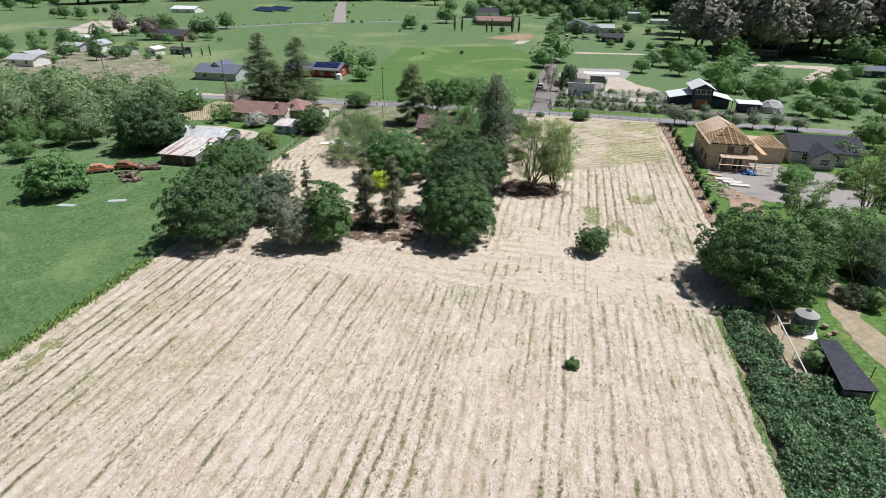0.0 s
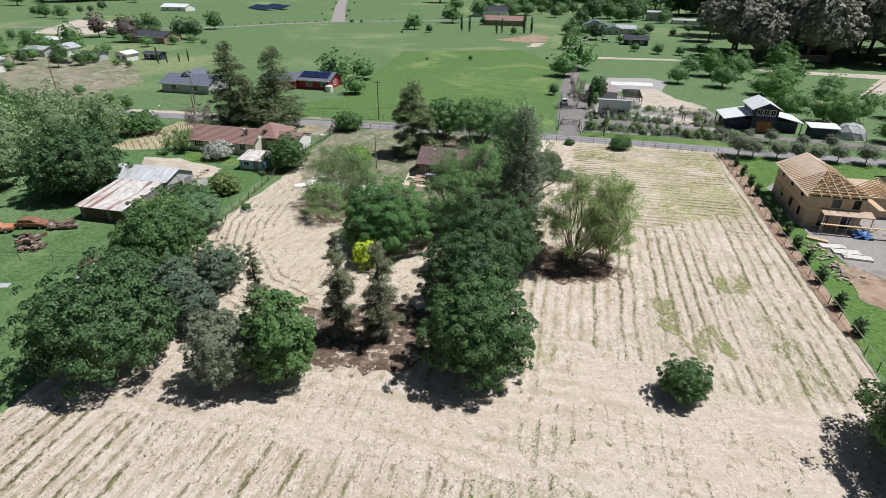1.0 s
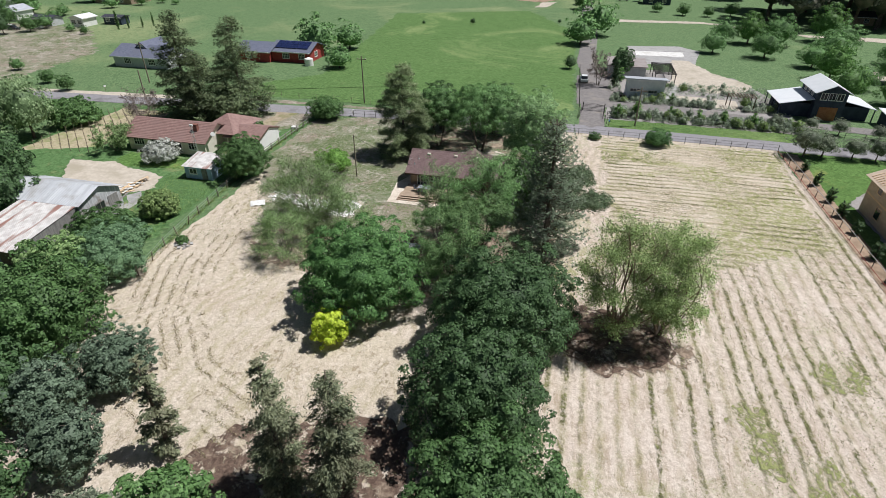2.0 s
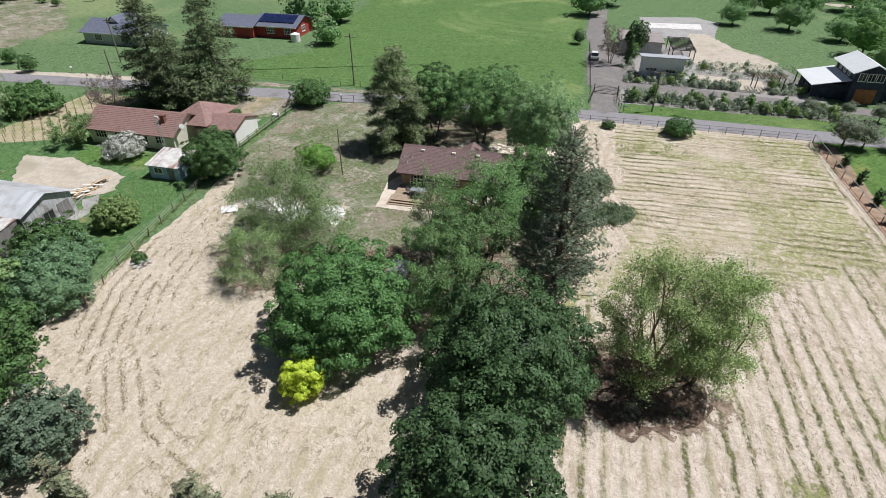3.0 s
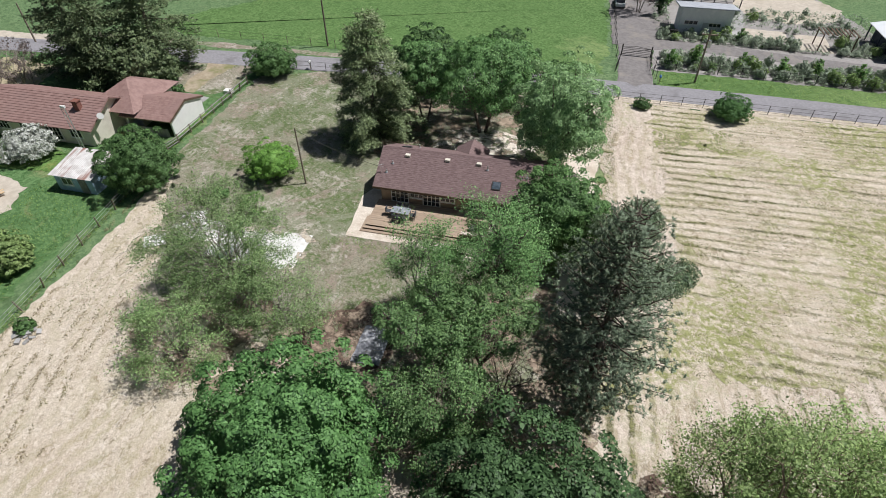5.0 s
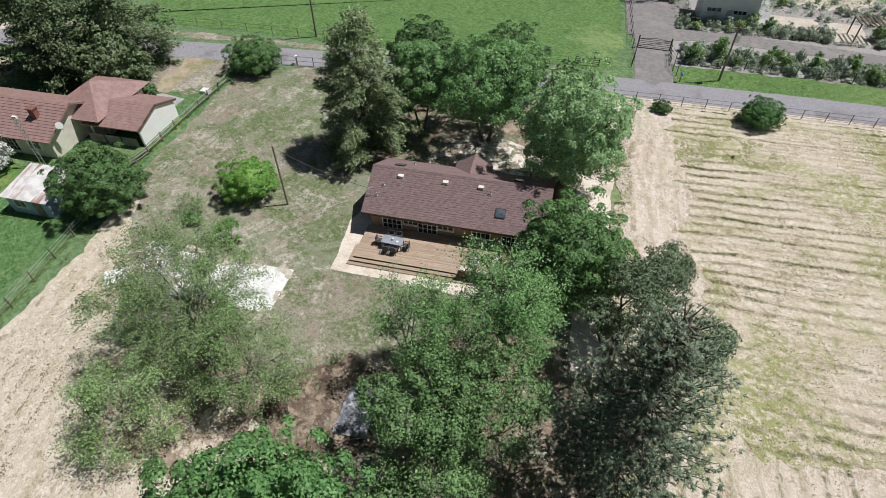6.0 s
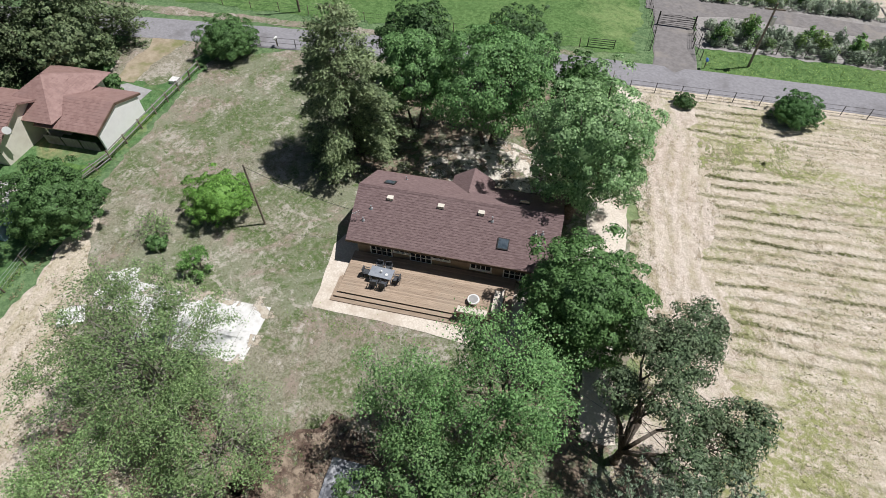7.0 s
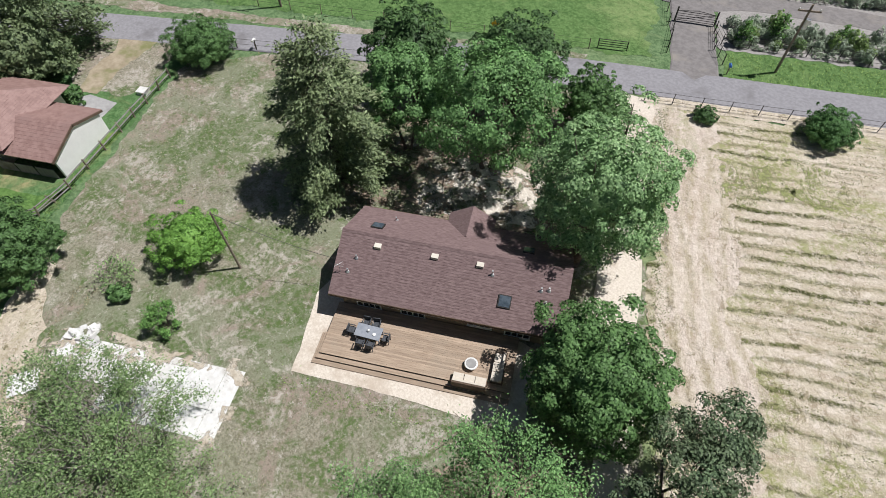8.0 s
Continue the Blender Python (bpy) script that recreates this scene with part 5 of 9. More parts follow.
clump_tree("oak_tree", -17.6, 100.6, ((-1.8, 1.6, 6.0, 1.5), (0.6, 2.4, 6.6, 1.5), (2.2, 0.6, 6.4, 1.4), (1.0, -1.6, 7.0, 1.6), (-1.6, -1.2, 6.8, 1.6)), 16000, 36, "loose oak with bare dark limbs in the shaded grove", M_LOOSE, M_BARK, 0.08, 0.2, 16, 0.8)
vase_tree("bare_tree", -19.6, 104.4, 6.4, 5.6, 500, 173, "dead grey tree with bare twisted twigs", M_BROWN, M_BARK_DEAD, 4, 8, 0.06)
vase_tree("bare_tree", -15.9, 99.8, 5.0, 5.4, 400, 174, "dead dark tree with bare spreading branches", M_BROWN, M_BARK, 4, 8, 0.06)
# round the house, to the road
conifer("cedar_tree", -35.3, 130.6, 14.8, 14.2, 0.3, 46000, 40, "broad olive-green cedar with feathery branch masses", M_CEDAR, power=0.56, droop=-0.13, spray=(0.15, 0.058), whorl=0.6, ragged=0.4, tuft=1.2)
broadleaf("oak_tree", -30.6, 135.6, 10.4, 7.4, 3.0, 15000, 41, "green oak over the forecourt", M_FARLIGHT, rough=0.45, deep=0.4, sprays=0.12, clumps=90, puff=(0.14, 0.24), core=0, limbs=22, stems=2)
broadleaf("oak_tree", -23.4, 134.8, 11.6, 11.4, 3.4, 27000, 42, "green oak over the forecourt", M_FARLIGHT, rough=0.45, deep=0.4, sprays=0.12, clumps=150, puff=(0.12, 0.2), core=0, limbs=26, stems=2)
broadleaf("oak_tree", -22.6, 143.8, 8.8, 9.6, 1.0, 15000, 43, "dark oak beside the road", M_OAK_M, rough=0.35, sprays=0.13)
broadleaf("oak_tree", -32.4, 143.8, 8.6, 8.8, 0.6, 11000, 44, "dark oak beside the road", M_OAK_M, rough=0.35)
broadleaf("maple_tree", -15.3, 126.4, 13.4, 10.0, 1.6, 38000, 45, "pale silvery-green tree with a dark trunk beside the drive", M_SILVER, rough=0.4, sprays=0.11, limbs=22, trunk_r=0.55, deep=0.4, clumps=180, puff=(0.12, 0.2), core_at=0.42, lean=(0.9, 1.2), full=2.8)
broadleaf("oak_tree", -15.4, 141.0, 6.6, 6.4, 0.8, 6500, 46, "green tree beside the road", M_OAK_G, rough=0.35)
broadleaf("round_bush", -55.0, 144.2, 4.2, 7.2, 0.0, 16000, 47, "dense round clipped bush at the fence end", M_OAK_G, rough=0.12, sprays=0.09, limbs=0, category="bush")
broadleaf("fruit_tree", -43.5, 120.9, 4.0, 5.4, 0.1, 14000, 48, "leafy bright green fruit tree by the pole", M_LIME, rough=0.5, sprays=0.08, limbs=8, clumps=90, puff=(0.12, 0.22))
airy_tree("shrub", -42.4, 114.6, 2.5, 2.8, 0.1, 3200, 49, "small spiky green shrub near the slab", M_BRIGHT, M_BARK, 4, 9, 6, 0.07, 0.1, category="bush", trunk_r=0.05)
vase_tree("shrub", -47.9, 117.2, 1.6, 3.8, 1000, 50, "half-dead sprawling grey shrub", M_SPARSE_G, M_BARK_PALE, 6, 5, 0.08, category="bush")
broadleaf("shrub", -46.9, 116.0, 1.3, 1.8, 0.0, 800, 51, "small green shrub in the dry yard", M_OAK_G, clumps=20, rough=0.4, sprays=0.11, limbs=0, puff=(0.2, 0.36), category="bush", core=2)
broadleaf("oak_tree", -55.6, 116.4, 6.6, 7.8, 0.0, 22000, 52, "dense dark-green tree at the fence", M_OAK_G, rough=0.25, sprays=0.095)
broadleaf("round_bush", 5.6, 145.0, 2.8, 4.8, 0.0, 10000, 53, "round green bush at the road fence", M_OAK_L, rough=0.3, sprays=0.08, limbs=0, category="bush")
broadleaf("shrub", -4.8, 145.4, 1.2, 2.4, 0.0, 1300, 54, "low green shrub at the road fence", M_OAK_M, clumps=30, rough=0.3, sprays=0.1, limbs=0, puff=(0.18, 0.3), category="bush", core=2)
broadleaf("round_bush", 7.2, 69.3, 4.0, 4.5, 0.0, 10000, 55, "small round bushy oak alone in the field", M_OAK_M, rough=0.35, sprays=0.085, limbs=5, category="bush")
broadleaf("shrub", 5.0, 44.0, 0.9, 1.5, 0.0, 700, 56, "low green weed clump in the mown field", M_OAK_G, clumps=20, rough=0.5, sprays=0.1, limbs=0, puff=(0.2, 0.36), category="bush", core=2)
# east side
broadleaf("oak_tree", 26.3, 64.4, 9.8, 14.6, 0.1, 32000, 60, "spreading dark oak at the field's east edge", M_OAK_G, rough=0.35, clumps=220)
airy_tree("oak_tree", 39.2, 68.4, 9.0, 9.6, 3.2, 16000, 162, "spreading oak with bare dark limbs over the low house", M_OAK_G, M_BARK, 2, 13, 8, 0.09, 0.3, rough=0.45, fork=0.25)
broadleaf("shrub", 37.4, 63.6, 1.9, 4.2, 0.0, 4200, 163, "grey-green spreading shrub beside the dirt path", M_OLIVE, clumps=50, rough=0.4, sprays=0.1, limbs=0, puff=(0.16, 0.3), category="bush", core=2)
vase_tree("elm_tree", 48.6, 90.0, 12.5, 9.5, 16000, 160, "tall airy yellow-green tree beside the building yard", M_SPARSE, M_BARK, 6, 9, 0.11, low=0.3)
vase_tree("elm_tree", 38.2, 86.4, 8.0, 7.0, 9000, 161, "airy light green young tree by the rubble", M_SPARSE_G, M_BARK, 5, 8, 0.1)
# west side: barn, neighbour
broadleaf("oak_tree", -82.6, 96.6, 10.6, 15.4, 0.1, 20000, 61, "great dark oak beside the barn", M_OAK, rough=0.3, sprays=0.2, clumps=200)
broadleaf("oak_tree", -88.0, 103.6, 9.6, 11.4, 0.1, 11000, 62, "dark oak behind the barn", M_OAK, rough=0.3, sprays=0.2)
broadleaf("maple_tree", -80.4, 69.6, 7.2, 10.0, 0.1, 16000, 63, "spreading blue-green tree in the pasture", M_FARLIGHT, rough=0.4, sprays=0.16, deep=0.3)
broadleaf("blossom_tree", -71.6, 118.4, 3.4, 5.8, 0.0, 6000, 64, "white-blossoming fruit tree on the lawn", M_BLOSSOM, rough=0.3, sprays=0.12, limbs=8, core_at=0.6)
vase_tree("elm_tree", -81.6, 120.4, 4.4, 6.8, 9000, 65, "airy olive-green young tree", M_SPARSE_G, M_BARK, 6, 7, 0.1)
broadleaf("shrub_tree", -59.8, 102.6, 3.6, 5.0, 0.0, 8000, 66, "leafy bush with pale flowers at the fence", M_SPARSE, rough=0.35, sprays=0.13, limbs=8)
broadleaf("shrub_tree", -98.6, 130.0, 4.6, 9.4, 0.0, 7500, 67, "broad green shrub by the vines", M_OAK_G, rough=0.3, sprays=0.18, limbs=6)
conifer("redwood_tree", -80.0, 138.2, 19.5, 16.0, 0.2, 24000, 68, "tall dark redwood behind the house", M_REDW_D, power=0.62, droop=-0.14, spray=(0.2, 0.08), whorl=0.65, ragged=0.4, tuft=1.5, group="redwoods behind the neighbour")
conifer("redwood_tree", -71.0, 141.8, 18.6, 16.6, 0.2, 24000, 69, "tall dark redwood behind the house", M_REDW_D, power=0.6, droop=-0.14, spray=(0.2, 0.08), whorl=0.65, ragged=0.4, tuft=1.5, group="redwoods behind the neighbour")
conifer("redwood_tree", -75.2, 136.0, 13.0, 11.4, 0.2, 12000, 70, "dark redwood in front of taller ones", M_REDW_D, power=0.5, droop=-0.14, spray=(0.2, 0.08), whorl=0.65, ragged=0.4, tuft=1.5, group="redwoods behind the neighbour")
broadleaf("oak_tree", -70.0, 137.4, 7.0, 8.4, 0.0, 8500, 71, "dark evergreen under the redwoods", M_REDW_D, rough=0.3, sprays=0.18)
vase_tree("bare_tree", -84.4, 131.0, 8.0, 7.4, 3500, 72, "leafless brown tree at the house end", M_BROWN, M_BARK_PALE, 5, 9, 0.1)
broadleaf("shrub", -64.0, 134.6, 1.8, 2.6, 0.0, 1400, 73, "green shrub at the house corner", M_OAK_G, clumps=30, rough=0.3, sprays=0.12, limbs=0, puff=(0.2, 0.34), category="bush", core=2)

# prototypes for the distance, then copies
def spread(proto, size, places, r, lift=1.0):
    """Copies of a far tree; places: x, y, width."""
    for i, (x, y, w) in enumerate(places):
        s = w / size
        m = pose(x, y, 0, 0, 0, r.uniform(0, 360)) @ Matrix.Diagonal((s, s, s * lift * r.uniform(0.85, 1.15), 1))
        if i == 0:
            proto.matrix_basis = m
        else:
            copy_thing(proto, m)


def far_tree(name, mat, seed, label, group, leaves=800, height=8.0, sprays=0.34, low=0.2, **more):
    return broadleaf(name, 0, 0, height, 9.0, low, leaves, seed, label, mat, sprays=sprays, clumps=60, puff=(0.16, 0.28), rough=0.4, limbs=6, group=group, core=2, deep=0.25, core_at=0.6, **more)


fr = np.random.default_rng(5)
spread(far_tree("far_tree", M_OAK_G, 101, "rounded green tree in the valley", "far trees"), 9.0,
       [(-242, 204, 8), (-363, 358, 12), (-344, 353, 11), (-242, 235, 9), (-201, 210, 7), (-184, 202, 7), (-275, 255, 5), (-246, 315, 10), (-211, 326, 12),
        (-214, 262, 7), (-190, 262, 6), (-222, 290, 8), (-262, 236, 6), (-258, 214, 8), (-250, 192, 7), (-226, 170, 9), (-164, 203, 3.4), (-420, 511, 14), (-481, 443, 20), (-468, 409, 14), (-149, 139, 9), (-127, 152, 4), (-118, 148, 4.4), (-236, 276, 7), (-227, 222, 10)], fr)
spread(far_tree("far_tree", M_OAK, 102, "dark round tree in the valley", "far trees"), 9.0,
       [(-387, 372, 6), (-370, 395, 8), (-372, 407, 7), (-238, 310, 12), (-247, 304, 7), (-379, 426, 12), (-483, 469, 16), (-88, 346, 7), (-102, 339, 2.7), (-64, 250, 2),
        (-47, 254, 3.1), (-17, 264, 2.1), (-41, 350, 6.2), (-66, 400, 8), (-100, 439, 10), (-11, 196, 5), (-137, 147, 5), (-165, 140, 6), (-232, 197, 5)], fr)
spread(far_tree("far_tree", M_FARLIGHT, 103, "light green tree in the valley", "far trees"), 9.0,
       [(-101, 361, 11), (-105, 359, 3.6), (-88, 407, 12), (-146, 613, 24), (-5, 244, 12), (-9, 228, 9), (-225, 240, 9), (-144, 160, 3), (-165, 149, 3), (-68, 182, 6), (-80.6, 196, 10), (-74, 204, 8)], fr)
spread(far_tree("roadside_tree", M_OAK_G, 104, "small roadside tree in a far row", "far roadside trees", 1300), 9.0,
       [(-231, 328, 3), (-226, 329, 3.6), (-215, 353, 3), (-207, 356, 3), (-202, 362, 3.8), (-198, 368, 3.5), (-190, 370, 3.5), (-186, 376, 3.2), (-181, 382, 3.6), (-175, 384, 3.6),
        (-175, 399, 5), (-151, 387, 9), (-145, 389, 7), (-138, 411, 3.3), (-132, 413, 4.2), (-187, 471, 8), (-207, 485, 6), (-236, 560, 7), (-220, 566, 7), (-237, 636, 12), (-196, 440, 6), (-172, 430, 6)], fr)
wood = [(-5, 420, 12), (-12, 360, 8), (2, 446, 13), (13, 476, 16), (-23, 527, 15), (-35, 561, 20), (27, 454, 13), (41, 549, 19), (59, 594, 20), (62, 522, 18), (-4, 572, 20), (23, 625, 24), (-18, 661, 24),
        (87, 648, 26), (80, 740, 34), (47, 735, 34), (7, 720, 34), (-39, 705, 34), (-71, 641, 28), (79, 528, 18), (3, 340, 8), (15, 331, 5), (27, 355, 5)]
spread(far_tree("woodland_tree", M_OAK, 105, "green tree of the far woodland", "far woodland"), 9.0, wood[::2] + [(a + 9, b + 14, c) for a, b, c in wood[5::2]], fr)
spread(far_tree("woodland_tree", M_OAK_G, 106, "green tree of the far woodland", "far woodland"), 9.0, wood[1::2] + [(a - 12, b + 18, c) for a, b, c in wood[4::2]] + [(a + 30, b + 40, c) for a, b, c in wood[8:]], fr)
spread(far_tree("orchard_tree", M_FARLIGHT, 107, "green oak in the grassland", "trees beyond the garden", 2100, sprays=0.2), 7.4,
       [(28, 225, 6), (34, 243, 8.3), (41, 222, 9), (49, 241, 10), (50, 213, 8), (57, 220, 10), (67, 242, 10), (54, 193, 7), (63, 201, 7.4), (73, 199, 6.2), (82, 196, 6),
        (84, 189, 7), (101, 206, 7.3), (103, 233, 6.2), (67, 160, 6), (87, 182, 6.5), (60, 232, 9), (72, 222, 8)], fr)
spread(far_tree("orchard_tree", M_BRIGHT, 108, "light green tree in the grassland", "trees beyond the garden", 2100, sprays=0.2), 7.4,
       [(41, 242, 8), (65, 251, 8.3), (56, 181, 6), (57, 174, 5.8), (63, 183, 6.8), (64, 165, 5), (76, 190, 6.2), (72, 167, 4.6), (75, 165, 4), (123, 265, 7), (84, 167, 4.5), (92, 218, 6), (47, 182, 6), (50, 200, 7)], fr)
spread(far_tree("eucalyptus_tree", M_EUC, 109, "tall dark eucalyptus of the grove, leaf tone lifted for haze", "eucalyptus grove", 1500, 14.0, 0.40, 1.6, full=2.1), 9.0,
       [(60, 350, 16), (58, 289, 13), (63, 274, 10), (79, 317, 14), (79, 295, 13), (82, 277, 11), (96, 322, 16), (90, 279, 10), (93, 284, 10), (115, 339, 17), (111, 305, 13), (113, 286, 14),
        (130, 310, 15), (134, 301, 14), (138, 293, 14), (85, 427, 20), (108, 434, 20), (136, 443, 22), (163, 451, 22), (195, 461, 24), (86, 530, 24), (72, 305, 12), (104, 360, 18), (128, 352, 18), (150, 340, 18),
        (76, 380, 18), (158, 320, 16), (172, 360, 18), (120, 400, 20), (66, 318, 14), (94, 300, 14), (100, 292, 12), (122, 322, 16), (146, 312, 14), (168, 330, 18), (110, 380, 20), (140, 390, 20), (180, 400, 22)], fr)
spread(far_tree("eucalyptus_tree", M_OAK_G, 110, "green broadleaf tree before the eucalyptus", "eucalyptus grove", 2400, sprays=0.3), 9.0,
       [(118, 274, 14), (134, 282, 14), (150, 290, 14), (146, 272, 10), (164, 284, 14), (141, 620, 40), (194, 422, 24), (224, 640, 46), (120, 520, 30), (160, 560, 34)], fr)
spread(far_tree("wood_edge_tree", M_PALE_TREE, 111, "pale flowering locust at the pasture's edge", "trees west of the pasture", 2600, sprays=0.17), 9.0,
       [(-131, 118, 11), (-116, 109, 10.5), (-103, 102, 10), (-115, 122, 9), (-131, 106, 9), (-117, 97, 9.5), (-104, 115, 9), (-108, 127, 8), (-122, 131, 9), (-122, 114, 10), (-110, 105, 9), (-126, 99, 10), (-100, 122, 8), (-137, 112, 10), (-97, 95, 7), (-150, 124, 10)], fr)
spread(far_tree("wood_edge_tree", M_OAK_G, 112, "green tree at the pasture's edge", "trees west of the pasture", 2600, sprays=0.17), 9.0,
       [(-160, 132, 9), (-142, 122, 10), (-146, 136, 9), (-146, 112, 10), (-116, 86, 10), (-126, 92, 11), (-159, 116, 11), (-102, 83, 6), (-140, 100, 12), (-154, 98, 12), (-136, 134, 8), (-95, 110, 7), (-109, 90, 8), (-128, 124, 9), (-140, 90, 11), (-112, 116, 8), (-104, 94, 7), (-120, 104, 9), (-132, 86, 10), (-150, 108, 10)], fr)
spread(far_tree("olive_tree", M_OLIVE, 113, "grey-green olive along the road", "olives along the road", 2600, 9.6, 0.18, 1.6), 7.4,
       [(28.6, 145.4, 4.4), (31.4, 145.8, 6.2), (36, 146, 5.6), (39.4, 146, 5.0), (43, 146.2, 5.2), (47, 146.4, 5.4), (52, 146.6, 6.0), (57, 146.4, 6.0), (34, 160, 3.6), (38, 158, 4.4), (49, 156, 4.2), (44, 157, 4.2), (28, 160, 3.6)], fr)
spread(far_tree("garden_tree", M_BRIGHT, 114, "leafy green tree of the eastern gardens", "trees of the eastern gardens", 3000, sprays=0.2), 9.0,
       [(42.5, 103, 6), (45.5, 108, 6.5), (68, 134, 14), (53, 107, 7), (60, 112, 8), (57, 122, 9), (66, 118, 12), (74, 126, 12)], fr)
spread(far_tree("garden_tree", M_LOOSE, 115, "leafy green tree of the eastern gardens", "trees of the eastern gardens", 3000, sprays=0.2), 9.0,
       [(45.6, 79, 8), (53, 89, 9), (52, 74, 8), (39.6, 71.5, 4), (58, 92, 10), (30.2, 52.4, 2.6), (28.6, 55.4, 2.4), (28.1, 49.6, 3.0), (46, 58, 7), (37.6, 76, 8), (42, 79, 9), (36.0, 72.6, 5), (49, 67, 9), (43.5, 59.4, 5), (38.6, 62.6, 3.4), (40.4, 53.0, 4)], fr)

spread(far_tree("farm_tree", M_FARLIGHT, 116, "leafy tree between the far farm buildings", "far farm trees"), 9.0,
       [(-222, 184, 8), (-210, 206, 7), (-199, 186, 6), (-194, 222, 7), (-228, 208, 9), (-214, 232, 8), (-184, 208, 6), (-180, 222, 5), (-232, 232, 10), (-200, 232, 6), (-172, 206, 4), (-240, 218, 9), (-196, 252, 7), (-186, 270, 5), (-178, 268, 4)], fr)
spread(far_tree("farm_tree", M_OAK, 117, "dark round tree by the ranch house", "far farm trees"), 9.0,
       [(-200, 281, 10), (-193, 282, 9), (-218, 276, 7), (-234, 290, 8), (-250, 300, 9), (-206, 198, 6), (-188, 196, 5)], fr)
spread(far_tree("farm_tree", M_BROWN, 118, "reddish-brown bare tree by the ranch house", "far farm trees"), 9.0, [(-216, 264, 11), (-244, 276, 9)], fr)

# slim cypresses
cy = conifer("cypress", 0, 0, 1.9, 1.25, 0.0, 900, 120, "small dark-green conical cypress in a boundary row", M_OAK, 0.6, 0.5, (0.11, 0.05), 0.16, group="boundary cypresses", tuft=0.3, category="bush")
spread(cy, 1.25, [(26.9, 139, 1.3), (26.9, 133.5, 1.3), (26.9, 128, 1.3), (26.8, 123.5, 1.4), (26.9, 119, 1.3), (26.7, 113, 1.4), (26.9, 108, 1.4), (26.8, 103.6, 1.4), (26.8, 99.4, 1.4), (26.6, 94.4, 1.5), (26.6, 88.5, 1.5), (26.6, 83.5, 1.5)], fr)
cy = conifer("tall_cypress", 0, 0, 10.0, 1.8, 0.1, 1300, 121, "slim dark Italian cypress in a far row", M_OAK_G, 0.35, 0.9, (0.3, 0.10), 0.4, group="far cypresses", tuft=0.35)
spread(cy, 1.8, [(-158.9, 212, 1.15), (-157.5, 215, 1.15), (-154.4, 218, 1.15), (-152.5, 221, 1.2), (-72, 359, 2.6), (-67, 357, 2.6), (-51, 354, 2.2), (-48, 355, 2.2), (-36, 359, 3.4), (-32, 360, 2.8)], fr)

hill = np.random.default_rng(33)
spread(far_tree("hill_tree", M_OAK, 140, "dark tree on the far slope", "far slope trees", 900), 9.0,
       [(float(hill.uniform(-330, -180)), float(hill.uniform(640, 760)), float(hill.uniform(14, 30))) for k in range(16)] + [(float(hill.uniform(-620, -420)), float(hill.uniform(480, 640)), float(hill.uniform(12, 22))) for k in range(14)], fr)
spread(far_tree("hedge_tree", M_OAK_G, 141, "small tree of a far hedge", "far hedges", 900), 9.0,
       [(float(-8 + hill.normal() * 3), float(y), float(hill.uniform(5, 9))) for y in range(300, 420, 14)] + [(float(x), float(300 - 0.12 * x + hill.normal() * 4), float(hill.uniform(4, 7))) for x in range(20, 60, 9)]
       + [(float(hill.uniform(-60, 60)), float(hill.uniform(430, 520)), float(hill.uniform(9, 15))) for k in range(18)] + [(float(hill.uniform(-110, -40)), float(hill.uniform(430, 620)), float(hill.uniform(9, 16))) for k in range(12)], fr)

# ---- buildings ----
def window(parent, side, a, z, w, h, at, cols=2, rows=1, frame_mat=None, sill=True):
    """A framed window or glazed door on a wall; side: the wall's outward way, at: the wall's plane."""
    s = 1 if side in "ne" else -1
    def b(a0, a1, z0, z1, d0, d1):
        lo, hi = sorted((at + s * d0, at + s * d1))
        return (a0, a1, lo, hi, z0, z1) if side in "ns" else (lo, hi, a0, a1, z0, z1)
    win = part("window", boxes(b(a - w / 2, a + w / 2, z, z + h, -0.05, 0.02)), M_GLASS, parent, "dark glass pane")
    f = 0.09
    bars = [b(a - w / 2 - f, a - w / 2, z - f, z + h + f, 0, 0.06), b(a + w / 2, a + w / 2 + f, z - f, z + h + f, 0, 0.06),
            b(a - w / 2, a + w / 2, z + h, z + h + f, 0, 0.06), b(a - w / 2, a + w / 2, z - f, z, 0, 0.06)]
    for i in range(1, cols):
        c = a - w / 2 + w * i / cols
        bars.append(b(c - 0.03, c + 0.03, z, z + h, 0.02, 0.05))
    for i in range(1, rows):
        c = z + h * i / rows
        bars.append(b(a - w / 2, a + w / 2, c - 0.02, c + 0.02, 0.02, 0.045))
    part("window_frame", boxes(*bars), frame_mat or M_FRAME, win)
    if sill:
        part("window_sill", boxes(b(a - w / 2 - 0.12, a + w / 2 + 0.12, z - f - 0.06, z - f, 0, 0.11)), frame_mat or M_FRAME, win)
    return win


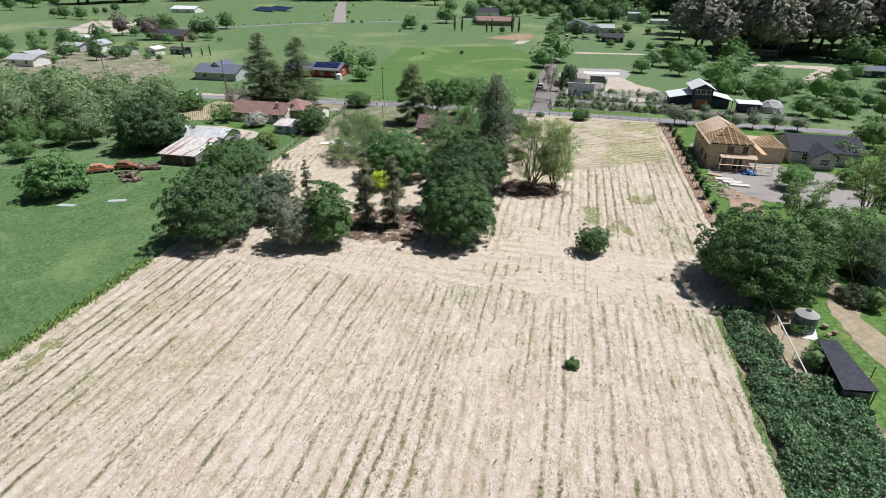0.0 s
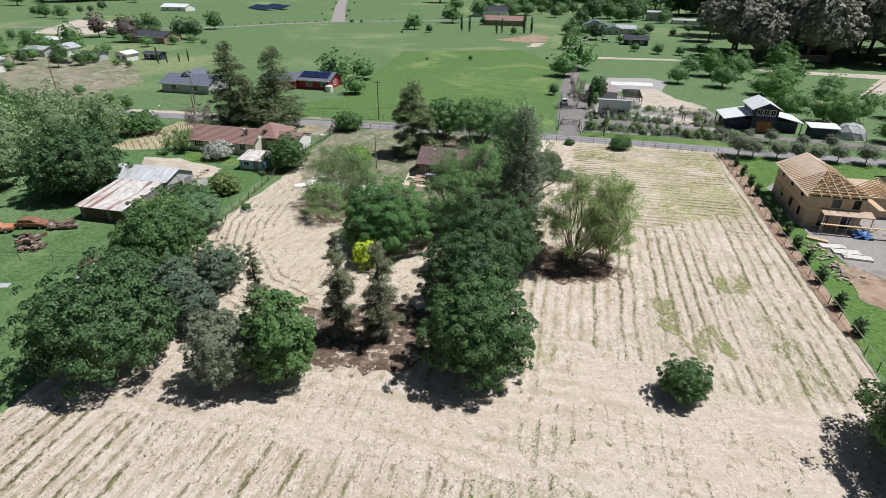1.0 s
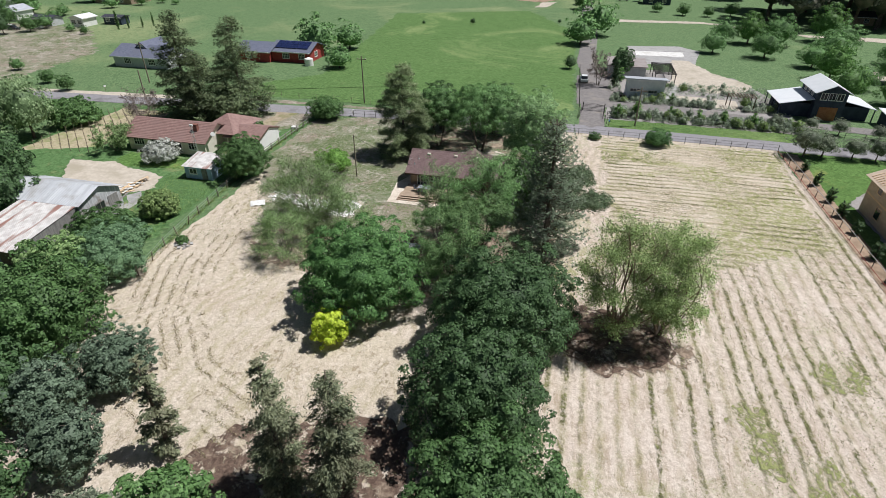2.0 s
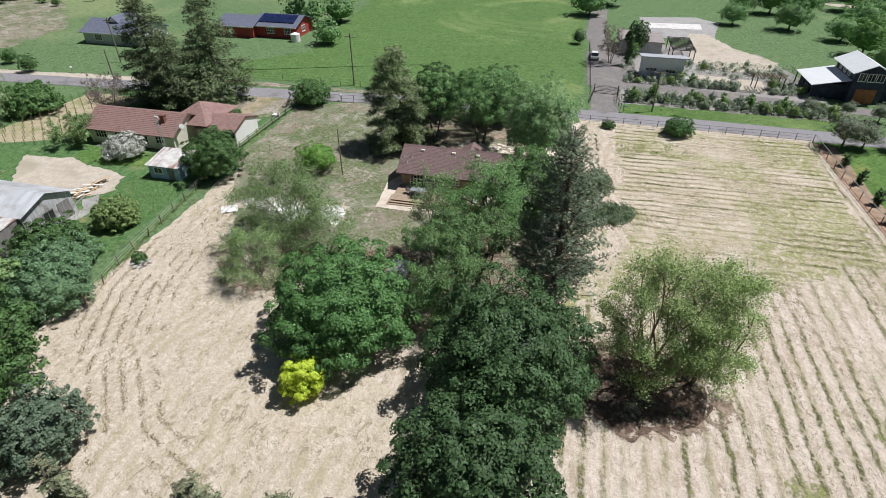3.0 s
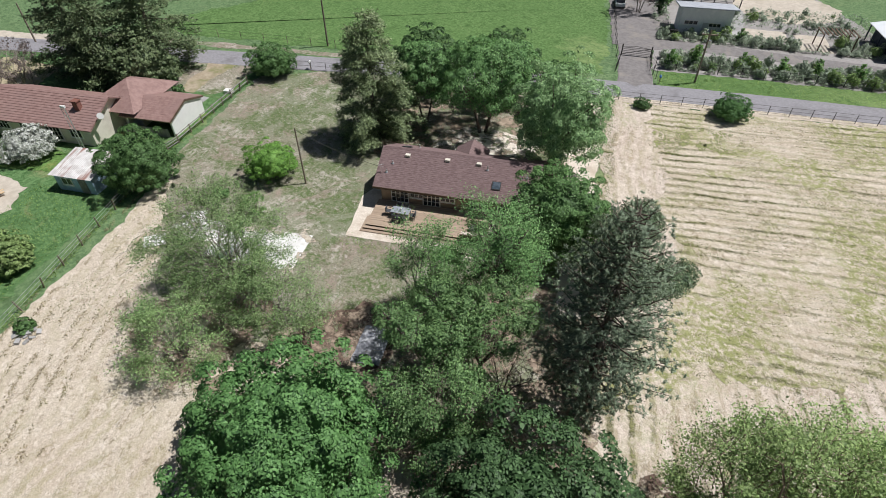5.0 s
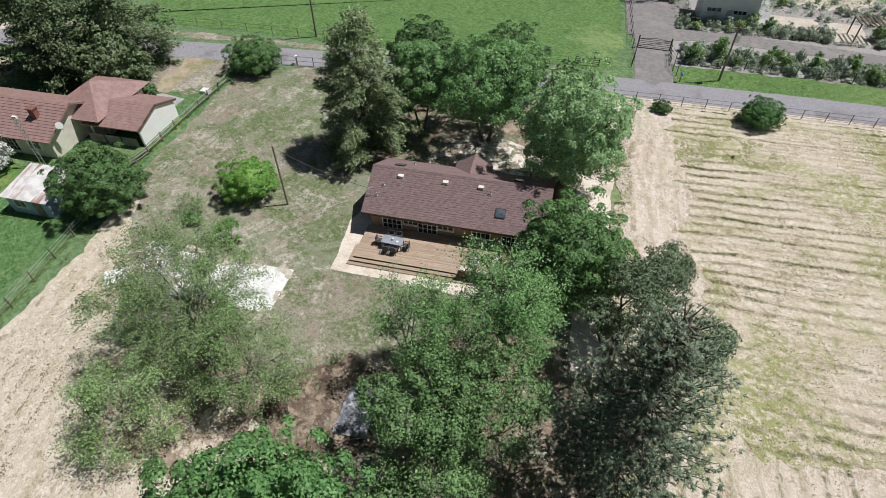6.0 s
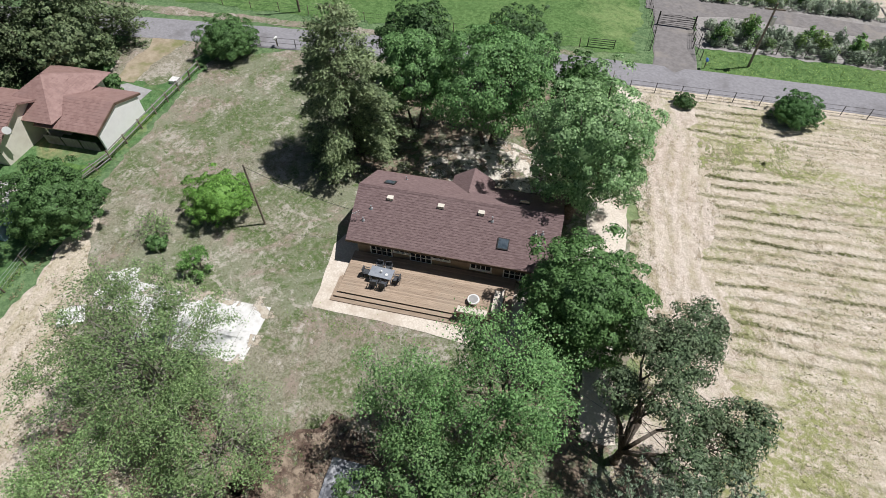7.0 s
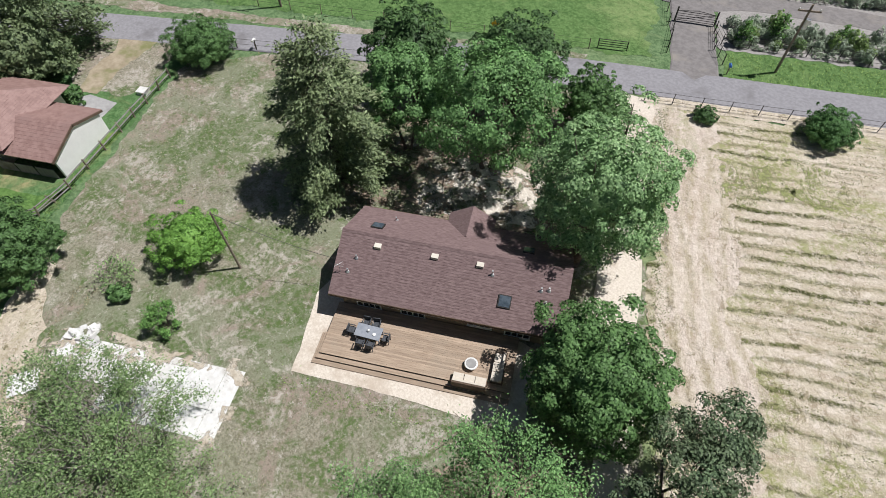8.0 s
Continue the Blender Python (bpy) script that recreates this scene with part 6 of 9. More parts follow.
def gable_house(name, x0, x1, y0, y1, wall_h, ridge_h, label, wall, roof, ridge="x", over=0.5, step=0.0, category="house", windows=(), fascia=None, turn=0.0, thick=0.14):
    """Walls with gables and a roof of two planes, its origin at the middle of its plan; windows: side, along, z, w, h."""
    cx, cy = (x0 + x1) / 2, (y0 + y1) / 2
    th = thing(name, cx, cy, 0, label, category, turn)
    ax, ay = (x1 - x0) / 2, (y1 - y0) / 2
    a, l = (ay, ax) if ridge == "x" else (ax, ay)
    rise = (ridge_h - wall_h) / a
    bm = bmesh.new()
    prism(bm, [(-a, -0.1), (a, -0.1), (a, wall_h), (0, ridge_h), (-a, wall_h)], -l, l, "x" if ridge == "x" else "y")
    part("wall", bm, wall, th)
    low = wall_h - over * rise + 0.14
    top = ridge_h + 0.14
    e, g = a + over, l + over
    def at(u, v, z):
        return (v, u, z) if ridge == "x" else (u, v, z)
    for s in (-1, 1):
        bm = bmesh.new()
        slab(bm, (at(s * e, -g, low), at(s * e, g, low), at(0, g, top), at(0, -g, top)), thick)
        rf = part("roof", bm, roof, th)
        if step:
            bm = courses(bmesh.new(), at(s * e, -g, low + 0.01), at(s * e, g, low + 0.01), at(0, -g, top + 0.01), at(0, g, top + 0.01), step, 0.035 if step > 0.3 else 0.016)
            part("shingle_layer", bm, roof, rf)
    if fascia:
        for s in (-1, 1):
            u0, u1 = sorted((s * e, s * (e + 0.05)))
            bm = boxes((-g, g, u0, u1, low - 0.2, low + 0.02) if ridge == "x" else (u0, u1, -g, g, low - 0.2, low + 0.02))
            part("gutter", bm, fascia, th)
    for side, along, z, w, h in windows:
        wall_at = {"n": ay, "s": -ay, "e": ax, "w": -ax}[side]
        window(th, side, along - (cx if side in "ns" else cy), z, w, h, wall_at, max(1, round(w / 0.42)), max(1, round(h / 0.5)))
    return th


# the house with the deck
house = gable_house("house", -30.8, -16.2, 119.0, 125.8, 2.55, 4.35, "single-storey house with a brown shingle roof and tan siding", M_WALL_TAN, M_SHINGLE, "x", 0.62, 0.2, "house",
                    [("s", -29.3, 0.5, 0.8, 1.95), ("s", -28.45, 0.5, 0.75, 1.95), ("s", -27.2, 1.25, 1.2, 0.75), ("s", -25.7, 0.5, 1.6, 1.95), ("s", -24.1, 1.25, 1.3, 0.75), ("s", -21.0, 0.9, 1.5, 1.2), ("s", -18.4, 0.5, 1.6, 1.95),
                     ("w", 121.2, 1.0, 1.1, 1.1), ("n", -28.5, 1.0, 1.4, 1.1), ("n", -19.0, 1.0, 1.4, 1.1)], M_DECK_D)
HX, HY = -23.5, 122.4
def roof_z(y):
    return 4.49 - abs(y - HY) * (1.8 / 3.4)
bm = bmesh.new()
prism(bm, [(-1.4, 2.3), (1.4, 2.3), (0, 3.3)], 2.4, 4.5, "y")
part("porch_gable", bm, M_WALL_TAN, house).location = (0.4, 0, 0)
bm = bmesh.new()
for s in (-1, 1):
    slab(bm, ((0.4 + s * 1.75, 1.9, 2.42), (0.4 + s * 1.75, 4.8, 2.42), (0.4, 4.8, 3.58), (0.4, 1.9, 3.58)), 0.12)
part("porch_roof", bm, M_SHINGLE, house)
part("ridge_cap", prism(bmesh.new(), [(-0.16, 4.44), (0, 4.55), (0.16, 4.44), (0.0, 4.40)], -7.92, 7.92, "x"), M_SHINGLE, house)
for x, y in ((-28.7, 121.7), (-24.7, 121.7), (-21.6, 121.7)):
    bm = boxes((-0.24, 0.24, -0.18, 0.18, -0.06, 0.16))
    v = part("roof_vent", bm, M_WALL_CREAM, house, "pale sheet-metal roof vent")
    v.location = (x - HX, y - HY, roof_z(y))
for x, y, w in ((-19.6, 119.9, 0.36), (-29.3, 123.6, 0.36), (-18.6, 123.9, 0.34)):
    sk = part("skylight", boxes((-w - 0.07, w + 0.07, -w - 0.07, w + 0.07, -0.1, 0.11)), M_STEEL_D, house, "dark skylight frame")
    sk.location = (x - HX, y - HY, roof_z(y))
    sk.rotation_euler = (math.atan(1.8 / 3.4) * (1 if y < HY else -1), 0, 0)
    part("skylight_glass", boxes((-w, w, -w, w, 0.09, 0.125)), surf("skylight_glass", (0.05, 0.07, 0.09), (0.12, 0.15, 0.18), 2.0, None, 0.5, 0.08, 0.6), sk, "grey-blue skylight glass")
for x, y, h in ((-30.0, 120.8, 0.3), (-20.7, 121.3, 0.45), (-17.4, 120.9, 0.35), (-16.9, 121.0, 0.3), (-17.0, 120.2, 0.3), (-28.4, 125.0, 0.35), (-30.4, 119.9, 0.3)):
    bm = bmesh.new()
    tube(bm, (0, 0, -0.1), (0, 0, h), 0.06, None, 8)
    tube(bm, (0, 0, -0.02), (0, 0, 0.08), 0.16, 0.09, 8)
    part("vent_pipe", bm, M_STEEL, house).location = (x - HX, y - HY, roof_z(y))
bm = tubes(((0, 0, -0.1), (0, 0, 0.9), 0.02), ((-0.3, 0, 0.8), (0.35, 0.1, 0.85), 0.012), ((-0.25, 0.1, 0.65), (0.3, 0, 0.65), 0.012), ((-0.2, -0.25, 0.88), (0.2, 0.25, 0.88), 0.012), n=5)
part("antenna", bm, M_STEEL, house, "small roof antenna").location = (-30.9 - HX, 119.8 - HY, roof_z(119.8))

# deck with steps
deck = thing("deck", -25.0, 116.7, 0, "redwood deck with two steps along its front", "deck")
DX0, DX1, DY0, DY1 = -31.1, -18.2, 114.9, 118.95
# skirt and risers: shade below the boards is put into their tone
part("deck_frame", boxes((DX0 + 25 + 0.05, DX1 + 25 - 0.05, DY0 - 116.7 + 0.05, DY1 - 116.7, 0.05, 0.44)), M_DECK_D, deck, "deck skirt in a dark brown that holds its shade")
n_b = 28
w_b = (DY1 - DY0) / n_b
bm = boxes((DX0 + 25, DX1 + 25, 0.002, w_b - 0.003, 0.445, 0.48))
first = part("board", bm, M_DECK, deck)
first.location = (0, DY0 - 116.7, 0)
for i in range(1, n_b):
    o = new("board", first.data)
    o.parent = deck
    o.location = (0, DY0 - 116.7 + i * w_b, 0.0015 * (i % 3))
for k, z in ((1, 0.32), (2, 0.17)):
    e = 0.34 * k
    part("step", boxes((DX0 + 25 - e * 0.6, DX1 + 25, DY0 - 116.7 - e, DY0 - 116.7 - e + 0.355, z - 0.05, z)), M_DECK, deck)
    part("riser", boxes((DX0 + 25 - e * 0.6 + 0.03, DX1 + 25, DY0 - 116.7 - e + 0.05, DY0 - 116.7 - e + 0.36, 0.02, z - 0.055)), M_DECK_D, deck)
    part("step", boxes((DX0 + 25 - e * 0.6, DX0 + 25 - e * 0.6 + 0.21, DY0 - 116.7 - e + 0.36, DY0 - 116.7 + 1.6, z - 0.05, z)), M_DECK, deck)

# dining set on the deck
M_TABLE = surf("grey_outdoor_table", (0.26, 0.28, 0.32), (0.34, 0.36, 0.40), 3.0, None, 0.5, 0.5, 0.4)
M_CHAIR = surf("dark_grey_wicker", (0.05, 0.055, 0.065), (0.10, 0.105, 0.115), 12.0, None, 0.5, 0.7, 0.3)
tbl = thing("dining_table", -28.15, 116.75, 0.482, "grey outdoor dining table with a centrepiece", "table", -3)
bm = boxes((-0.9, 0.9, -0.48, 0.48, 0.69, 0.74))
bmesh.ops.bevel(bm, geom=bm.edges[:], offset=0.012, segments=1, affect='EDGES')
part("tabletop", bm, M_TABLE, tbl)
for sx in (-1, 1):
    for sy in (-1, 1):
        part("leg", boxes((sx * 0.82 - 0.035, sx * 0.82 + 0.035, sy * 0.4 - 0.035, sy * 0.4 + 0.035, 0, 0.69)), M_TABLE, tbl)
vase = thing("vase", -28.15, 116.78, 1.224, "small white vase on the table", "vase")
bm = bmesh.new()
tube(bm, (0, 0, 0), (0, 0, 0.1), 0.07, 0.11, 10)
tube(bm, (0, 0, 0.1), (0, 0, 0.2), 0.11, 0.06, 10)
part("body", bm, M_WALL_WHITE, vase, smooth=True)
plate = thing("bowl", -27.7, 116.6, 1.224, "small white bowl on the table", "bowl")
bm = bmesh.new()
tube(bm, (0, 0, 0), (0, 0, 0.06), 0.06, 0.12, 10)
part("body", bm, M_WALL_WHITE, plate)


def dining_chair(x, y, turn):
    c = thing("dining_chair", x, y, 0.482, "dark grey wicker dining chair at the deck table", "chair", turn, "chairs round the table")
    part("seat", boxes((-0.24, 0.24, -0.24, 0.24, 0.40, 0.46)), M_CHAIR, c)
    part("backrest", boxes((-0.24, 0.24, 0.2, 0.25, 0.46, 0.88)), M_CHAIR, c)
    for sx in (-1, 1):
        part("armrest", boxes((sx * 0.26 - 0.03, sx * 0.26 + 0.03, -0.22, 0.24, 0.62, 0.66)), M_CHAIR, c)
        for sy in (-1, 1):
            part("leg", boxes((sx * 0.21 - 0.02, sx * 0.21 + 0.02, sy * 0.21 - 0.02, sy * 0.21 + 0.02, 0, 0.40)), M_CHAIR, c)
    return c


chair = dining_chair(-28.55, 117.55, 0)
for x, y, t in ((-27.85, 117.55, 6), (-28.5, 115.95, 180), (-27.8, 115.93, 174), (-29.4, 116.8, 88), (-26.92, 116.65, -92)):
    copy_thing(chair, pose(x, y, 0.482, 0, 0, t))

# fire bowl and sofas on the deck
bowl = thing("fire_bowl", -21.0, 116.2, 0.482, "round white concrete fire bowl on the deck", "fire pit")
bm = bmesh.new()
tube(bm, (0, 0, 0), (0, 0, 0.32), 0.32, 0.46, 20)
tube(bm, (0, 0, 0.32), (0, 0, 0.38), 0.46, 0.44, 20)
part("bowl", bm, M_WALL_WHITE, bowl, smooth=False)
bm = bmesh.new()
tube(bm, (0, 0, 0.38), (0, 0, 0.395), 0.34, 0.33, 18)
part("stones", bm, M_CONC_D, bowl, "grey lava stones")
M_CUSHION = surf("beige_cushion", (0.62, 0.55, 0.46), (0.72, 0.65, 0.56), 4.0)


def sofa(x, y, turn, length):
    s = thing("outdoor_sofa", x, y, 0.482, "low brown-framed outdoor sofa with beige cushions", "sofa", turn, "sofas on the deck")
    h = length / 2
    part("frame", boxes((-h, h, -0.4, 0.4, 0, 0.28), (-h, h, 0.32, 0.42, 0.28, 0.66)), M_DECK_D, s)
    k = max(2, round(length / 0.75))
    for i in range(k):
        a = -h + length * i / k
        part("cushion", boxes((a + 0.02, a + length / k - 0.02, -0.38, 0.3, 0.285, 0.42)), M_CUSHION, s)
    part("back_cushion", boxes((-h + 0.03, h - 0.03, 0.18, 0.315, 0.425, 0.70)), M_CUSHION, s)
    return s


sofa(-20.9, 115.0, 180, 2.2)
sofa(-19.2, 116.3, -90, 2.0)

# the leaning wooden pole with its wire
pole = thing("wooden_pole", -39.6, 120.3, 0, "slim brown wooden pole with a wire to the house", "pole")
bm = bmesh.new()
tube(bm, (0, 0, -0.3), (0, 0, 6.6), 0.1, 0.07, 8)
part("shaft", bm, M_POST, pole)
bm = bmesh.new()
pts = [Vector((0, 0, 6.4)).lerp(Vector((8.6, 0.4, 3.1)), i / 10) - Vector((0, 0, 1.6 * (i / 10) * (1 - i / 10))) for i in range(11)]
for a, b in zip(pts, pts[1:]):
    tube(bm, a, b, 0.018, None, 4)
part("wire", bm, M_STEEL_D, pole)

# the neighbour's house: long wing, hipped middle, garage wing
nb = gable_house("neighbour_house", -80.2, -66.0, 121.8, 129.2, 2.5, 4.3, "long cream house with a terracotta tile roof", M_WALL_CREAM, M_TILE, "x", 0.6, 0.34, "house",
                 [("s", -78.2, 1.0, 1.8, 1.2), ("s", -74.8, 1.0, 1.8, 1.2), ("s", -71.2, 0.4, 1.8, 2.0), ("s", -68.2, 1.0, 1.4, 1.2)])
NX, NY = -73.1, 125.5
part("wall", boxes((4.2, 9.6, 1.5, 8.0, -0.1, 2.6)), M_WALL_CREAM, nb)
bm = bmesh.new()
hx0, hx1, hy0, hy1, hz, pz = 3.4, 10.4, -0.2, 8.8, 2.65, 4.75
pk = Vector(((hx0 + hx1) / 2, (hy0 + hy1) / 2, pz))
bm.free()
cs = [Vector(c) for c in ((hx0, hy0, hz), (hx1, hy0, hz), (hx1, hy1, hz), (hx0, hy1, hz))]
bm = bmesh.new()
vv = [bm.verts.new(c - Vector((0, 0, 0.03))) for c in cs]
top = bm.verts.new(pk - Vector((0, 0, 0.05)))
bm.faces.new(vv[::-1])
for i in range(4):
    bm.faces.new((vv[i], vv[(i + 1) % 4], top))
hip = part("hip_roof", bm, M_TILE, nb)
for i in range(4):
    a, b = cs[i], cs[(i + 1) % 4]
    part("tile_layer", courses(bmesh.new(), a, b, pk + (a - pk) * 0.03, pk + (b - pk) * 0.03, 0.34), M_TILE, hip)
part("chimney", boxes((4.5, 5.15, -2.1, -1.5, 2.6, 4.5), (4.42, 5.23, -2.18, -1.42, 4.5, 4.62)), surf("brick_chimney", (0.20, 0.09, 0.07), (0.28, 0.13, 0.10), 6.0), nb, "dark red brick chimney")
gr_s = part("garage_roof", slab(bmesh.new(), ((8.1, -0.2, 2.2), (14.82, -0.2, 2.2), (14.82, 3.4, 3.3), (8.1, 3.4, 3.3)), 0.14), M_TILE, nb)
part("tile_layer", courses(bmesh.new(), (8.1, -0.2, 2.21), (14.82, -0.2, 2.21), (8.1, 3.4, 3.31), (14.82, 3.4, 3.31), 0.34), M_TILE, gr_s)
gr_n = part("garage_roof", slab(bmesh.new(), ((8.1, 6.8, 2.2), (14.82, 6.8, 2.2), (14.82, 3.4, 3.3), (8.1, 3.4, 3.3)), 0.14), M_TILE, nb)
part("tile_layer", courses(bmesh.new(), (8.1, 6.8, 2.21), (14.82, 6.8, 2.21), (8.1, 3.4, 3.31), (14.82, 3.4, 3.31), 0.34), M_TILE, gr_n)
bm = boxes((9.0, 14.48, 3.0, 6.0, -0.1, 2.15), (8.6, 8.8, 0.3, 3.0, -0.1, 2.1))
part("garage_wall", bm, M_WALL_CREAM, nb)
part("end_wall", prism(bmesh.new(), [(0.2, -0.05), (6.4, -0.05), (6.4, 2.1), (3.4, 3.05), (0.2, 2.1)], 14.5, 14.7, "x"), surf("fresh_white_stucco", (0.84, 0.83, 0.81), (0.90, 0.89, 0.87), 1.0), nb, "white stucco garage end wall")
for y0, y1, z0, z1 in ((-0.2, 3.4, 2.2, 3.3), (6.8, 3.4, 2.2, 3.3)):
    bm = slab(bmesh.new(), ((14.72, y0, z0 - 0.03), (14.87, y0, z0 - 0.03), (14.87, y1, z1 - 0.03), (14.72, y1, z1 - 0.03)), 0.2)
    part("barge_board", bm, M_DECK_D, nb, "dark brown barge board")
for sx in (9.2, 11.2, 13.2):
    part("trellis_panel", boxes((sx - 0.9, sx + 0.9, -0.06, 0.0, 0.05, 1.1)), M_WOOD_OLD, nb)
dish = part("satellite_dish", tube(bmesh.new(), (0, 0, 0), (0.15, -0.12, 0.06), 0.32, 0.36, 14), M_WALL_WHITE, nb, "white satellite dish")
dish.location = (8.2, -2.6, 3.5)
part("dish_arm", tubes(((0, 0, 0), (0, 0.2, -0.6), 0.03)), M_STEEL, dish)
# lattice mast
mast = thing("lattice_mast", -66.5, 120.4, 0, "tall grey steel lattice mast at the house wall", "mast")
bars = []
for i in range(8):
    z0, z1 = i * 0.7, (i + 1) * 0.7
    for k in range(3):
        a0, a1 = 2 * math.pi * k / 3, 2 * math.pi * (k + 1) / 3
        p, q = (math.cos(a0) * 0.2, math.sin(a0) * 0.2), (math.cos(a1) * 0.2, math.sin(a1) * 0.2)
        bars += [((*p, z0), (*p, z1), 0.025), ((*p, z0), (*q, z1), 0.014)]
part("lattice", tubes(*bars, n=4), M_STEEL, mast)
part("mast_head", boxes((-0.22, 0.3, -0.12, 0.12, 5.55, 5.8)), M_WALL_WHITE, mast)

# neighbour's shed
def corrugated(bm, a, b, c, d, waves, depth=0.035):
    """A sheet from the eave a-b to the top d-c, ribbed down the slope."""
    a, b, c, d = [Vector(p) for p in (a, b, c, d)]
    n = (b - a).cross(d - a).normalized()
    if n.z < 0:
        n = -n
    lo, hi = [], []
    for i in range(waves * 2 + 1):
        f = i / (waves * 2)
        o = n * (depth if i % 2 else 0)
        lo.append(bm.verts.new(a.lerp(b, f) + o))
        hi.append(bm.verts.new(d.lerp(c, f) + o))
    for i in range(waves * 2):
        bm.faces.new((lo[i], lo[i + 1], hi[i + 1], hi[i]))
    return bm


sh = thing("garden_shed", -61.8, 115.6, 0, "small pale-blue shed with a rusty striped iron roof", "shed")
M_BLUE_BOARD = surf("pale_blue_boards", (0.33, 0.47, 0.64), (0.44, 0.58, 0.75), 2.0, (0.30, 0.40, 0.52), 0.6, 0.8, 0.2)
part("wall", prism(bmesh.new(), [(-1.9, -0.05), (1.9, -0.05), (1.9, 2.5), (-1.9, 1.9)], -2.2, 2.2, "x"), M_BLUE_BOARD, sh)
part("roof", corrugated(bmesh.new(), (-2.5, -2.2, 1.98), (2.5, -2.2, 1.98), (2.5, 2.2, 2.62), (-2.5, 2.2, 2.62), 22), M_RUST, sh)
window(sh, "s", -0.8, 0.9, 1.1, 0.7, -1.9)
part("door", boxes((0.6, 1.5, -1.95, -1.9, 0.02, 1.8)), M_WOOD_OLD, sh)

# the barn: gabled back, low rusty front
barn = thing("barn", -70.5, 97.0, 0, "whitewashed weathered board barn with a rusty iron roof", "barn")
part("wall", prism(bmesh.new(), [(0.5, -0.05), (7.2, -0.05), (7.2, 2.7), (3.9, 4.1), (0.5, 3.1)], -8.2, 3.6, "x"), M_WALL_WORN, barn)
part("front_wall", prism(bmesh.new(), [(-8.6, -0.05), (0.48, -0.05), (0.48, 2.95), (-8.6, 2.0)], -4.4, 3.4, "x"), M_WOOD_OLD, barn)
bm = bmesh.new()
corrugated(bm, (-8.6, 0.2, 3.1), (4.0, 0.2, 3.1), (4.0, 3.9, 4.25), (-8.6, 3.9, 4.25), 60)
corrugated(bm, (-8.6, 7.7, 2.65), (4.0, 7.7, 2.65), (4.0, 3.9, 4.25), (-8.6, 3.9, 4.25), 60)
part("roof", bm, M_ZINC, barn, "grey corrugated iron roof")
for i in range(4):
    x0 = -4.8 + i * 2.06
    bm = corrugated(bmesh.new(), (x0, -9.1, 2.08 + 0.01 * (i % 2)), (x0 + 2.1, -9.1, 2.08 + 0.01 * (i % 2)), (x0 + 2.1, 0.3, 3.08), (x0, 0.3, 3.08), 9)
    part("roof_sheet", bm, M_RUST, barn, "rusty corrugated iron sheet")
window(barn, "e", 3.6, 1.0, 1.3, 1.0, 3.6, 2, 1, M_WOOD_OLD)
part("door", boxes((3.6, 3.66, 4.9, 6.6, 0.02, 2.2)), M_WOOD_OLD, barn)
# flat dark panels; their colour stands for the shade inside the bays
part("door", boxes((-3.6, 0.2, -8.66, -8.6, 0.05, 1.8), (1.0, 3.2, -8.66, -8.6, 0.05, 1.8)), M_DECK_D, barn, "dark panels painted as open, shaded front bays")
jr_w = np.random.default_rng(77)
for y in (107.2, 108.6, 110.0):
    wp = thing("board_pile", -69.6 + 0.05 * (y - 107), y, 0.07, "loose pile of weathered boards behind the barn", "boards", group="board piles")
    for k in range(9):
        l, w = jr_w.uniform(0.7, 1.5), jr_w.uniform(0.08, 0.16)
        part("board", boxes((-l, l, -w, w, 0, 0.06)), (M_WOOD_OLD, M_FRAME, M_LUMBER)[k % 3], wp).matrix_basis = pose(jr_w.normal() * 0.35, jr_w.normal() * 0.4, 0.07 * k * 0.8, jr_w.normal() * 4, jr_w.normal() * 4, jr_w.uniform(20, 120))

# framed house being built
fh = thing("framed_house", 35.0, 119.0, 0, "two-storey plywood-sheathed house under construction", "house")
FX0, FX1, FY0, FY1, FH = -5.0, 2.4, -7.0, 7.6, 5.1
part("wall", boxes((FX0, FX1, FY0, FY1, -0.05, FH - 0.3)), M_PLY, fh, "plywood-sheathed walls")
# floor coloured dark so the open attic looks shaded between the trusses
part("attic_floor", boxes((FX0 + 0.1, FX1 - 0.1, FY0 + 0.1, FY1 - 0.1, FH - 0.29, FH - 0.1)), M_DECK_D, fh, "attic floor in a dark tone for the shaded interior")
part("band", boxes((FX0 - 0.03, FX1 + 0.03, FY0 - 0.03, FY1 + 0.03, 2.7, 2.95)), M_LUMBER, fh)
slope = 2.3 / 3.8
FM, HIP = (FX0 + FX1) / 2, FY0 + 6.4
bm = slab(bmesh.new(), ((FX0 - 0.6, FY0 - 0.5, FH - 0.25), (FX0 - 0.6, FY1 + 0.6, FH - 0.25), (FM, FY1 + 0.6, FH + 1.95), (FM, HIP, FH + 1.95)), 0.06)
part("roof_sheathing", bm, M_PLY_ROOF, fh, "bare plywood roof deck")
bm = slab(bmesh.new(), ((FX1 + 0.6, FY1 - 3.2, FH - 0.25), (FX1 + 0.6, FY1 + 0.6, FH - 0.25), (FM, FY1 + 0.6, FH + 1.95), (FM, FY1 - 3.2, FH + 1.95)), 0.06)
part("roof_sheathing", bm, M_PLY_ROOF, fh, "bare plywood roof deck")


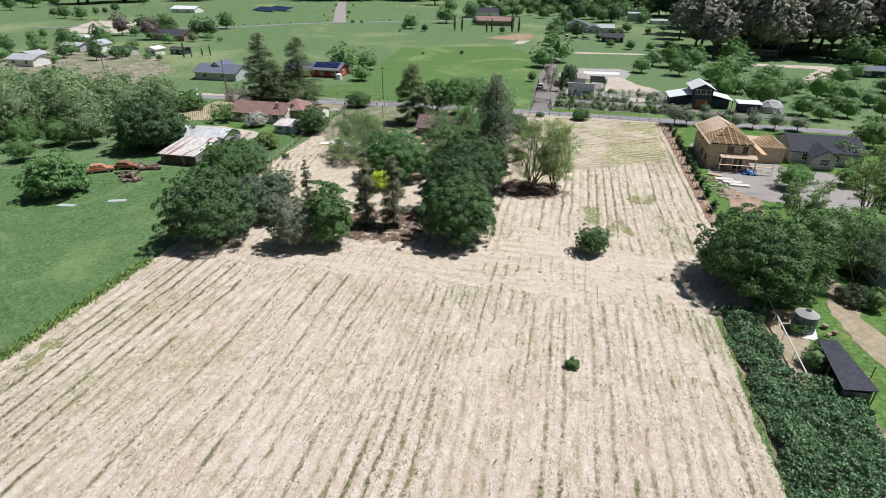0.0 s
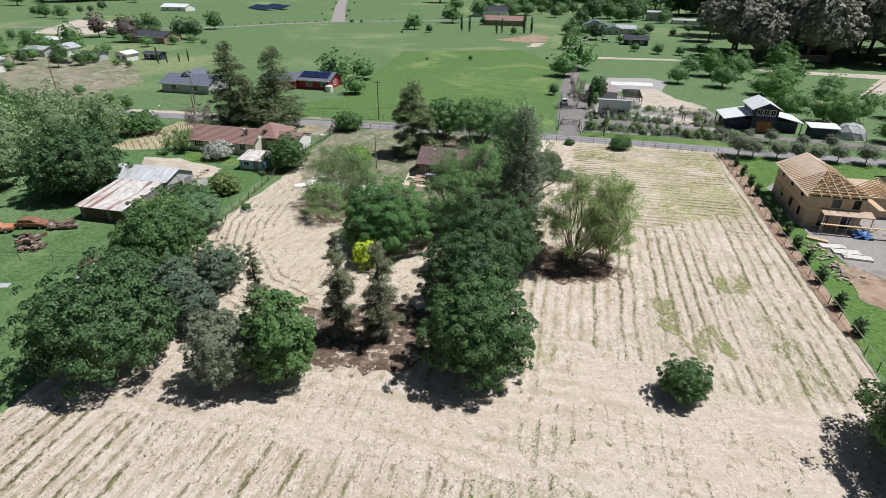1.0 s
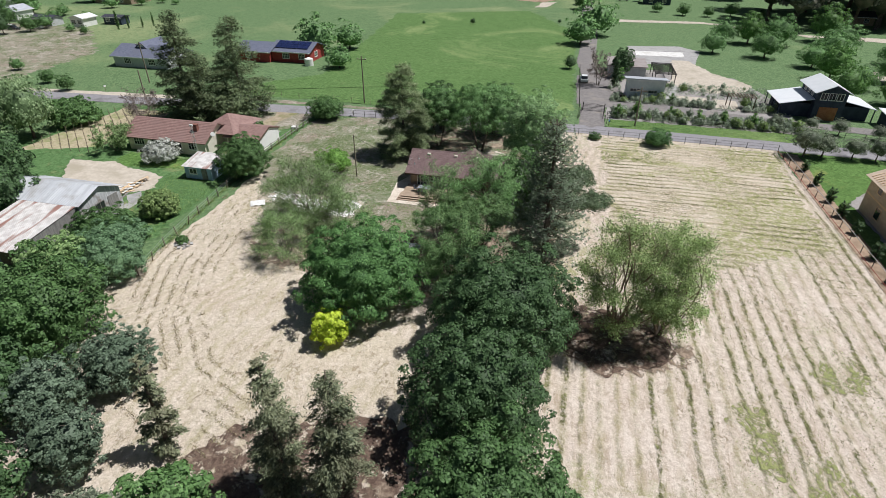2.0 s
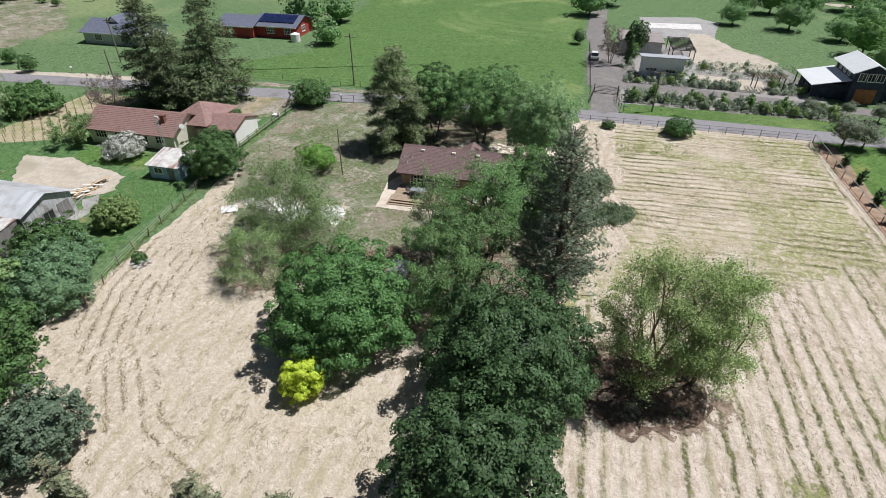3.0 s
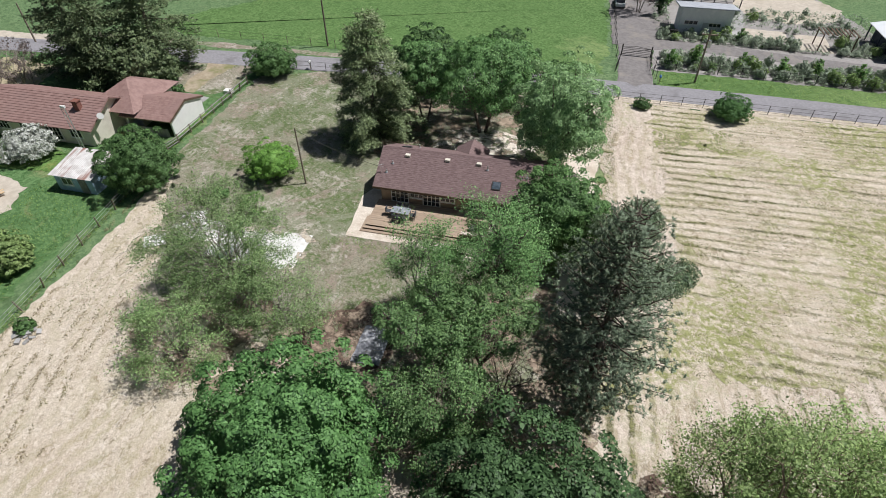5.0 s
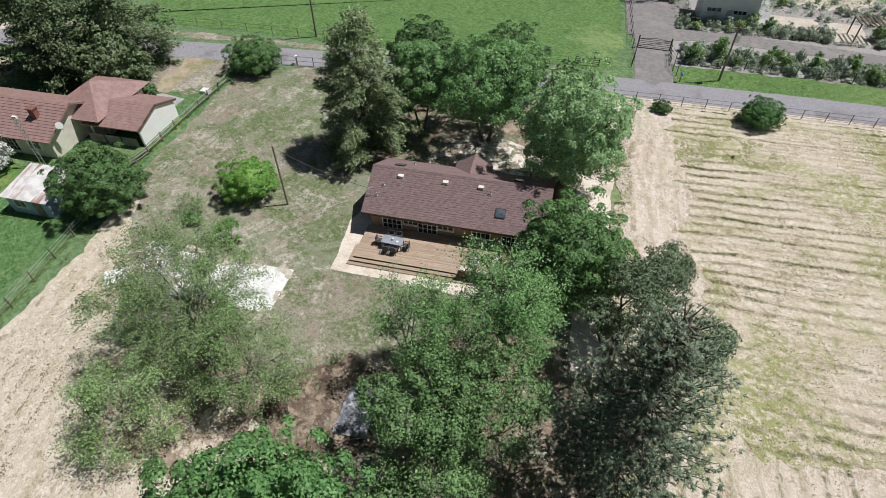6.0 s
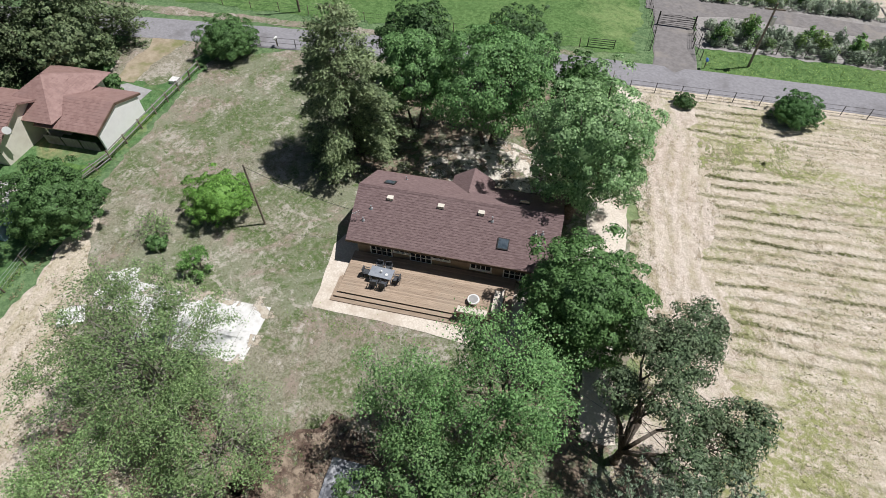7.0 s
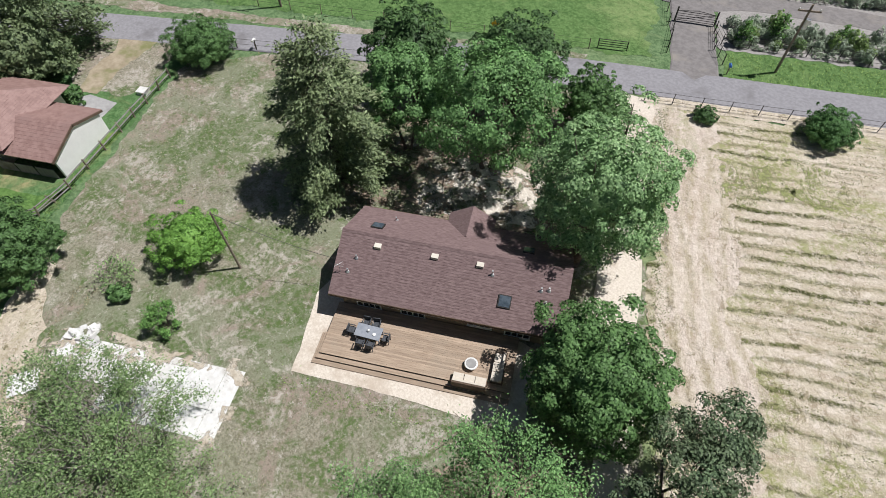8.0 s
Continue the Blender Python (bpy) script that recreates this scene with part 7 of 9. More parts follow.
def truss(parent, y, x0, x1, z, rise):
    mid = (x0 + x1) / 2
    bm = tubes(((x0, y, z), (mid, y, z + rise), 0.085), ((x1, y, z), (mid, y, z + rise), 0.085), ((x0, y, z), (x1, y, z), 0.08), ((mid, y, z), (mid, y, z + rise), 0.045),
               ((mid - (mid - x0) * 0.5, y, z), (mid - (mid - x0) * 0.25, y, z + rise * 0.75), 0.04), ((mid + (mid - x0) * 0.5, y, z), (mid + (mid - x0) * 0.25, y, z + rise * 0.75), 0.04),
               ((mid, y, z), (mid - (mid - x0) * 0.5, y, z + rise * 0.5), 0.04), ((mid, y, z), (mid + (mid - x0) * 0.5, y, z + rise * 0.5), 0.04), n=4)
    return part("roof_truss", bm, M_LUMBER, parent)


for i in range(14):
    truss(fh, HIP + i * 0.6, FX0 - 0.3, FX1 + 0.3, FH - 0.05, 1.85)
for i in range(10):
    # stepped hip trusses with flat tops
    y, f = FY0 + 0.1 + i * 0.63, 0.08 + 0.092 * i
    h, a0, a1 = 1.85 * f, FX0 - 0.3 + (FM - FX0) * f, FX1 + 0.3 - (FX1 - FM) * f
    bars = [((FX0 - 0.3, y, FH), (FX1 + 0.3, y, FH), 0.08), ((FX0 - 0.3, y, FH), (a0, y, FH + h), 0.085), ((FX1 + 0.3, y, FH), (a1, y, FH + h), 0.085), ((a0, y, FH + h), (a1, y, FH + h), 0.08)]
    bars += [((a0 + (a1 - a0) * k / 4, y, FH), (a0 + (a1 - a0) * k / 4, y, FH + h), 0.05) for k in range(5)]
    part("roof_truss", tubes(*bars, n=4), M_LUMBER, fh)
for x in (FX0 + 1.2, FX0 + 2.5, FM, FX1 - 2.5, FX1 - 1.2):
    g = 1 - abs(x - FM) / (FM - FX0)
    part("hip_rafter", tubes(((x, FY0 - 0.5, FH - 0.05), (x, FY0 + 6.4 * g, FH + 1.85 * g), 0.07), n=4), M_LUMBER, fh)
for side, along, z, w, h in (("s", -2.4, 0.3, 1.4, 2.1), ("s", 0.4, 0.2, 1.6, 2.3), ("s", -1.4, 3.3, 1.2, 1.3), ("s", 1.2, 3.3, 1.0, 1.4), ("w", -4.6, 0.9, 1.2, 1.4), ("w", -1.0, 0.9, 1.2, 1.4),
                             ("w", 3.2, 0.9, 1.2, 1.4), ("w", -4.2, 3.7, 1.1, 1.3), ("w", 0.4, 3.7, 1.1, 1.3), ("w", 4.6, 3.7, 1.1, 1.3), ("e", -4, 3.6, 1.2, 1.4), ("e", -4.5, 0.4, 2.0, 2.1)):
    window(fh, side, along, z, w, h, {"s": FY0, "w": FX0, "e": FX1}[side], 1, 1, M_LUMBER, False)
part("porch_roof", slab(bmesh.new(), ((-3.2, FY0 - 1.6, 2.75), (3.4, FY0 - 1.6, 2.75), (3.4, FY0, 3.1), (-3.2, FY0, 3.1)), 0.1), M_PLY, fh, "bare plywood porch roof")
for x in (-3.0, -0.9, 1.2, 3.2):
    part("porch_post", boxes((x - 0.07, x + 0.07, FY0 - 1.5, FY0 - 1.36, 0, 2.7)), M_LUMBER, fh)
part("wing_wall", boxes((FX1, 10.4, 1.5, 8.0, -0.05, 3.2), (5.6, 10.4, -1.0, 1.5, -0.05, 3.2)), M_PLY, fh, "plywood-sheathed walls")
for i in range(8):
    truss(fh, -0.9 + i * 0.7, 5.4, 10.6, 3.2, 1.7)
part("scaffold_plank", boxes((-3.5, 6.2, FY0 - 2.5, FY0 - 2.1, 1.55, 1.62), (4.5, 5.4, -6.5, 1.0, 3.2, 3.27)), M_LUMBER, fh)
for x in (-3.3, -0.2, 2.9, 6.0):
    for dy in (-0.35, 0.35):
        part("scaffold_pole", tubes(((x, FY0 - 2.3 + dy, 0), (x, FY0 - 2.3 + dy, 2.6), 0.03), n=5), M_STEEL, fh)
M_PALEBOARD = surf("pale_wrapped_boards", (0.66, 0.63, 0.58), (0.80, 0.77, 0.73), 2.0, (0.55, 0.47, 0.38), 0.6)
for x, y, w, l, c, t in ((31.8, 105.2, 1.2, 3.2, M_PALEBOARD, 6), (33.0, 103.8, 1.3, 3.4, M_PALEBOARD, 2), (33.8, 102.4, 1.2, 3.4, M_PALEBOARD, -3), (30.6, 107.2, 0.8, 2.6, M_LUMBER, -24)):
    st = thing("lumber_stack", x, y, 0.055, "stack of pale lumber on the building yard", "lumber", t, "lumber stacks")
    for k in range(3):
        part("plank", boxes(*[(-l / 2, l / 2, -w / 2 + i * w / 5, -w / 2 + (i + 0.92) * w / 5, k * 0.09, k * 0.09 + 0.08) for i in range(5)]), c, st)
tp = thing("blue_tarpaulin", 37.2, 110.2, 0.055, "crumpled blue tarpaulin beside the building", "tarpaulin")
bm = bmesh.new()
bmesh.ops.create_grid(bm, x_segments=10, y_segments=8, size=1.3)
for v in bm.verts:
    v.co.z = 0.25 + 0.35 * noise.noise(v.co * 1.4)
part("sheet", bm, surf("blue_tarp", (0.05, 0.14, 0.42), (0.12, 0.26, 0.6), 2.0, None, 0.5, 0.5, 0.4), tp)

# dark-roofed house beside it
gable_house("dark_roof_house", 47.2, 60.0, 119.4, 130.6, 2.7, 4.6, "low house with a charcoal shingle roof", M_WALL_GREY, M_ROOF_DARK, "x", 0.6, 0.3, "house", [("s", 50, 0.9, 1.6, 1.2), ("s", 55, 0.9, 1.6, 1.2)])
gable_house("dark_roof_house", 50.0, 54.0, 116.0, 121.0, 2.6, 3.9, "front wing with a charcoal shingle roof", M_WALL_GREY, M_ROOF_DARK, "y", 0.5, 0.3, "house", [("s", 52, 0.9, 1.6, 1.2)])
gable_house("metal_roof_house", 41.2, 49.2, 65.5, 75.0, 2.7, 3.7, "low house with a dark grey metal roof under trees", M_WALL_GREY, M_ROOF_DARK, "y", 0.6, 0.0, "house", [("w", 69, 0.9, 1.6, 1.2)])

# modern barn house with white roofs
mh = thing("modern_barn_house", 38.6, 171.6, 0, "dark blue barn-style house with white metal roofs", "house")
part("wall", prism(bmesh.new(), [(-2.6, -0.05), (2.6, -0.05), (2.6, 6.2), (0, 7.6), (-2.6, 6.2)], -4.6, 4.0, "y"), M_WALL_NAVY, mh)
part("wall", boxes((-7.6, -2.55, -3.0, 4.5, -0.05, 3.0)), M_WALL_NAVY, mh)
part("wall", boxes((2.55, 7.6, -3.2, 4.0, -0.05, 2.9)), M_WALL_NAVY, mh)
for s in (-1, 1):
    part("roof", slab(bmesh.new(), ((s * 3.3, -5.3, 6.02), (s * 3.3, 4.6, 6.02), (0, 4.6, 7.85), (0, -5.3, 7.85)), 0.12), M_ROOF_WHITE, mh, "white standing-seam metal roof")
part("roof", slab(bmesh.new(), ((-8.6, -4.2, 3.0), (-8.6, 5.0, 3.0), (-2.6, 5.0, 4.4), (-2.6, -4.2, 4.4)), 0.12), M_ROOF_WHITE, mh, "white standing-seam metal roof")
part("roof", slab(bmesh.new(), ((8.6, -4.0, 2.8), (8.6, 4.6, 2.8), (2.6, 4.6, 4.3), (2.6, -4.0, 4.3)), 0.12), M_ROOF_WHITE, mh, "white standing-seam metal roof")
for a, z, w, h in ((-1.4, 4.5, 1.0, 1.4), (0.0, 4.5, 1.0, 1.4), (1.4, 4.5, 1.0, 1.4)):
    window(mh, "s", a, z, w, h, -4.6)
part("barn_door", boxes((-1.6, 1.6, -4.68, -4.6, 0.02, 2.9)), surf("cedar_door", (0.30, 0.13, 0.055), (0.40, 0.19, 0.09), 2.0), mh, "warm cedar barn door")
for y in (-2, 0, 2):
    window(mh, "w", y, 4.8, 1.0, 0.8, -2.6)
for x, y in ((-8.3, -4.0), (-8.3, 0.4), (-8.3, 4.8), (8.3, -3.8), (8.3, 4.4)):
    part("porch_post", boxes((x - 0.08, x + 0.08, y - 0.08, y + 0.08, 0, 2.85)), M_WALL_NAVY, mh)
mh.scale = (1, 1, 0.87)
gs = thing("flat_shed", 50.6, 166.2, 0, "dark shed with a pale flat roof", "shed")
part("wall", boxes((-2.6, 2.6, -1.4, 1.6, -0.05, 2.4)), M_WALL_NAVY, gs)
part("roof", slab(bmesh.new(), ((-3.1, -1.9, 2.45), (3.1, -1.9, 2.45), (3.1, 2.1, 2.8), (-3.1, 2.1, 2.8)), 0.1), M_ROOF_WHITE, gs)
glasshouse = thing("dome_greenhouse", 57.0, 167.6, 0, "grey panelled dome greenhouse", "greenhouse")
bm = bmesh.new()
bmesh.ops.create_icosphere(bm, subdivisions=2, radius=3.4)
bmesh.ops.delete(bm, geom=[v for v in bm.verts if v.co.z < -0.4], context='VERTS')
part("dome", bm, surf("dome_panels", (0.42, 0.43, 0.45), (0.58, 0.59, 0.60), 0.8, None, 0.5, 0.4, 0.4), glasshouse)
bm = bmesh.new()
bmesh.ops.create_icosphere(bm, subdivisions=2, radius=3.42)
bmesh.ops.delete(bm, geom=[v for v in bm.verts if v.co.z < -0.4], context='VERTS')
bmesh.ops.wireframe(bm, faces=bm.faces[:], thickness=0.08, use_replace=True)
part("strut_frame", bm, M_WALL_WHITE, glasshouse)

# garden house by the drive
gh = thing("garden_house", 5.6, 174.8, 0, "pale grey garden house with a shed roof", "house")
part("wall", prism(bmesh.new(), [(-2.2, -0.05), (2.3, -0.05), (2.3, 3.5), (-2.2, 4.2)], -3.9, 3.7, "x"), surf("pale_grey_boards", (0.70, 0.73, 0.77), (0.79, 0.81, 0.84), 1.5), gh)
part("roof", slab(bmesh.new(), ((-4.5, -2.9, 4.46), (4.3, -2.9, 4.46), (4.3, 2.9, 3.56), (-4.5, 2.9, 3.56)), 0.16), M_ROOF_GREY, gh)
window(gh, "s", -2.2, 1.7, 1.9, 0.5, -2.2, 3)
window(gh, "s", 1.4, 1.5, 1.7, 0.5, -2.2, 3)
part("door", boxes((-0.4, 0.5, -2.26, -2.2, 0.02, 2.05)), M_WALL_GREY, gh)
ap = thing("garden_outbuilding", 2.6, 196.0, 0, "low outbuilding with a grey flat roof", "shed")
part("wall", boxes((-4.2, 4.4, -5.5, 4.0, -0.05, 2.6)), M_WALL_GREY, ap)
part("roof", boxes((-4.6, 4.8, -5.9, 4.4, 2.6, 2.8)), surf("brown_grey_flat_roof", (0.30, 0.26, 0.25), (0.38, 0.34, 0.33), 0.8), ap)
pg = thing("pergola", 10.9, 190.8, 0, "dark timber pergola between garden buildings", "pergola")
for i in range(12):
    part("slat", boxes((-2.4, 2.4, -5.5 + i, -5.25 + i, 2.6, 2.72)), M_STEEL_D, pg)
for x in (-2.2, 2.2):
    part("beam", boxes((x - 0.08, x + 0.08, -5.8, 6.0, 2.45, 2.6)), M_STEEL_D, pg)
    for y in (-5.2, 0, 5.2):
        part("post", boxes((x - 0.08, x + 0.08, y - 0.08, y + 0.08, 0, 2.45)), M_STEEL_D, pg)
pg = thing("pergola", 24.2, 171.4, 0, "small dark slatted garden pergola", "pergola")
for i in range(9):
    part("slat", boxes((-2.5 + i * 0.6, -2.3 + i * 0.6, -1.6, 1.6, 2.5, 2.58)), M_DECK_D, pg)
for x in (-2.3, 2.3):
    for y in (-1.4, 1.4):
        part("post", boxes((x - 0.07, x + 0.07, y - 0.07, y + 0.07, 0, 2.5)), M_DECK_D, pg)

# red house with solar roof, slate-roofed house across the road
gable_house("red_house", -88.0, -77.5, 184.6, 194.0, 2.8, 4.4, "low red house with dark blue solar roof", M_WALL_RED, M_ROOF_BLUE, "x", 0.7, 0.0, "house", [("s", -79.5, 1.0, 1.6, 1.2), ("s", -84, 1.0, 1.8, 1.2), ("e", 189, 1.0, 1.6, 1.2)], M_WALL_WHITE)
gable_house("red_house", -97.0, -87.9, 183.0, 192.0, 2.7, 4.2, "brown-red wing with a slate roof", M_WALL_RED, M_ROOF_BLUE, "x", 0.6, 0.0, "house", [("s", -94, 0.9, 1.6, 1.2)], M_WALL_WHITE)
sol = thing("roof_solar_array", -82.7, 187.0, 3.9, "dark blue roof solar panels", "solar panels")
sol.rotation_euler = (math.atan(1.6 / 4.7), 0, 0)
for i in range(6):
    for j in range(2):
        part("solar_panel", boxes((-4.6 + i * 1.55, -3.12 + i * 1.55, -1.6 + j * 1.75, 0.08 + j * 1.75, 0.05, 0.1)), M_SOLAR, sol)
tank = thing("water_tank", -76.6, 182.6, 0, "white round water tank", "tank")
bm = bmesh.new()
tube(bm, (0, 0, 0), (0, 0, 1.7), 1.1, None, 18)
tube(bm, (0, 0, 1.7), (0, 0, 2.0), 1.1, 0.3, 18)
part("shell", bm, M_WALL_WHITE, tank)
gable_house("slate_roof_house", -124.0, -108.5, 169.6, 179.0, 2.7, 4.6, "low house with a slate-blue roof", M_WALL_GREY, M_ROOF_BLUE, "x", 0.6, 0.0, "house", [("s", -120, 0.9, 1.8, 1.2), ("s", -113, 0.9, 1.8, 1.2)], M_WALL_WHITE)
gable_house("slate_roof_house", -119.5, -116.0, 173, 180.5, 4.0, 5.4, "raised gable with a slate-blue roof", M_WALL_WHITE, M_ROOF_BLUE, "y", 0.4, 0.0, "house")
# far houses
for x, y, w, d, h, r, wall, roof, ax, lab in ((-204, 180, 12, 8, 2.6, 4.0, M_WALL_WHITE, M_ROOF_GREY, "x", "white farmhouse with a grey roof"), (-213, 190, 9, 7, 2.6, 3.6, M_WALL_GREY, M_ROOF_GREY, "y", "grey farm shed with a metal roof"),
                                           (-219, 218, 10, 6, 2.6, 3.6, M_WALL_GREY, M_ROOF_GREY, "x", "long farm building with a grey roof"), (-208, 220, 7, 7, 3.4, 4.8, M_WALL_WHITE, M_ROOF_GREY, "y", "white two-storey farmhouse with a grey roof"),
                                           (-189, 214, 8, 5, 2.4, 3.2, M_WALL_GREY, M_ROOF_DARK, "x", "low farm shed with a dark roof"), (-176, 216, 5, 6, 2.8, 3.6, M_WALL_WHITE, M_ROOF_WHITE, "y", "small white shed on the meadow"),
                                           (-168, 222, 7, 4, 2.4, 2.9, M_WALL_NAVY, M_ROOF_DARK, "x", "dark low trailer shed on the meadow"), (-204, 268, 18, 12, 3.0, 5.0, M_WALL_TAN, M_ROOF_DARK, "x", "low ranch house with a dark roof"),
                                           (-237, 246, 14, 5, 2.6, 3.4, M_WALL_WHITE, M_ROOF_WHITE, "x", "long white shed by the far farm"), (-320, 440, 22, 12, 3, 5, M_WALL_WHITE, M_ROOF_WHITE, "x", "far white barn with a pale roof"),
                                           (-53, 405, 26, 12, 3.2, 5.4, M_WALL_TAN, M_TILE, "x", "far house with a terracotta roof"), (-72, 470, 26, 12, 4, 7, M_WALL_WHITE, M_ROOF_DARK, "x", "far white house with a dark roof"),
                                           (3, 378, 13, 12, 4.2, 6.6, M_WALL_GREY, M_ROOF_BLUE, "y", "far house with a slate-blue roof"), (13, 372, 8, 10, 3, 4.4, M_WALL_GREY, M_ROOF_BLUE, "y", "far house wing with a slate-blue roof"),
                                           (22, 326, 11, 7, 2.8, 4.2, M_WALL_NAVY, M_ROOF_DARK, "x", "dark low barn across the meadow"), (20, 376, 10, 9, 3, 4.6, M_WALL_GREY, M_ROOF_GREY, "x", "far grey house among trees"),
                                           (46, 470, 12, 9, 5.6, 6.4, M_WALL_GREY, M_ROOF_GREY, "x", "far tall grey house among trees"), (70, 450, 30, 9, 2.4, 3.0, M_WALL_WHITE, M_ROOF_GREY, "x", "far long pale greenhouse in a field"),
                                           (112, 240, 12, 6, 2.6, 3.6, M_WALL_NAVY, M_ROOF_BLUE, "x", "low blue-grey sheds beside the track"), (88, 292, 10, 7, 2.8, 4.2, M_WALL_TAN, M_ROOF_DARK, "x", "tan house under the eucalyptus")):
    gable_house("far_house", x - w / 2, x + w / 2, y - d / 2, y + d / 2, h, r, lab, wall, roof, ax, 0.5, 0.0, "house", [("s", x - w / 4, 0.9, 1.5, 1.2), ("s", x + w / 4, 0.9, 1.5, 1.2)], M_WALL_WHITE)
solar = thing("solar_array", -259, 482, 0, "blue ground-mounted solar rows", "solar panels", -33)
for k in range(2):
    for i in range(9):
        part("solar_panel", slab(bmesh.new(), ((-16 + i * 3.6, -16 + k * 14, 0.8), (-12.6 + i * 3.6, -16 + k * 14, 0.8), (-12.6 + i * 3.6, -7 + k * 14, 3.2), (-16 + i * 3.6, -7 + k * 14, 3.2)), 0.1), M_SOLAR, solar)
    part("rack", tubes(*[((-15 + i * 4, -10 + k * 14, 0), (-15 + i * 4, -10 + k * 14, 2.2), 0.12) for i in range(9)]), M_STEEL, solar)

# ---- fences, poles, clutter ----
def fence(name, line, spacing, height, label, post_mat, rail_mat, rails=(0.6, 1.1), post_r=0.06, rail_r=0.025, lean=0.03, seed=3):
    """Posts with rails or wires from post to post."""
    r = np.random.default_rng(seed)
    th = thing(name, line[0][0], line[0][1], 0, label, "fence")
    o = Vector((*line[0], 0))
    pts = []
    for a, b in zip(line, line[1:]):
        a, b = Vector((*a, 0)), Vector((*b, 0))
        k = max(1, round((b - a).length / spacing))
        pts += [a.lerp(b, i / k) - o for i in range(k)]
    pts.append(Vector((*line[-1], 0)) - o)
    bm = bmesh.new()
    tube(bm, (0, 0, -0.2), (0, 0, height), post_r, post_r * 0.85, 6)
    first = part("post", bm, post_mat, th)
    first.location = pts[0]
    for p in pts[1:]:
        q = new("post", first.data)
        q.parent = th
        q.location = p
        q.rotation_euler = (r.normal() * lean, r.normal() * lean, r.random() * 3)
    for h in rails:
        for a, b in zip(pts, pts[1:]):
            part("rail", tube(bmesh.new(), a + Vector((0, 0, h)), b + Vector((0, 0, h + r.normal() * lean * 0.4)), rail_r, None, 5), rail_mat, th)
    return th


fence("west_fence", [(-53.2, 90), (-54.4, 96), (-56.2, 112), (-56.6, 118)], 2.6, 1.25, "weathered post-and-wire fence along the mown track", M_POST, M_STEEL, (0.5, 0.85, 1.15), 0.07, 0.012, 0.06)
fence("rail_fence", [(-57.3, 124.6), (-57.2, 132), (-57.0, 140.4)], 2.3, 1.2, "weathered wooden rail fence beside the yard", M_POST, M_WOOD_OLD, (0.55, 1.05), 0.09, 0.06, 0.05, 4)
fence("rail_fence", [(-57.3, 124.6), (-58.0, 121.4), (-60.4, 119.4)], 1.6, 1.1, "tumbledown grey board fence", M_POST, M_WOOD_OLD, (0.3, 0.6, 0.9), 0.08, 0.06, 0.16, 5)
fence("road_fence", [(-52.6, 146.6), (-46.0, 147.0), (-38, 147.4)], 2.6, 1.25, "dark steel pipe-and-mesh road fence", M_STEEL_D, M_STEEL_D, (0.6, 1.2), 0.045, 0.018, 0.0, 6)
fence("road_fence", [(-10.2, 147.0), (8, 147.0), (25.2, 146.8)], 2.5, 1.25, "dark steel pipe-and-wire road fence", M_STEEL_D, M_STEEL_D, (0.3, 0.75, 1.2), 0.045, 0.016, 0.01, 7)
fence("east_fence", [(25.2, 146.8), (25.5, 120), (25.9, 80), (26.0, 72)], 3.0, 1.3, "pale pipe-topped boundary fence", M_STEEL_D, M_STEEL, (1.28,), 0.05, 0.04, 0.01, 8)
fence("east_wire_fence", [(25.1, 146.2), (25.3, 120), (25.7, 80)], 3.0, 0.5, "low rusty edging along the field", M_POST, M_WALL_RED, (0.3,), 0.03, 0.03, 0.05, 9)
fence("garden_fence", [(-2.9, 160.6), (-2.4, 158.2), (6, 157.8), (15, 157.5), (32, 156.2), (60, 154.6)], 3.2, 1.35, "dark steel mesh garden fence", M_STEEL_D, M_STEEL_D, (0.4, 0.85, 1.3), 0.05, 0.018, 0.0, 10)
fence("meadow_fence", [(-7.8, 161), (-8.0, 175), (-8.4, 195)], 2.6, 1.5, "dark steel fence beside the drive", M_STEEL_D, M_STEEL_D, (0.2, 0.6, 1.0, 1.4), 0.045, 0.012, 0.0, 11)
fence("meadow_fence", [(-90, 155.2), (-50, 155.0), (-16, 154.6)], 4.0, 1.2, "thin wire meadow fence", M_POST, M_STEEL_D, (0.6, 1.1), 0.05, 0.012, 0.03, 12)
fence("pasture_fence", [(-49.9, -20), (-50, 20), (-49.8, 53)], 5.0, 1.0, "thin wire fence at the pasture's edge", M_POST, M_STEEL_D, (0.9,), 0.035, 0.01, 0.05, 13)
fence("barnyard_fence", [(-64, 77.5), (-72, 75.5), (-84, 73.5), (-100, 72)], 4.0, 1.2, "thin wire fence across the pasture", M_POST, M_STEEL_D, (0.6, 1.1), 0.05, 0.012, 0.05, 14)
fence("paddock_fence", [(33, 49), (36, 45), (44, 44)], 3.0, 1.4, "dark paddock posts with wire", M_STEEL_D, M_STEEL_D, (1.3,), 0.05, 0.012, 0.02, 15)
pr = thing("pipe_rail", 26.8, 63.6, 0, "pale steel pipe rail on short posts", "rail")
bm = bmesh.new()
tube(bm, (0, 0, 1.3), (-0.5, -17, 1.3), 0.07, None, 6)
part("rail", bm, M_FRAME, pr)
for i in range(6):
    part("post", tubes(((-0.1 * i, -3.4 * i, -0.1), (-0.1 * i, -3.4 * i, 1.3), 0.04)), M_STEEL, pr)

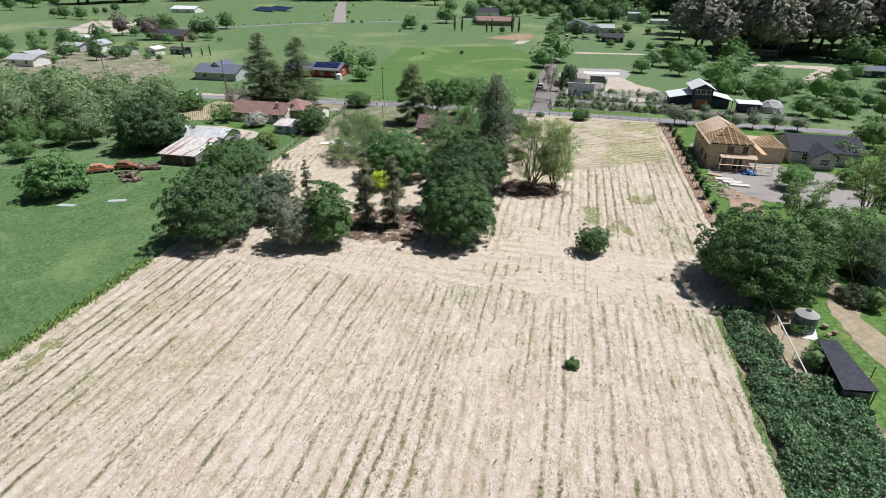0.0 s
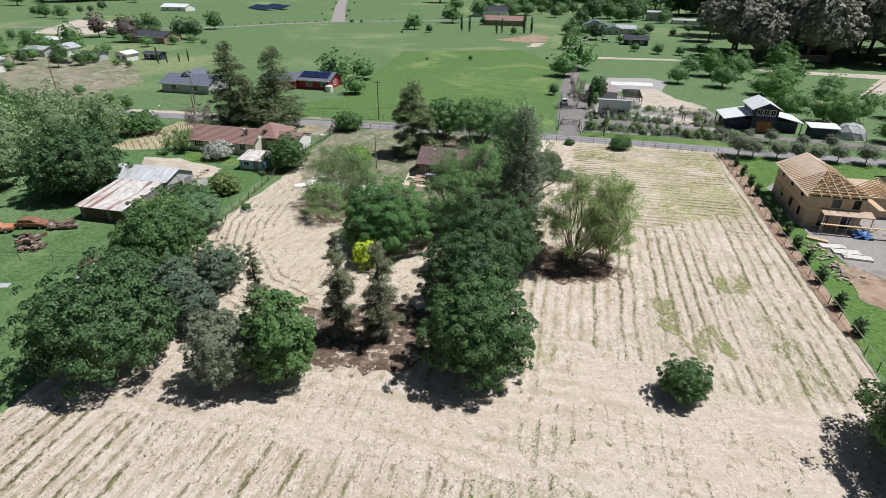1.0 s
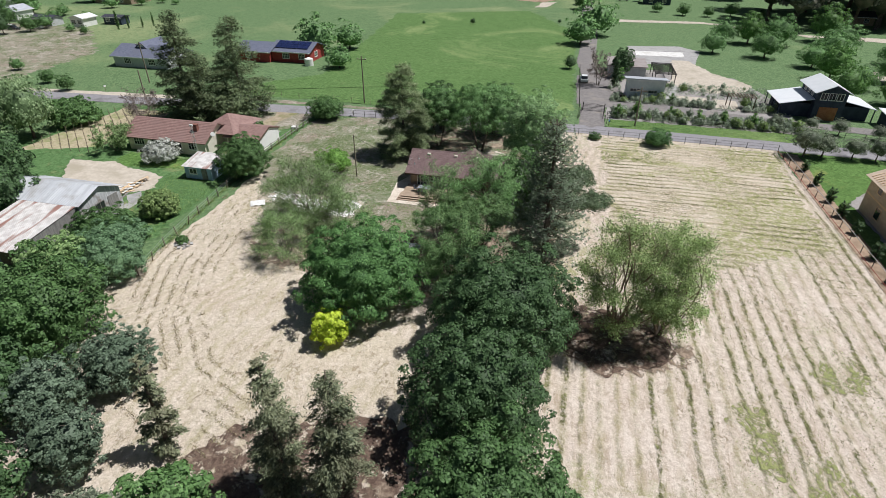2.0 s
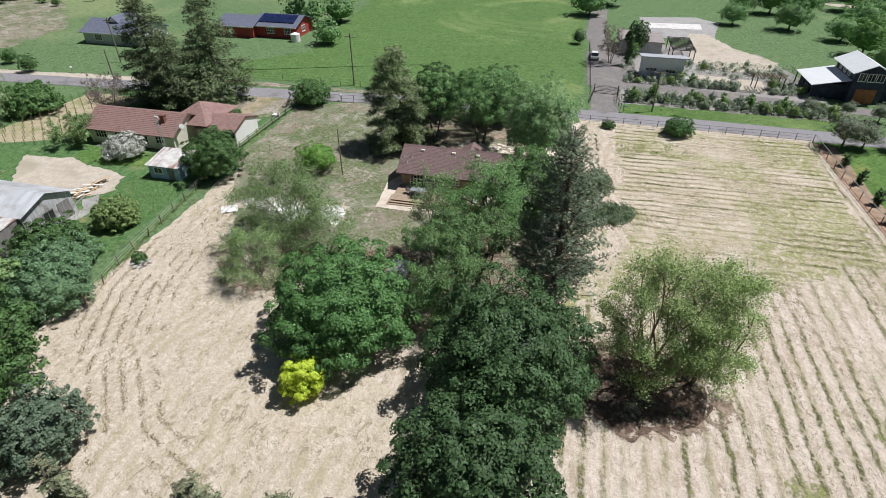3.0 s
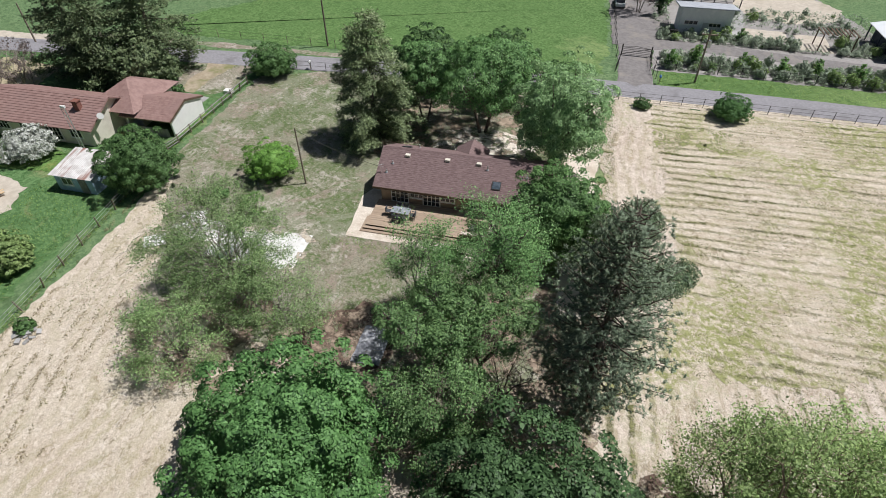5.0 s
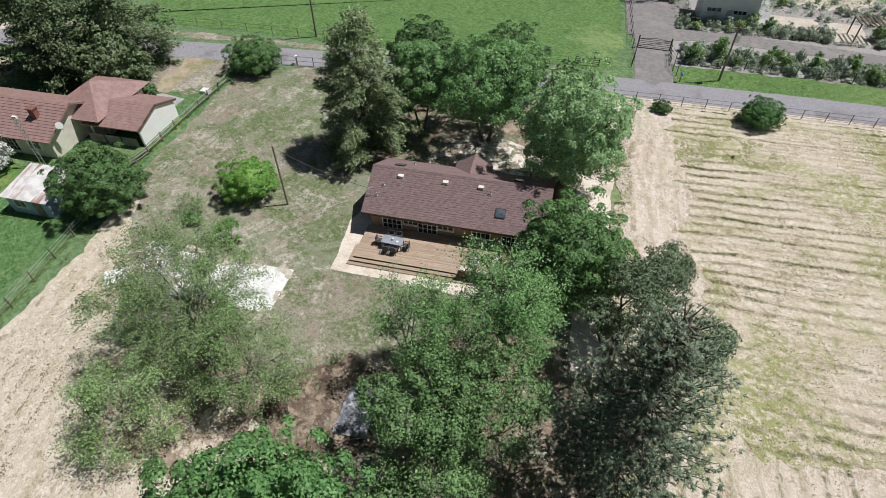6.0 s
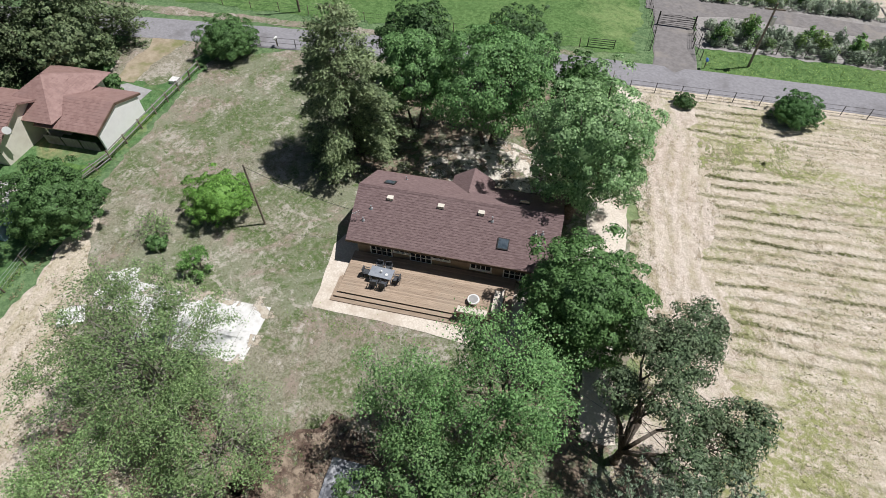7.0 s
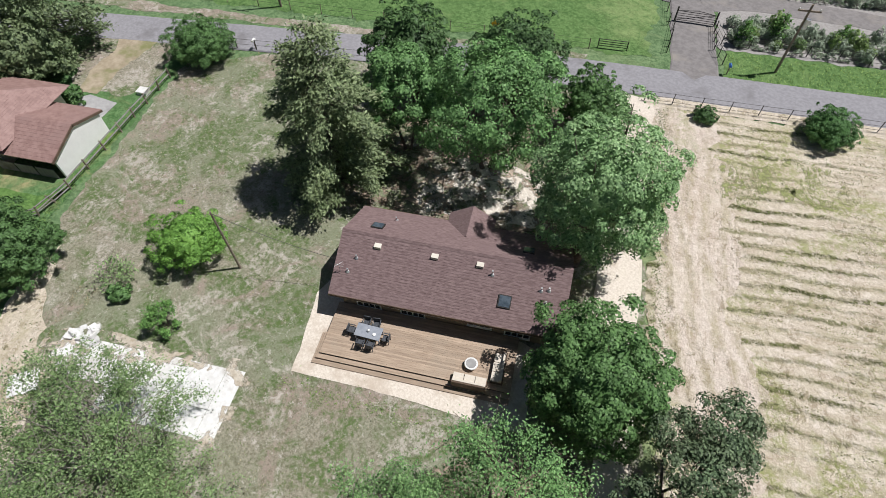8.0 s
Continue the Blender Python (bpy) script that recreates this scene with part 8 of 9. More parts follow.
# steel gate across the drive
gate = thing("drive_gate", -5.0, 161.8, 0, "dark steel bar gate across the drive", "gate", -4)
for x in (-2.1, 2.1):
    part("gate_post", tubes(((x, 0, -0.1), (x, 0, 1.7), 0.09), n=8), M_STEEL_D, gate)
bars = [((-2.0, 0, z), (2.0, 0, z), 0.03) for z in (0.25, 0.5, 0.75, 1.0, 1.25)] + [((-2.0, 0, 1.25), (0, 0, 1.5), 0.035), ((0, 0, 1.5), (2.0, 0, 1.25), 0.035), ((-2, 0, 0.25), (2, 0, 1.25), 0.03)]
part("gate_leaf", tubes(*bars), M_STEEL_D, gate)
fence("wing_fence", [(-2.9, 161.7), (-3.2, 157), (-2.5, 154.6)], 1.6, 1.3, "curved dark steel gate wing", M_STEEL_D, M_STEEL_D, (0.3, 0.8, 1.25), 0.05, 0.018, 0.0, 16)
fence("wing_fence", [(-7.1, 161.9), (-7.6, 158), (-8.0, 155.6)], 1.6, 1.3, "dark steel gate wing", M_STEEL_D, M_STEEL_D, (0.3, 0.8, 1.25), 0.05, 0.018, 0.0, 17)
fg = thing("field_gate", -13.6, 155.0, 0, "low dark steel field gate in the meadow", "gate")
part("gate_leaf", tubes(*[((-1.5, 0, z), (1.5, 0, z), 0.035) for z in (0.3, 0.55, 0.8, 1.05)], ((-1.5, 0, 0), (-1.5, 0, 1.1), 0.05), ((1.5, 0, 0), (1.5, 0, 1.1), 0.05)), M_STEEL_D, fg)


def utility_pole(x, y, h, arm=True, can=False):
    th = thing("utility_pole", x, y, 0, "brown wooden utility pole with crossarm", "pole", group="utility poles")
    bm = bmesh.new()
    tube(bm, (0, 0, -0.3), (0, 0, h), 0.15, 0.1, 8)
    part("shaft", bm, M_POST, th)
    if arm:
        part("crossarm", boxes((-1.0, 1.0, -0.06, 0.06, h - 0.7, h - 0.56)), M_POST, th)
        for x0 in (-0.9, 0, 0.9):
            part("insulator", tubes(((x0, 0, h - 0.56), (x0, 0, h - 0.4), 0.05)), M_WALL_WHITE, th)
    if can:
        part("transformer", tubes(((0.25, -0.2, h - 2.2), (0.25, -0.2, h - 1.3), 0.22), n=10), M_STEEL, th)
    return th


utility_pole(-51.4, 155.4, 9.5)
utility_pole(2.6, 154.4, 7.2, True, True)
utility_pole(-145, 153.5, 9.0)
utility_pole(-105, 158.0, 9.0)
utility_pole(-97.0, 146.6, 6.0, False)
sign = thing("road_sign", -26.0, 153.4, 0, "yellow diamond road sign on a post", "sign")
part("post", tubes(((0, 0, -0.1), (0, 0, 2.1), 0.04)), M_STEEL, sign)
part("plate", boxes((-0.3, 0.3, -0.02, 0.0, -0.3, 0.3), ), surf("yellow_sign", (0.75, 0.45, 0.03), (0.8, 0.5, 0.05), 3.0), sign).matrix_basis = pose(0, -0.05, 2.3, 0, 45, 0)
for x, y, c in ((-50.6, 146.9, M_WALL_WHITE), (-2.2, 153.0, surf("blue_box", (0.05, 0.15, 0.4), (0.08, 0.2, 0.5), 3.0)), (-109.5, 149.6, M_WALL_WHITE)):
    mb = thing("mailbox", x, y, 0, "mailbox on a post beside the road", "mailbox")
    part("post", tubes(((0, 0, -0.1), (0, 0, 1.0), 0.05)), M_POST, mb)
    bm = boxes((-0.12, 0.12, -0.28, 0.28, 1.0, 1.26))
    bmesh.ops.bevel(bm, geom=[e for e in bm.edges if e.verts[0].co.z > 1.2 and e.verts[1].co.z > 1.2], offset=0.08, segments=3, affect='EDGES')
    part("box", bm, c, mb)
tb = thing("well_box", -58.3, 137.6, 0, "small white concrete well cover", "well cover")
part("base", boxes((-0.5, 0.5, -0.4, 0.4, 0, 0.35)), M_CONC, tb)
part("lid", boxes((-0.55, 0.55, -0.45, 0.45, 0.352, 0.42)), M_CONC, tb)


# vehicles
def car(x, y, turn, paint, label, length=4.4, roofh=1.45, old=False, group="", ground_z=0.02):
    th = thing("car", x, y, ground_z, label, "car", turn, group)
    h = length / 2
    bm = bmesh.new()
    prism(bm, [(-h, 0.35), (h, 0.35), (h, 0.75), (h * 0.55, 0.9), (-h * 0.9, 0.92), (-h, 0.8)], -0.85, 0.85, "y")
    bmesh.ops.bevel(bm, geom=bm.edges[:], offset=0.06, segments=2, affect='EDGES')
    part("body", bm, paint, th, smooth=False)
    bm = bmesh.new()
    prism(bm, [(-h * 0.85, 0.9), (h * 0.5, 0.9), (h * 0.15, roofh), (-h * 0.65, roofh)], -0.72, 0.72, "y")
    bmesh.ops.bevel(bm, geom=bm.edges[:], offset=0.05, segments=2, affect='EDGES')
    part("cabin", bm, paint if old else M_GLASS, th, "" if old else "dark glazed cabin")
    part("roof", boxes((-h * 0.62, h * 0.12, -0.66, 0.66, roofh - 0.01, roofh + 0.03)), paint, th)
    for sx in (-0.6, 0.62):
        for sy in (-0.82, 0.82):
            wl = part("wheel", tubes(((sx * h, sy - 0.1, 0.32), (sx * h, sy + 0.1, 0.32), 0.32), n=14), M_STEEL_D, th, "black tyre")
            part("rim", tubes(((sx * h, sy - 0.11, 0.32), (sx * h, sy + 0.11, 0.32), 0.17), n=10), M_STEEL, wl)
    return th


P_WHITE = surf("white_car_paint", (0.72, 0.73, 0.74), (0.78, 0.79, 0.8), 1.0, None, 0.5, 0.3, 0.5)
P_DARK = surf("dark_car_paint", (0.05, 0.055, 0.07), (0.08, 0.085, 0.10), 1.0, None, 0.5, 0.3, 0.5)
P_ORANGE = surf("faded_orange_paint", (0.45, 0.17, 0.09), (0.55, 0.26, 0.16), 1.0, (0.66, 0.60, 0.55), 0.8, 0.7, 0.3)
car(-7.2, 184.6, 92, P_WHITE, "white parked car on the drive", ground_z=0.09)
car(-186, 206, 20, P_WHITE, "white parked car by the far farm", group="far parked cars")
car(-192, 203, 10, P_DARK, "dark parked car by the far farm", group="far parked cars")
car(-199, 206, 30, P_WHITE, "white parked car by the far farm", group="far parked cars")
car(8, 331, 10, P_WHITE, "white pickup on the far drive", 5.2, 1.8, group="far parked cars")
car(-2, 334, 80, P_WHITE, "white van on the far drive", 5.4, 2.1, group="far parked cars")
car(-82.5, 81.2, 35, P_ORANGE, "faded orange and white derelict truck on the grass", 4.4, 1.5, True)
car(-79.0, 84.0, 15, surf("rust_paint", (0.22, 0.10, 0.06), (0.34, 0.18, 0.12), 2.0), "rusty derelict car on the grass", 4.4, 1.4, True)
car(-59.0, 74.4, 70, surf("grey_paint", (0.4, 0.42, 0.45), (0.6, 0.62, 0.64), 1.0), "grey derelict pickup under the oak", 4.8, 1.6, True)
M_JUNK = surf("rusty_scrap", (0.10, 0.065, 0.05), (0.22, 0.15, 0.12), 2.0, (0.45, 0.42, 0.40), 0.9, 0.8, 0.3)
jr = np.random.default_rng(12)
for x, y, n in ((-76.4, 80.4, 16), (-73.4, 78.4, 14), (-75.6, 85.0, 12), (-62.6, 76.4, 8),):
    jp = thing("scrap_pile", x, y, 0.02, "pile of rusty scrap and boards on the grass", "scrap", group="scrap piles")
    for k in range(n):
        a, b, c = jr.uniform(0.1, 1.3), jr.uniform(0.08, 0.4), jr.uniform(0.04, 0.25)
        part("scrap", boxes((-a, a, -b, b, 0, c * 2)), M_JUNK, jp).matrix_basis = pose(jr.normal() * 0.9, jr.normal() * 0.7, jr.uniform(0, 0.4), jr.normal() * 12, jr.normal() * 12, jr.uniform(0, 180))
M_OFFCUT = surf("mixed_rubble", (0.34, 0.28, 0.24), (0.62, 0.57, 0.52), 1.2, (0.36, 0.15, 0.10), 1.4, 0.9, 0.2)
for x, y, n in ((29.4, 104.6, 14), (30.2, 102.2, 14), (29.8, 99.0, 18), (30.4, 96.6, 16), (38.6, 111.6, 12)):
    jp = thing("rubble_pile", x, y, 0.06, "pile of mixed building rubble and offcuts", "rubble", group="building rubble")
    for k in range(n):
        a, b, c = jr.uniform(0.06, 0.5), jr.uniform(0.05, 0.14), jr.uniform(0.015, 0.06)
        part("rubble", boxes((-a, a, -b, b, 0, c * 2)), M_OFFCUT, jp).matrix_basis = pose(jr.normal() * 0.8, jr.normal() * 0.8, jr.uniform(0, 0.25), jr.normal() * 10, jr.normal() * 10, jr.uniform(0, 180))
for x, y, t in ((-69.0, 69.6, 20), (-75.4, 66.0, 8)):
    sl = thing("metal_sheet", x, y, 0.03, "grey sheet lying on the pasture", "sheet", t)
    part("sheet", boxes((-1.4, 1.4, -0.5, 0.5, 0.0, 0.1)), M_ZINC, sl)
# water tank, dark shed roof and garden things on the east side
wt = thing("rain_tank", 29.3, 56.2, 0, "dark blue-green plastic rain tank", "tank")
bm = bmesh.new()
tube(bm, (0, 0, 0), (0, 0, 2.1), 1.15, 1.15, 20)
part("top", tube(bmesh.new(), (0, 0, 2.1), (0, 0, 2.5), 1.17, 0.35, 20), M_CONC_D, wt, "pale grey domed top")
part("shell", bm, surf("tank_plastic", (0.10, 0.14, 0.17), (0.15, 0.19, 0.23), 2.0, None, 0.5, 0.4, 0.4), wt)
part("lid", tubes(((0, 0, 2.48), (0, 0, 2.56), 0.3), n=12), M_STEEL_D, wt)
zone("tank_pad", [(27.9, 54.8), (30.3, 54.2), (30.9, 57.2), (28.5, 57.7)], 0.075, M_CONC, "pale concrete pad under the tank", "pad", 0.05)
ds = thing("dark_roof_shed", 29.7, 47.9, 0, "open shed with a charcoal flat roof", "shed", 4)
ds.scale = (0.7, 0.9, 0.78)
part("roof", slab(bmesh.new(), ((-2.0, -3.6, 2.0), (2.2, -3.6, 2.2), (1.2, 3.8, 2.9), (-1.2, 3.8, 2.7)), 0.12), M_ROOF_DARK, ds)
part("back_wall", boxes((-1.1, 1.1, 3.3, 3.4, 0, 2.5)), M_WOOD_OLD, ds)
part("side_wall", slab(bmesh.new(), ((1.75, -3.2, 0), (1.75, -3.2, 2.0), (1.1, 3.2, 2.6), (1.1, 3.2, 0)), 0.08), M_WOOD_OLD, ds)
part("front_boards", boxes((-1.8, 1.8, -3.3, -3.22, 0, 1.5)), M_WOOD_OLD, ds)
for x, y, z in ((-1.8, -3.4, 1.9), (2.0, -3.4, 2.1), (-1.5, 0, 2.2), (1.6, 0, 2.3)):
    part("post", boxes((x - 0.06, x + 0.06, y - 0.06, y + 0.06, 0, z)), M_POST, ds)
for x, y, s in ((31.8, 57.0, 0.35), (32.4, 56.0, 0.3), (31.6, 55.4, 0.28)):
    pt = thing("plant_pot", x, y, 0.03, "brown garden pot on the grass", "pot", group="garden pots")
    part("pot", tube(bmesh.new(), (0, 0, 0), (0, 0, s * 1.4), s * 0.75, s, 12), M_TILE, pt)
    part("soil", tube(bmesh.new(), (0, 0, s * 1.4), (0, 0, s * 1.45), s * 0.85, None, 12), M_SOIL, pt)
for x, y in ((0.6, 171.4), (1.3, 171.2)):
    bn = thing("wheelie_bin", x, y, 0.09, "dark green wheeled bin by the drive", "bin", group="wheeled bins")
    part("body", boxes((-0.28, 0.28, -0.32, 0.32, 0.05, 0.95)), M_STEEL_D, bn)
    part("lid", boxes((-0.3, 0.3, -0.36, 0.34, 0.955, 1.05)), M_STEEL_D, bn)
sw = thing("rubble_heap", -47.6, 112.6, 0.06, "pale heap of broken concrete beside the slab", "rubble")
for k in range(14):
    a = jr.uniform(0.15, 0.4)
    ck = part("chunk", boxes((-a, a, -a * 0.7, a * 0.7, 0, a * 0.6)), M_CONC, sw)
    ck.matrix_basis = pose(jr.normal() * 0.7, jr.normal() * 0.5, jr.uniform(0, 0.15), jr.normal() * 15, jr.normal() * 15, jr.uniform(0, 180))
ws = thing("plastic_sheet", -49.4, 108.6, 0.1, "crumpled white plastic sheet on the ground", "sheet", 30)
bm = bmesh.new()
bmesh.ops.create_grid(bm, x_segments=9, y_segments=7, size=0.8)
for v in bm.verts:
    v.co.x *= 1.2
    v.co.z = 0.09 + 0.14 * noise.noise(v.co * 2.2)
part("sheet", bm, M_WALL_WHITE, ws, smooth=True)
hp = thing("rubble_heap", -52.6, 96.6, 0.03, "low heap of pale rubble on the mown track", "rubble")
for k in range(22):
    a = jr.uniform(0.1, 0.28)
    rk = part("stone", boxes((-a, a, -a * 0.7, a * 0.7, 0, a * 0.7)), M_CONC_D, hp)
    rk.matrix_basis = pose(jr.normal() * 0.55, jr.normal() * 0.4, jr.uniform(0, 0.08), jr.normal() * 15, jr.normal() * 15, jr.uniform(0, 180))
broadleaf("shrub", -52.9, 97.2, 0.9, 1.7, 0.0, 900, 57, "low green weeds growing on the rubble", M_OAK_G, clumps=20, rough=0.5, sprays=0.1, limbs=0, puff=(0.2, 0.36), category="bush", core=2)
tr2 = thing("tarpaulin_sheet", -26.0, 101.6, 0.08, "dark blue-grey sheet with the grove's dappled light in its colour", "tarpaulin")
bm = bmesh.new()
bmesh.ops.create_grid(bm, x_segments=8, y_segments=10, size=1.0)
for v in bm.verts:
    v.co.x *= 1.1
    v.co.y *= 1.7
    v.co.z = 0.2 + 0.25 * noise.noise(v.co * 2.0)
# pale and dark mottling paints the dappled light that falls through the canopy
part("sheet", bm, surf("dappled_shade_tarp", (0.20, 0.21, 0.25), (0.60, 0.60, 0.62), 2.6, (0.09, 0.095, 0.11), 0.6), tr2)

# ---- ground cover ----
gr = np.random.default_rng(21)


def tufts(name, n, where, size, mat, label, tall=0.8, category="grass"):
    """Upright blades; where: a function that gives n places on the ground."""
    xy = where(n)
    p = np.column_stack((xy, np.full(len(xy), 0.05) + size * 0.6))
    up = norm(np.column_stack((gr.normal(size=(len(xy), 2)) * 0.5, np.full(len(xy), tall))))
    side = norm(np.cross(up, unit(len(xy), gr)))
    L = size * gr.uniform(0.5, 1.3, len(xy))
    return scatter_stuff(name, p, side, L, L * 0.35, mat, label, category, gr, up, side * 0.3 + np.array([0, 0, 1.0]))


def in_box(x0, x1, y0, y1):
    return lambda n: np.column_stack((gr.uniform(x0, x1, n), gr.uniform(y0, y1, n)))


def on_rows(x0, x1, y0, y1, spacing, across, sd=0.12):
    def f(n):
        if across == "x":
            rows = np.arange(x0, x1, spacing)
            x = gr.choice(rows, n) + gr.normal(size=n) * sd
            y = gr.uniform(y0, y1, n)
        else:
            rows = np.arange(y0, y1, spacing)
            y = gr.choice(rows, n) + gr.normal(size=n) * sd
            x = gr.uniform(x0, x1, n)
        keep = np.array([noise.noise(Vector((a * 0.16, b * 0.16, 3.0))) > -0.05 for a, b in zip(x, y)])
        return np.column_stack((x, y))[keep]
    return f


def beside(line, sd):
    pts = np.array(line, float)
    seg = np.linalg.norm(np.diff(pts, axis=0), axis=1)
    def f(n):
        k = gr.choice(len(seg), n, p=seg / seg.sum())
        s = gr.random(n)[:, None]
        return pts[k] * (1 - s) + pts[k + 1] * s + gr.normal(size=(n, 2)) * sd
    return f


M_TUFT = leafy("yard_grass_tufts", (0.12, 0.17, 0.055), (0.25, 0.30, 0.12), 0.25, (0.17, 0.22, 0.08))
tufts("pasture_edge_grass", 6000, beside([(-50.2, -10), (-50, 30), (-49.8, 53)], 0.45), 0.22, M_GRASS, "tall green grass along the pasture's edge")
tufts("bank_edge_grass", 3200, beside([(21.0, 22), (20.9, 40), (20.7, 57), (23, 60)], 0.28), 0.1, M_GRASS, "green grass at the foot of the bramble bank")
tufts("fence_grass", 3600, beside([(-54.4, 92), (-57.0, 118), (-57.7, 125), (-57.7, 141)], 0.3), 0.09, M_GRASS, "green grass along the fence")
tufts("margin_weeds", 3600, beside([(-9.3, 106), (-9.0, 124), (-8.7, 140), (-8.6, 146)], 0.38), 0.075, M_TUFT, "dull green weeds between the drive and the field", 0.7)
tufts("verge_grass", 5000, in_box(-2, 33, 152.3, 156.8), 0.09, M_GRASS, "tall green verge grass")
tufts("garden_weeds", 500, beside([(-33.6, 112.4), (-27, 112.2), (-20, 111.8)], 0.5), 0.09, M_GRASS, "green weeds along the gravel margin")

M_STUB = leafy("stubble_clumps", (0.22, 0.22, 0.09), (0.42, 0.41, 0.20), 0.25, (0.29, 0.285, 0.13))
tufts("field_stubble", 36000, on_rows(-49, 20.4, 4, 66, 1.42, "x", 0.1), 0.095, M_STUB, "clumps of green-brown stubble along the mown rows", 0.6)
tufts("row_weeds", 7000, on_rows(-9.24, 2, 40, 63, 1.42, "x", 0.2), 0.085, M_GRASS, "green weeds thick along a few mown rows", 0.6)
tufts("row_weeds", 3000, on_rows(14.9, 20.4, 44, 62, 1.42, "x", 0.2), 0.085, M_GRASS, "green weeds thick along a few mown rows", 0.6)
tufts("north_stubble", 24000, on_rows(-2.6, 24.4, 104.5, 145.5, 1.25, "y", 0.12), 0.075, M_STUB, "clumps of green-brown stubble along the crosswise rows", 0.6)
tufts("east_stubble", 7000, on_rows(2, 25, 70, 104, 1.42, "x", 0.12), 0.075, M_STUB, "clumps of green-brown stubble along the mown rows", 0.6)
M_CHAFF = leafy("pale_straw_wisps", (0.42, 0.35, 0.24), (0.70, 0.62, 0.48), 0.3, (0.55, 0.47, 0.33))
tufts("north_straw", 16000, on_rows(-4.5, 24.4, 105.1, 145.5, 1.25, "y", 0.2), 0.07, M_CHAFF, "loose wisps of pale straw between the rows", 0.3)
tufts("field_straw", 22000, on_rows(-48.3, 20.4, 4, 66, 1.42, "x", 0.25), 0.075, M_CHAFF, "loose wisps of pale straw between the rows", 0.3)


def arcs(line, gap, count, sd=0.14):
    """Places along a bundle of lines that run side by side."""
    pts = np.array(line, float)
    way = np.gradient(pts, axis=0)
    side = norm(np.column_stack((-way[:, 1], way[:, 0])))
    def f(n):
        k = gr.integers(len(pts) - 1, size=n)
        s = gr.random(n)[:, None]
        o = (gr.integers(count, size=n) - count / 2)[:, None] * gap + gr.normal(size=(n, 1)) * sd
        xy = (pts[k] + side[k] * o) * (1 - s) + (pts[k + 1] + side[k + 1] * o) * s
        keep = np.array([noise.noise(Vector((a * 0.2, b * 0.2, 8.0))) + 0.5 * noise.noise(Vector((a * 0.9, b * 0.9, 2.0))) > -0.02 for a, b in xy.tolist()])
        return xy[keep]
    return f


tufts("track_stubble", 15000, arcs([(-52.4, 116), (-51.2, 104), (-49.2, 93), (-45.2, 84), (-39.5, 77.5), (-31, 74)], 1.25, 7), 0.085, M_STRAW, "rows of dry stubble curving along the mown track", 0.5)


def yard_places(low):
    def f(n):
        xy = np.column_stack((gr.uniform(-56, -12.5, n), gr.uniform(98, 146.5, n)))
        x, y = xy[:, 0], xy[:, 1]
        bare = ((x > -33.4) & (x < -16) & (y > 112) & (y < 127)) | ((x > -50) & (x < -35) & (y > 107.5) & (y < 114)) | (x > -13.8) & (y > 106) | ((x > -29) & (x < -17) & (y > 128) & (y < 136)) | (x < -53.6) & (y < 122)
        lush = np.array([noise.noise(Vector((a * 0.13, b * 0.13, 1.7))) + 0.6 * noise.noise(Vector((a * 0.5, b * 0.5, 6.1))) for a, b in xy.tolist()])
        return xy[~bare & (lush > low)]
    return f


tufts("yard_green_tufts", 26000, yard_places(0.06), 0.075, M_TUFT, "short green grass tufts in the dry yard", 0.7)
tufts("yard_dry_tufts", 18000, yard_places(-0.2), 0.065, M_STRAW, "short dry grass tufts in the yard", 0.7)

tufts("weed_tufts", 6000, in_box(-67, -57.6, 97, 114), 0.075, M_GRASS, "tall green weeds in the neighbouring yard", 0.8)


def blot(spots, sd):
    def f(n):
        k = gr.integers(len(spots), size=n)
        return np.array(spots)[k] + gr.normal(size=(n, 2)) * sd
    return f


for x, y, w, l in ((18.0, 81.0, 5.0, 8.0), (20.5, 75.5, 4.4, 7.0), (22.8, 67.0, 4.0, 6.0), (15.6, 92.0, 5.4, 7.0), (11.0, 78.6, 5.0, 8.0), (7.6, 82.0, 4.0, 7.0), (-47.0, 30.0, 3.0, 14.0), (-1.0, 137.6, 6.0, 6.0), (4.2, 139.0, 6.0, 5.0)):
    zone("weed_patch", [(x + w * 0.5 * math.cos(a * 0.524), y + l * 0.5 * math.sin(a * 0.524)) for a in range(12)], 0.085, M_WEEDS, "ragged green weed patch in the mown field", "weeds", 1.3)
tufts("field_weeds", 4200, blot([(17.5, 80), (18.5, 82), (20, 76), (22.6, 68), (23.4, 65), (15.0, 92.5), (16.4, 91.3), (11.5, 78), (7.6, 81), (-1.3, 137.5), (3.9, 139.2)], np.array([1.0, 2.4])), 0.06, M_GRASS, "green weed patches in the mown field", 0.7)

# bramble bank
n_br = 78000
bx, by = gr.uniform(20.9, 33.5, n_br), gr.uniform(18, 58.5, n_br)
right = np.where(by > 46.5, 25.5 + 0.5 * np.sin(by), 29.0 + 0.34 * np.clip(46 - by, 0, 12) + 0.7 * np.sin(by * 0.9))
ok = (bx < right) & (bx > 21.2 + 0.35 * np.sin(by * 0.7) + 0.2 * np.sin(by * 1.9))
bx, by = bx[ok], by[ok]
swell = np.array([noise.noise(Vector((a * 0.35, b * 0.35, 9))) + 0.55 * noise.noise(Vector((a * 1.1, b * 1.1, 4))) for a, b in zip(bx.tolist(), by.tolist())])
bz = (0.55 + 1.0 * np.clip(swell + 0.4, 0, None)) * np.clip((bx - 20.8) / 1.6, 0.25, 1)
bnr = norm(np.column_stack((gr.normal(size=(len(bx), 2)) * 0.75, np.full(len(bx), 0.8))))
bl = gr.uniform(0.09, 0.17, len(bx))
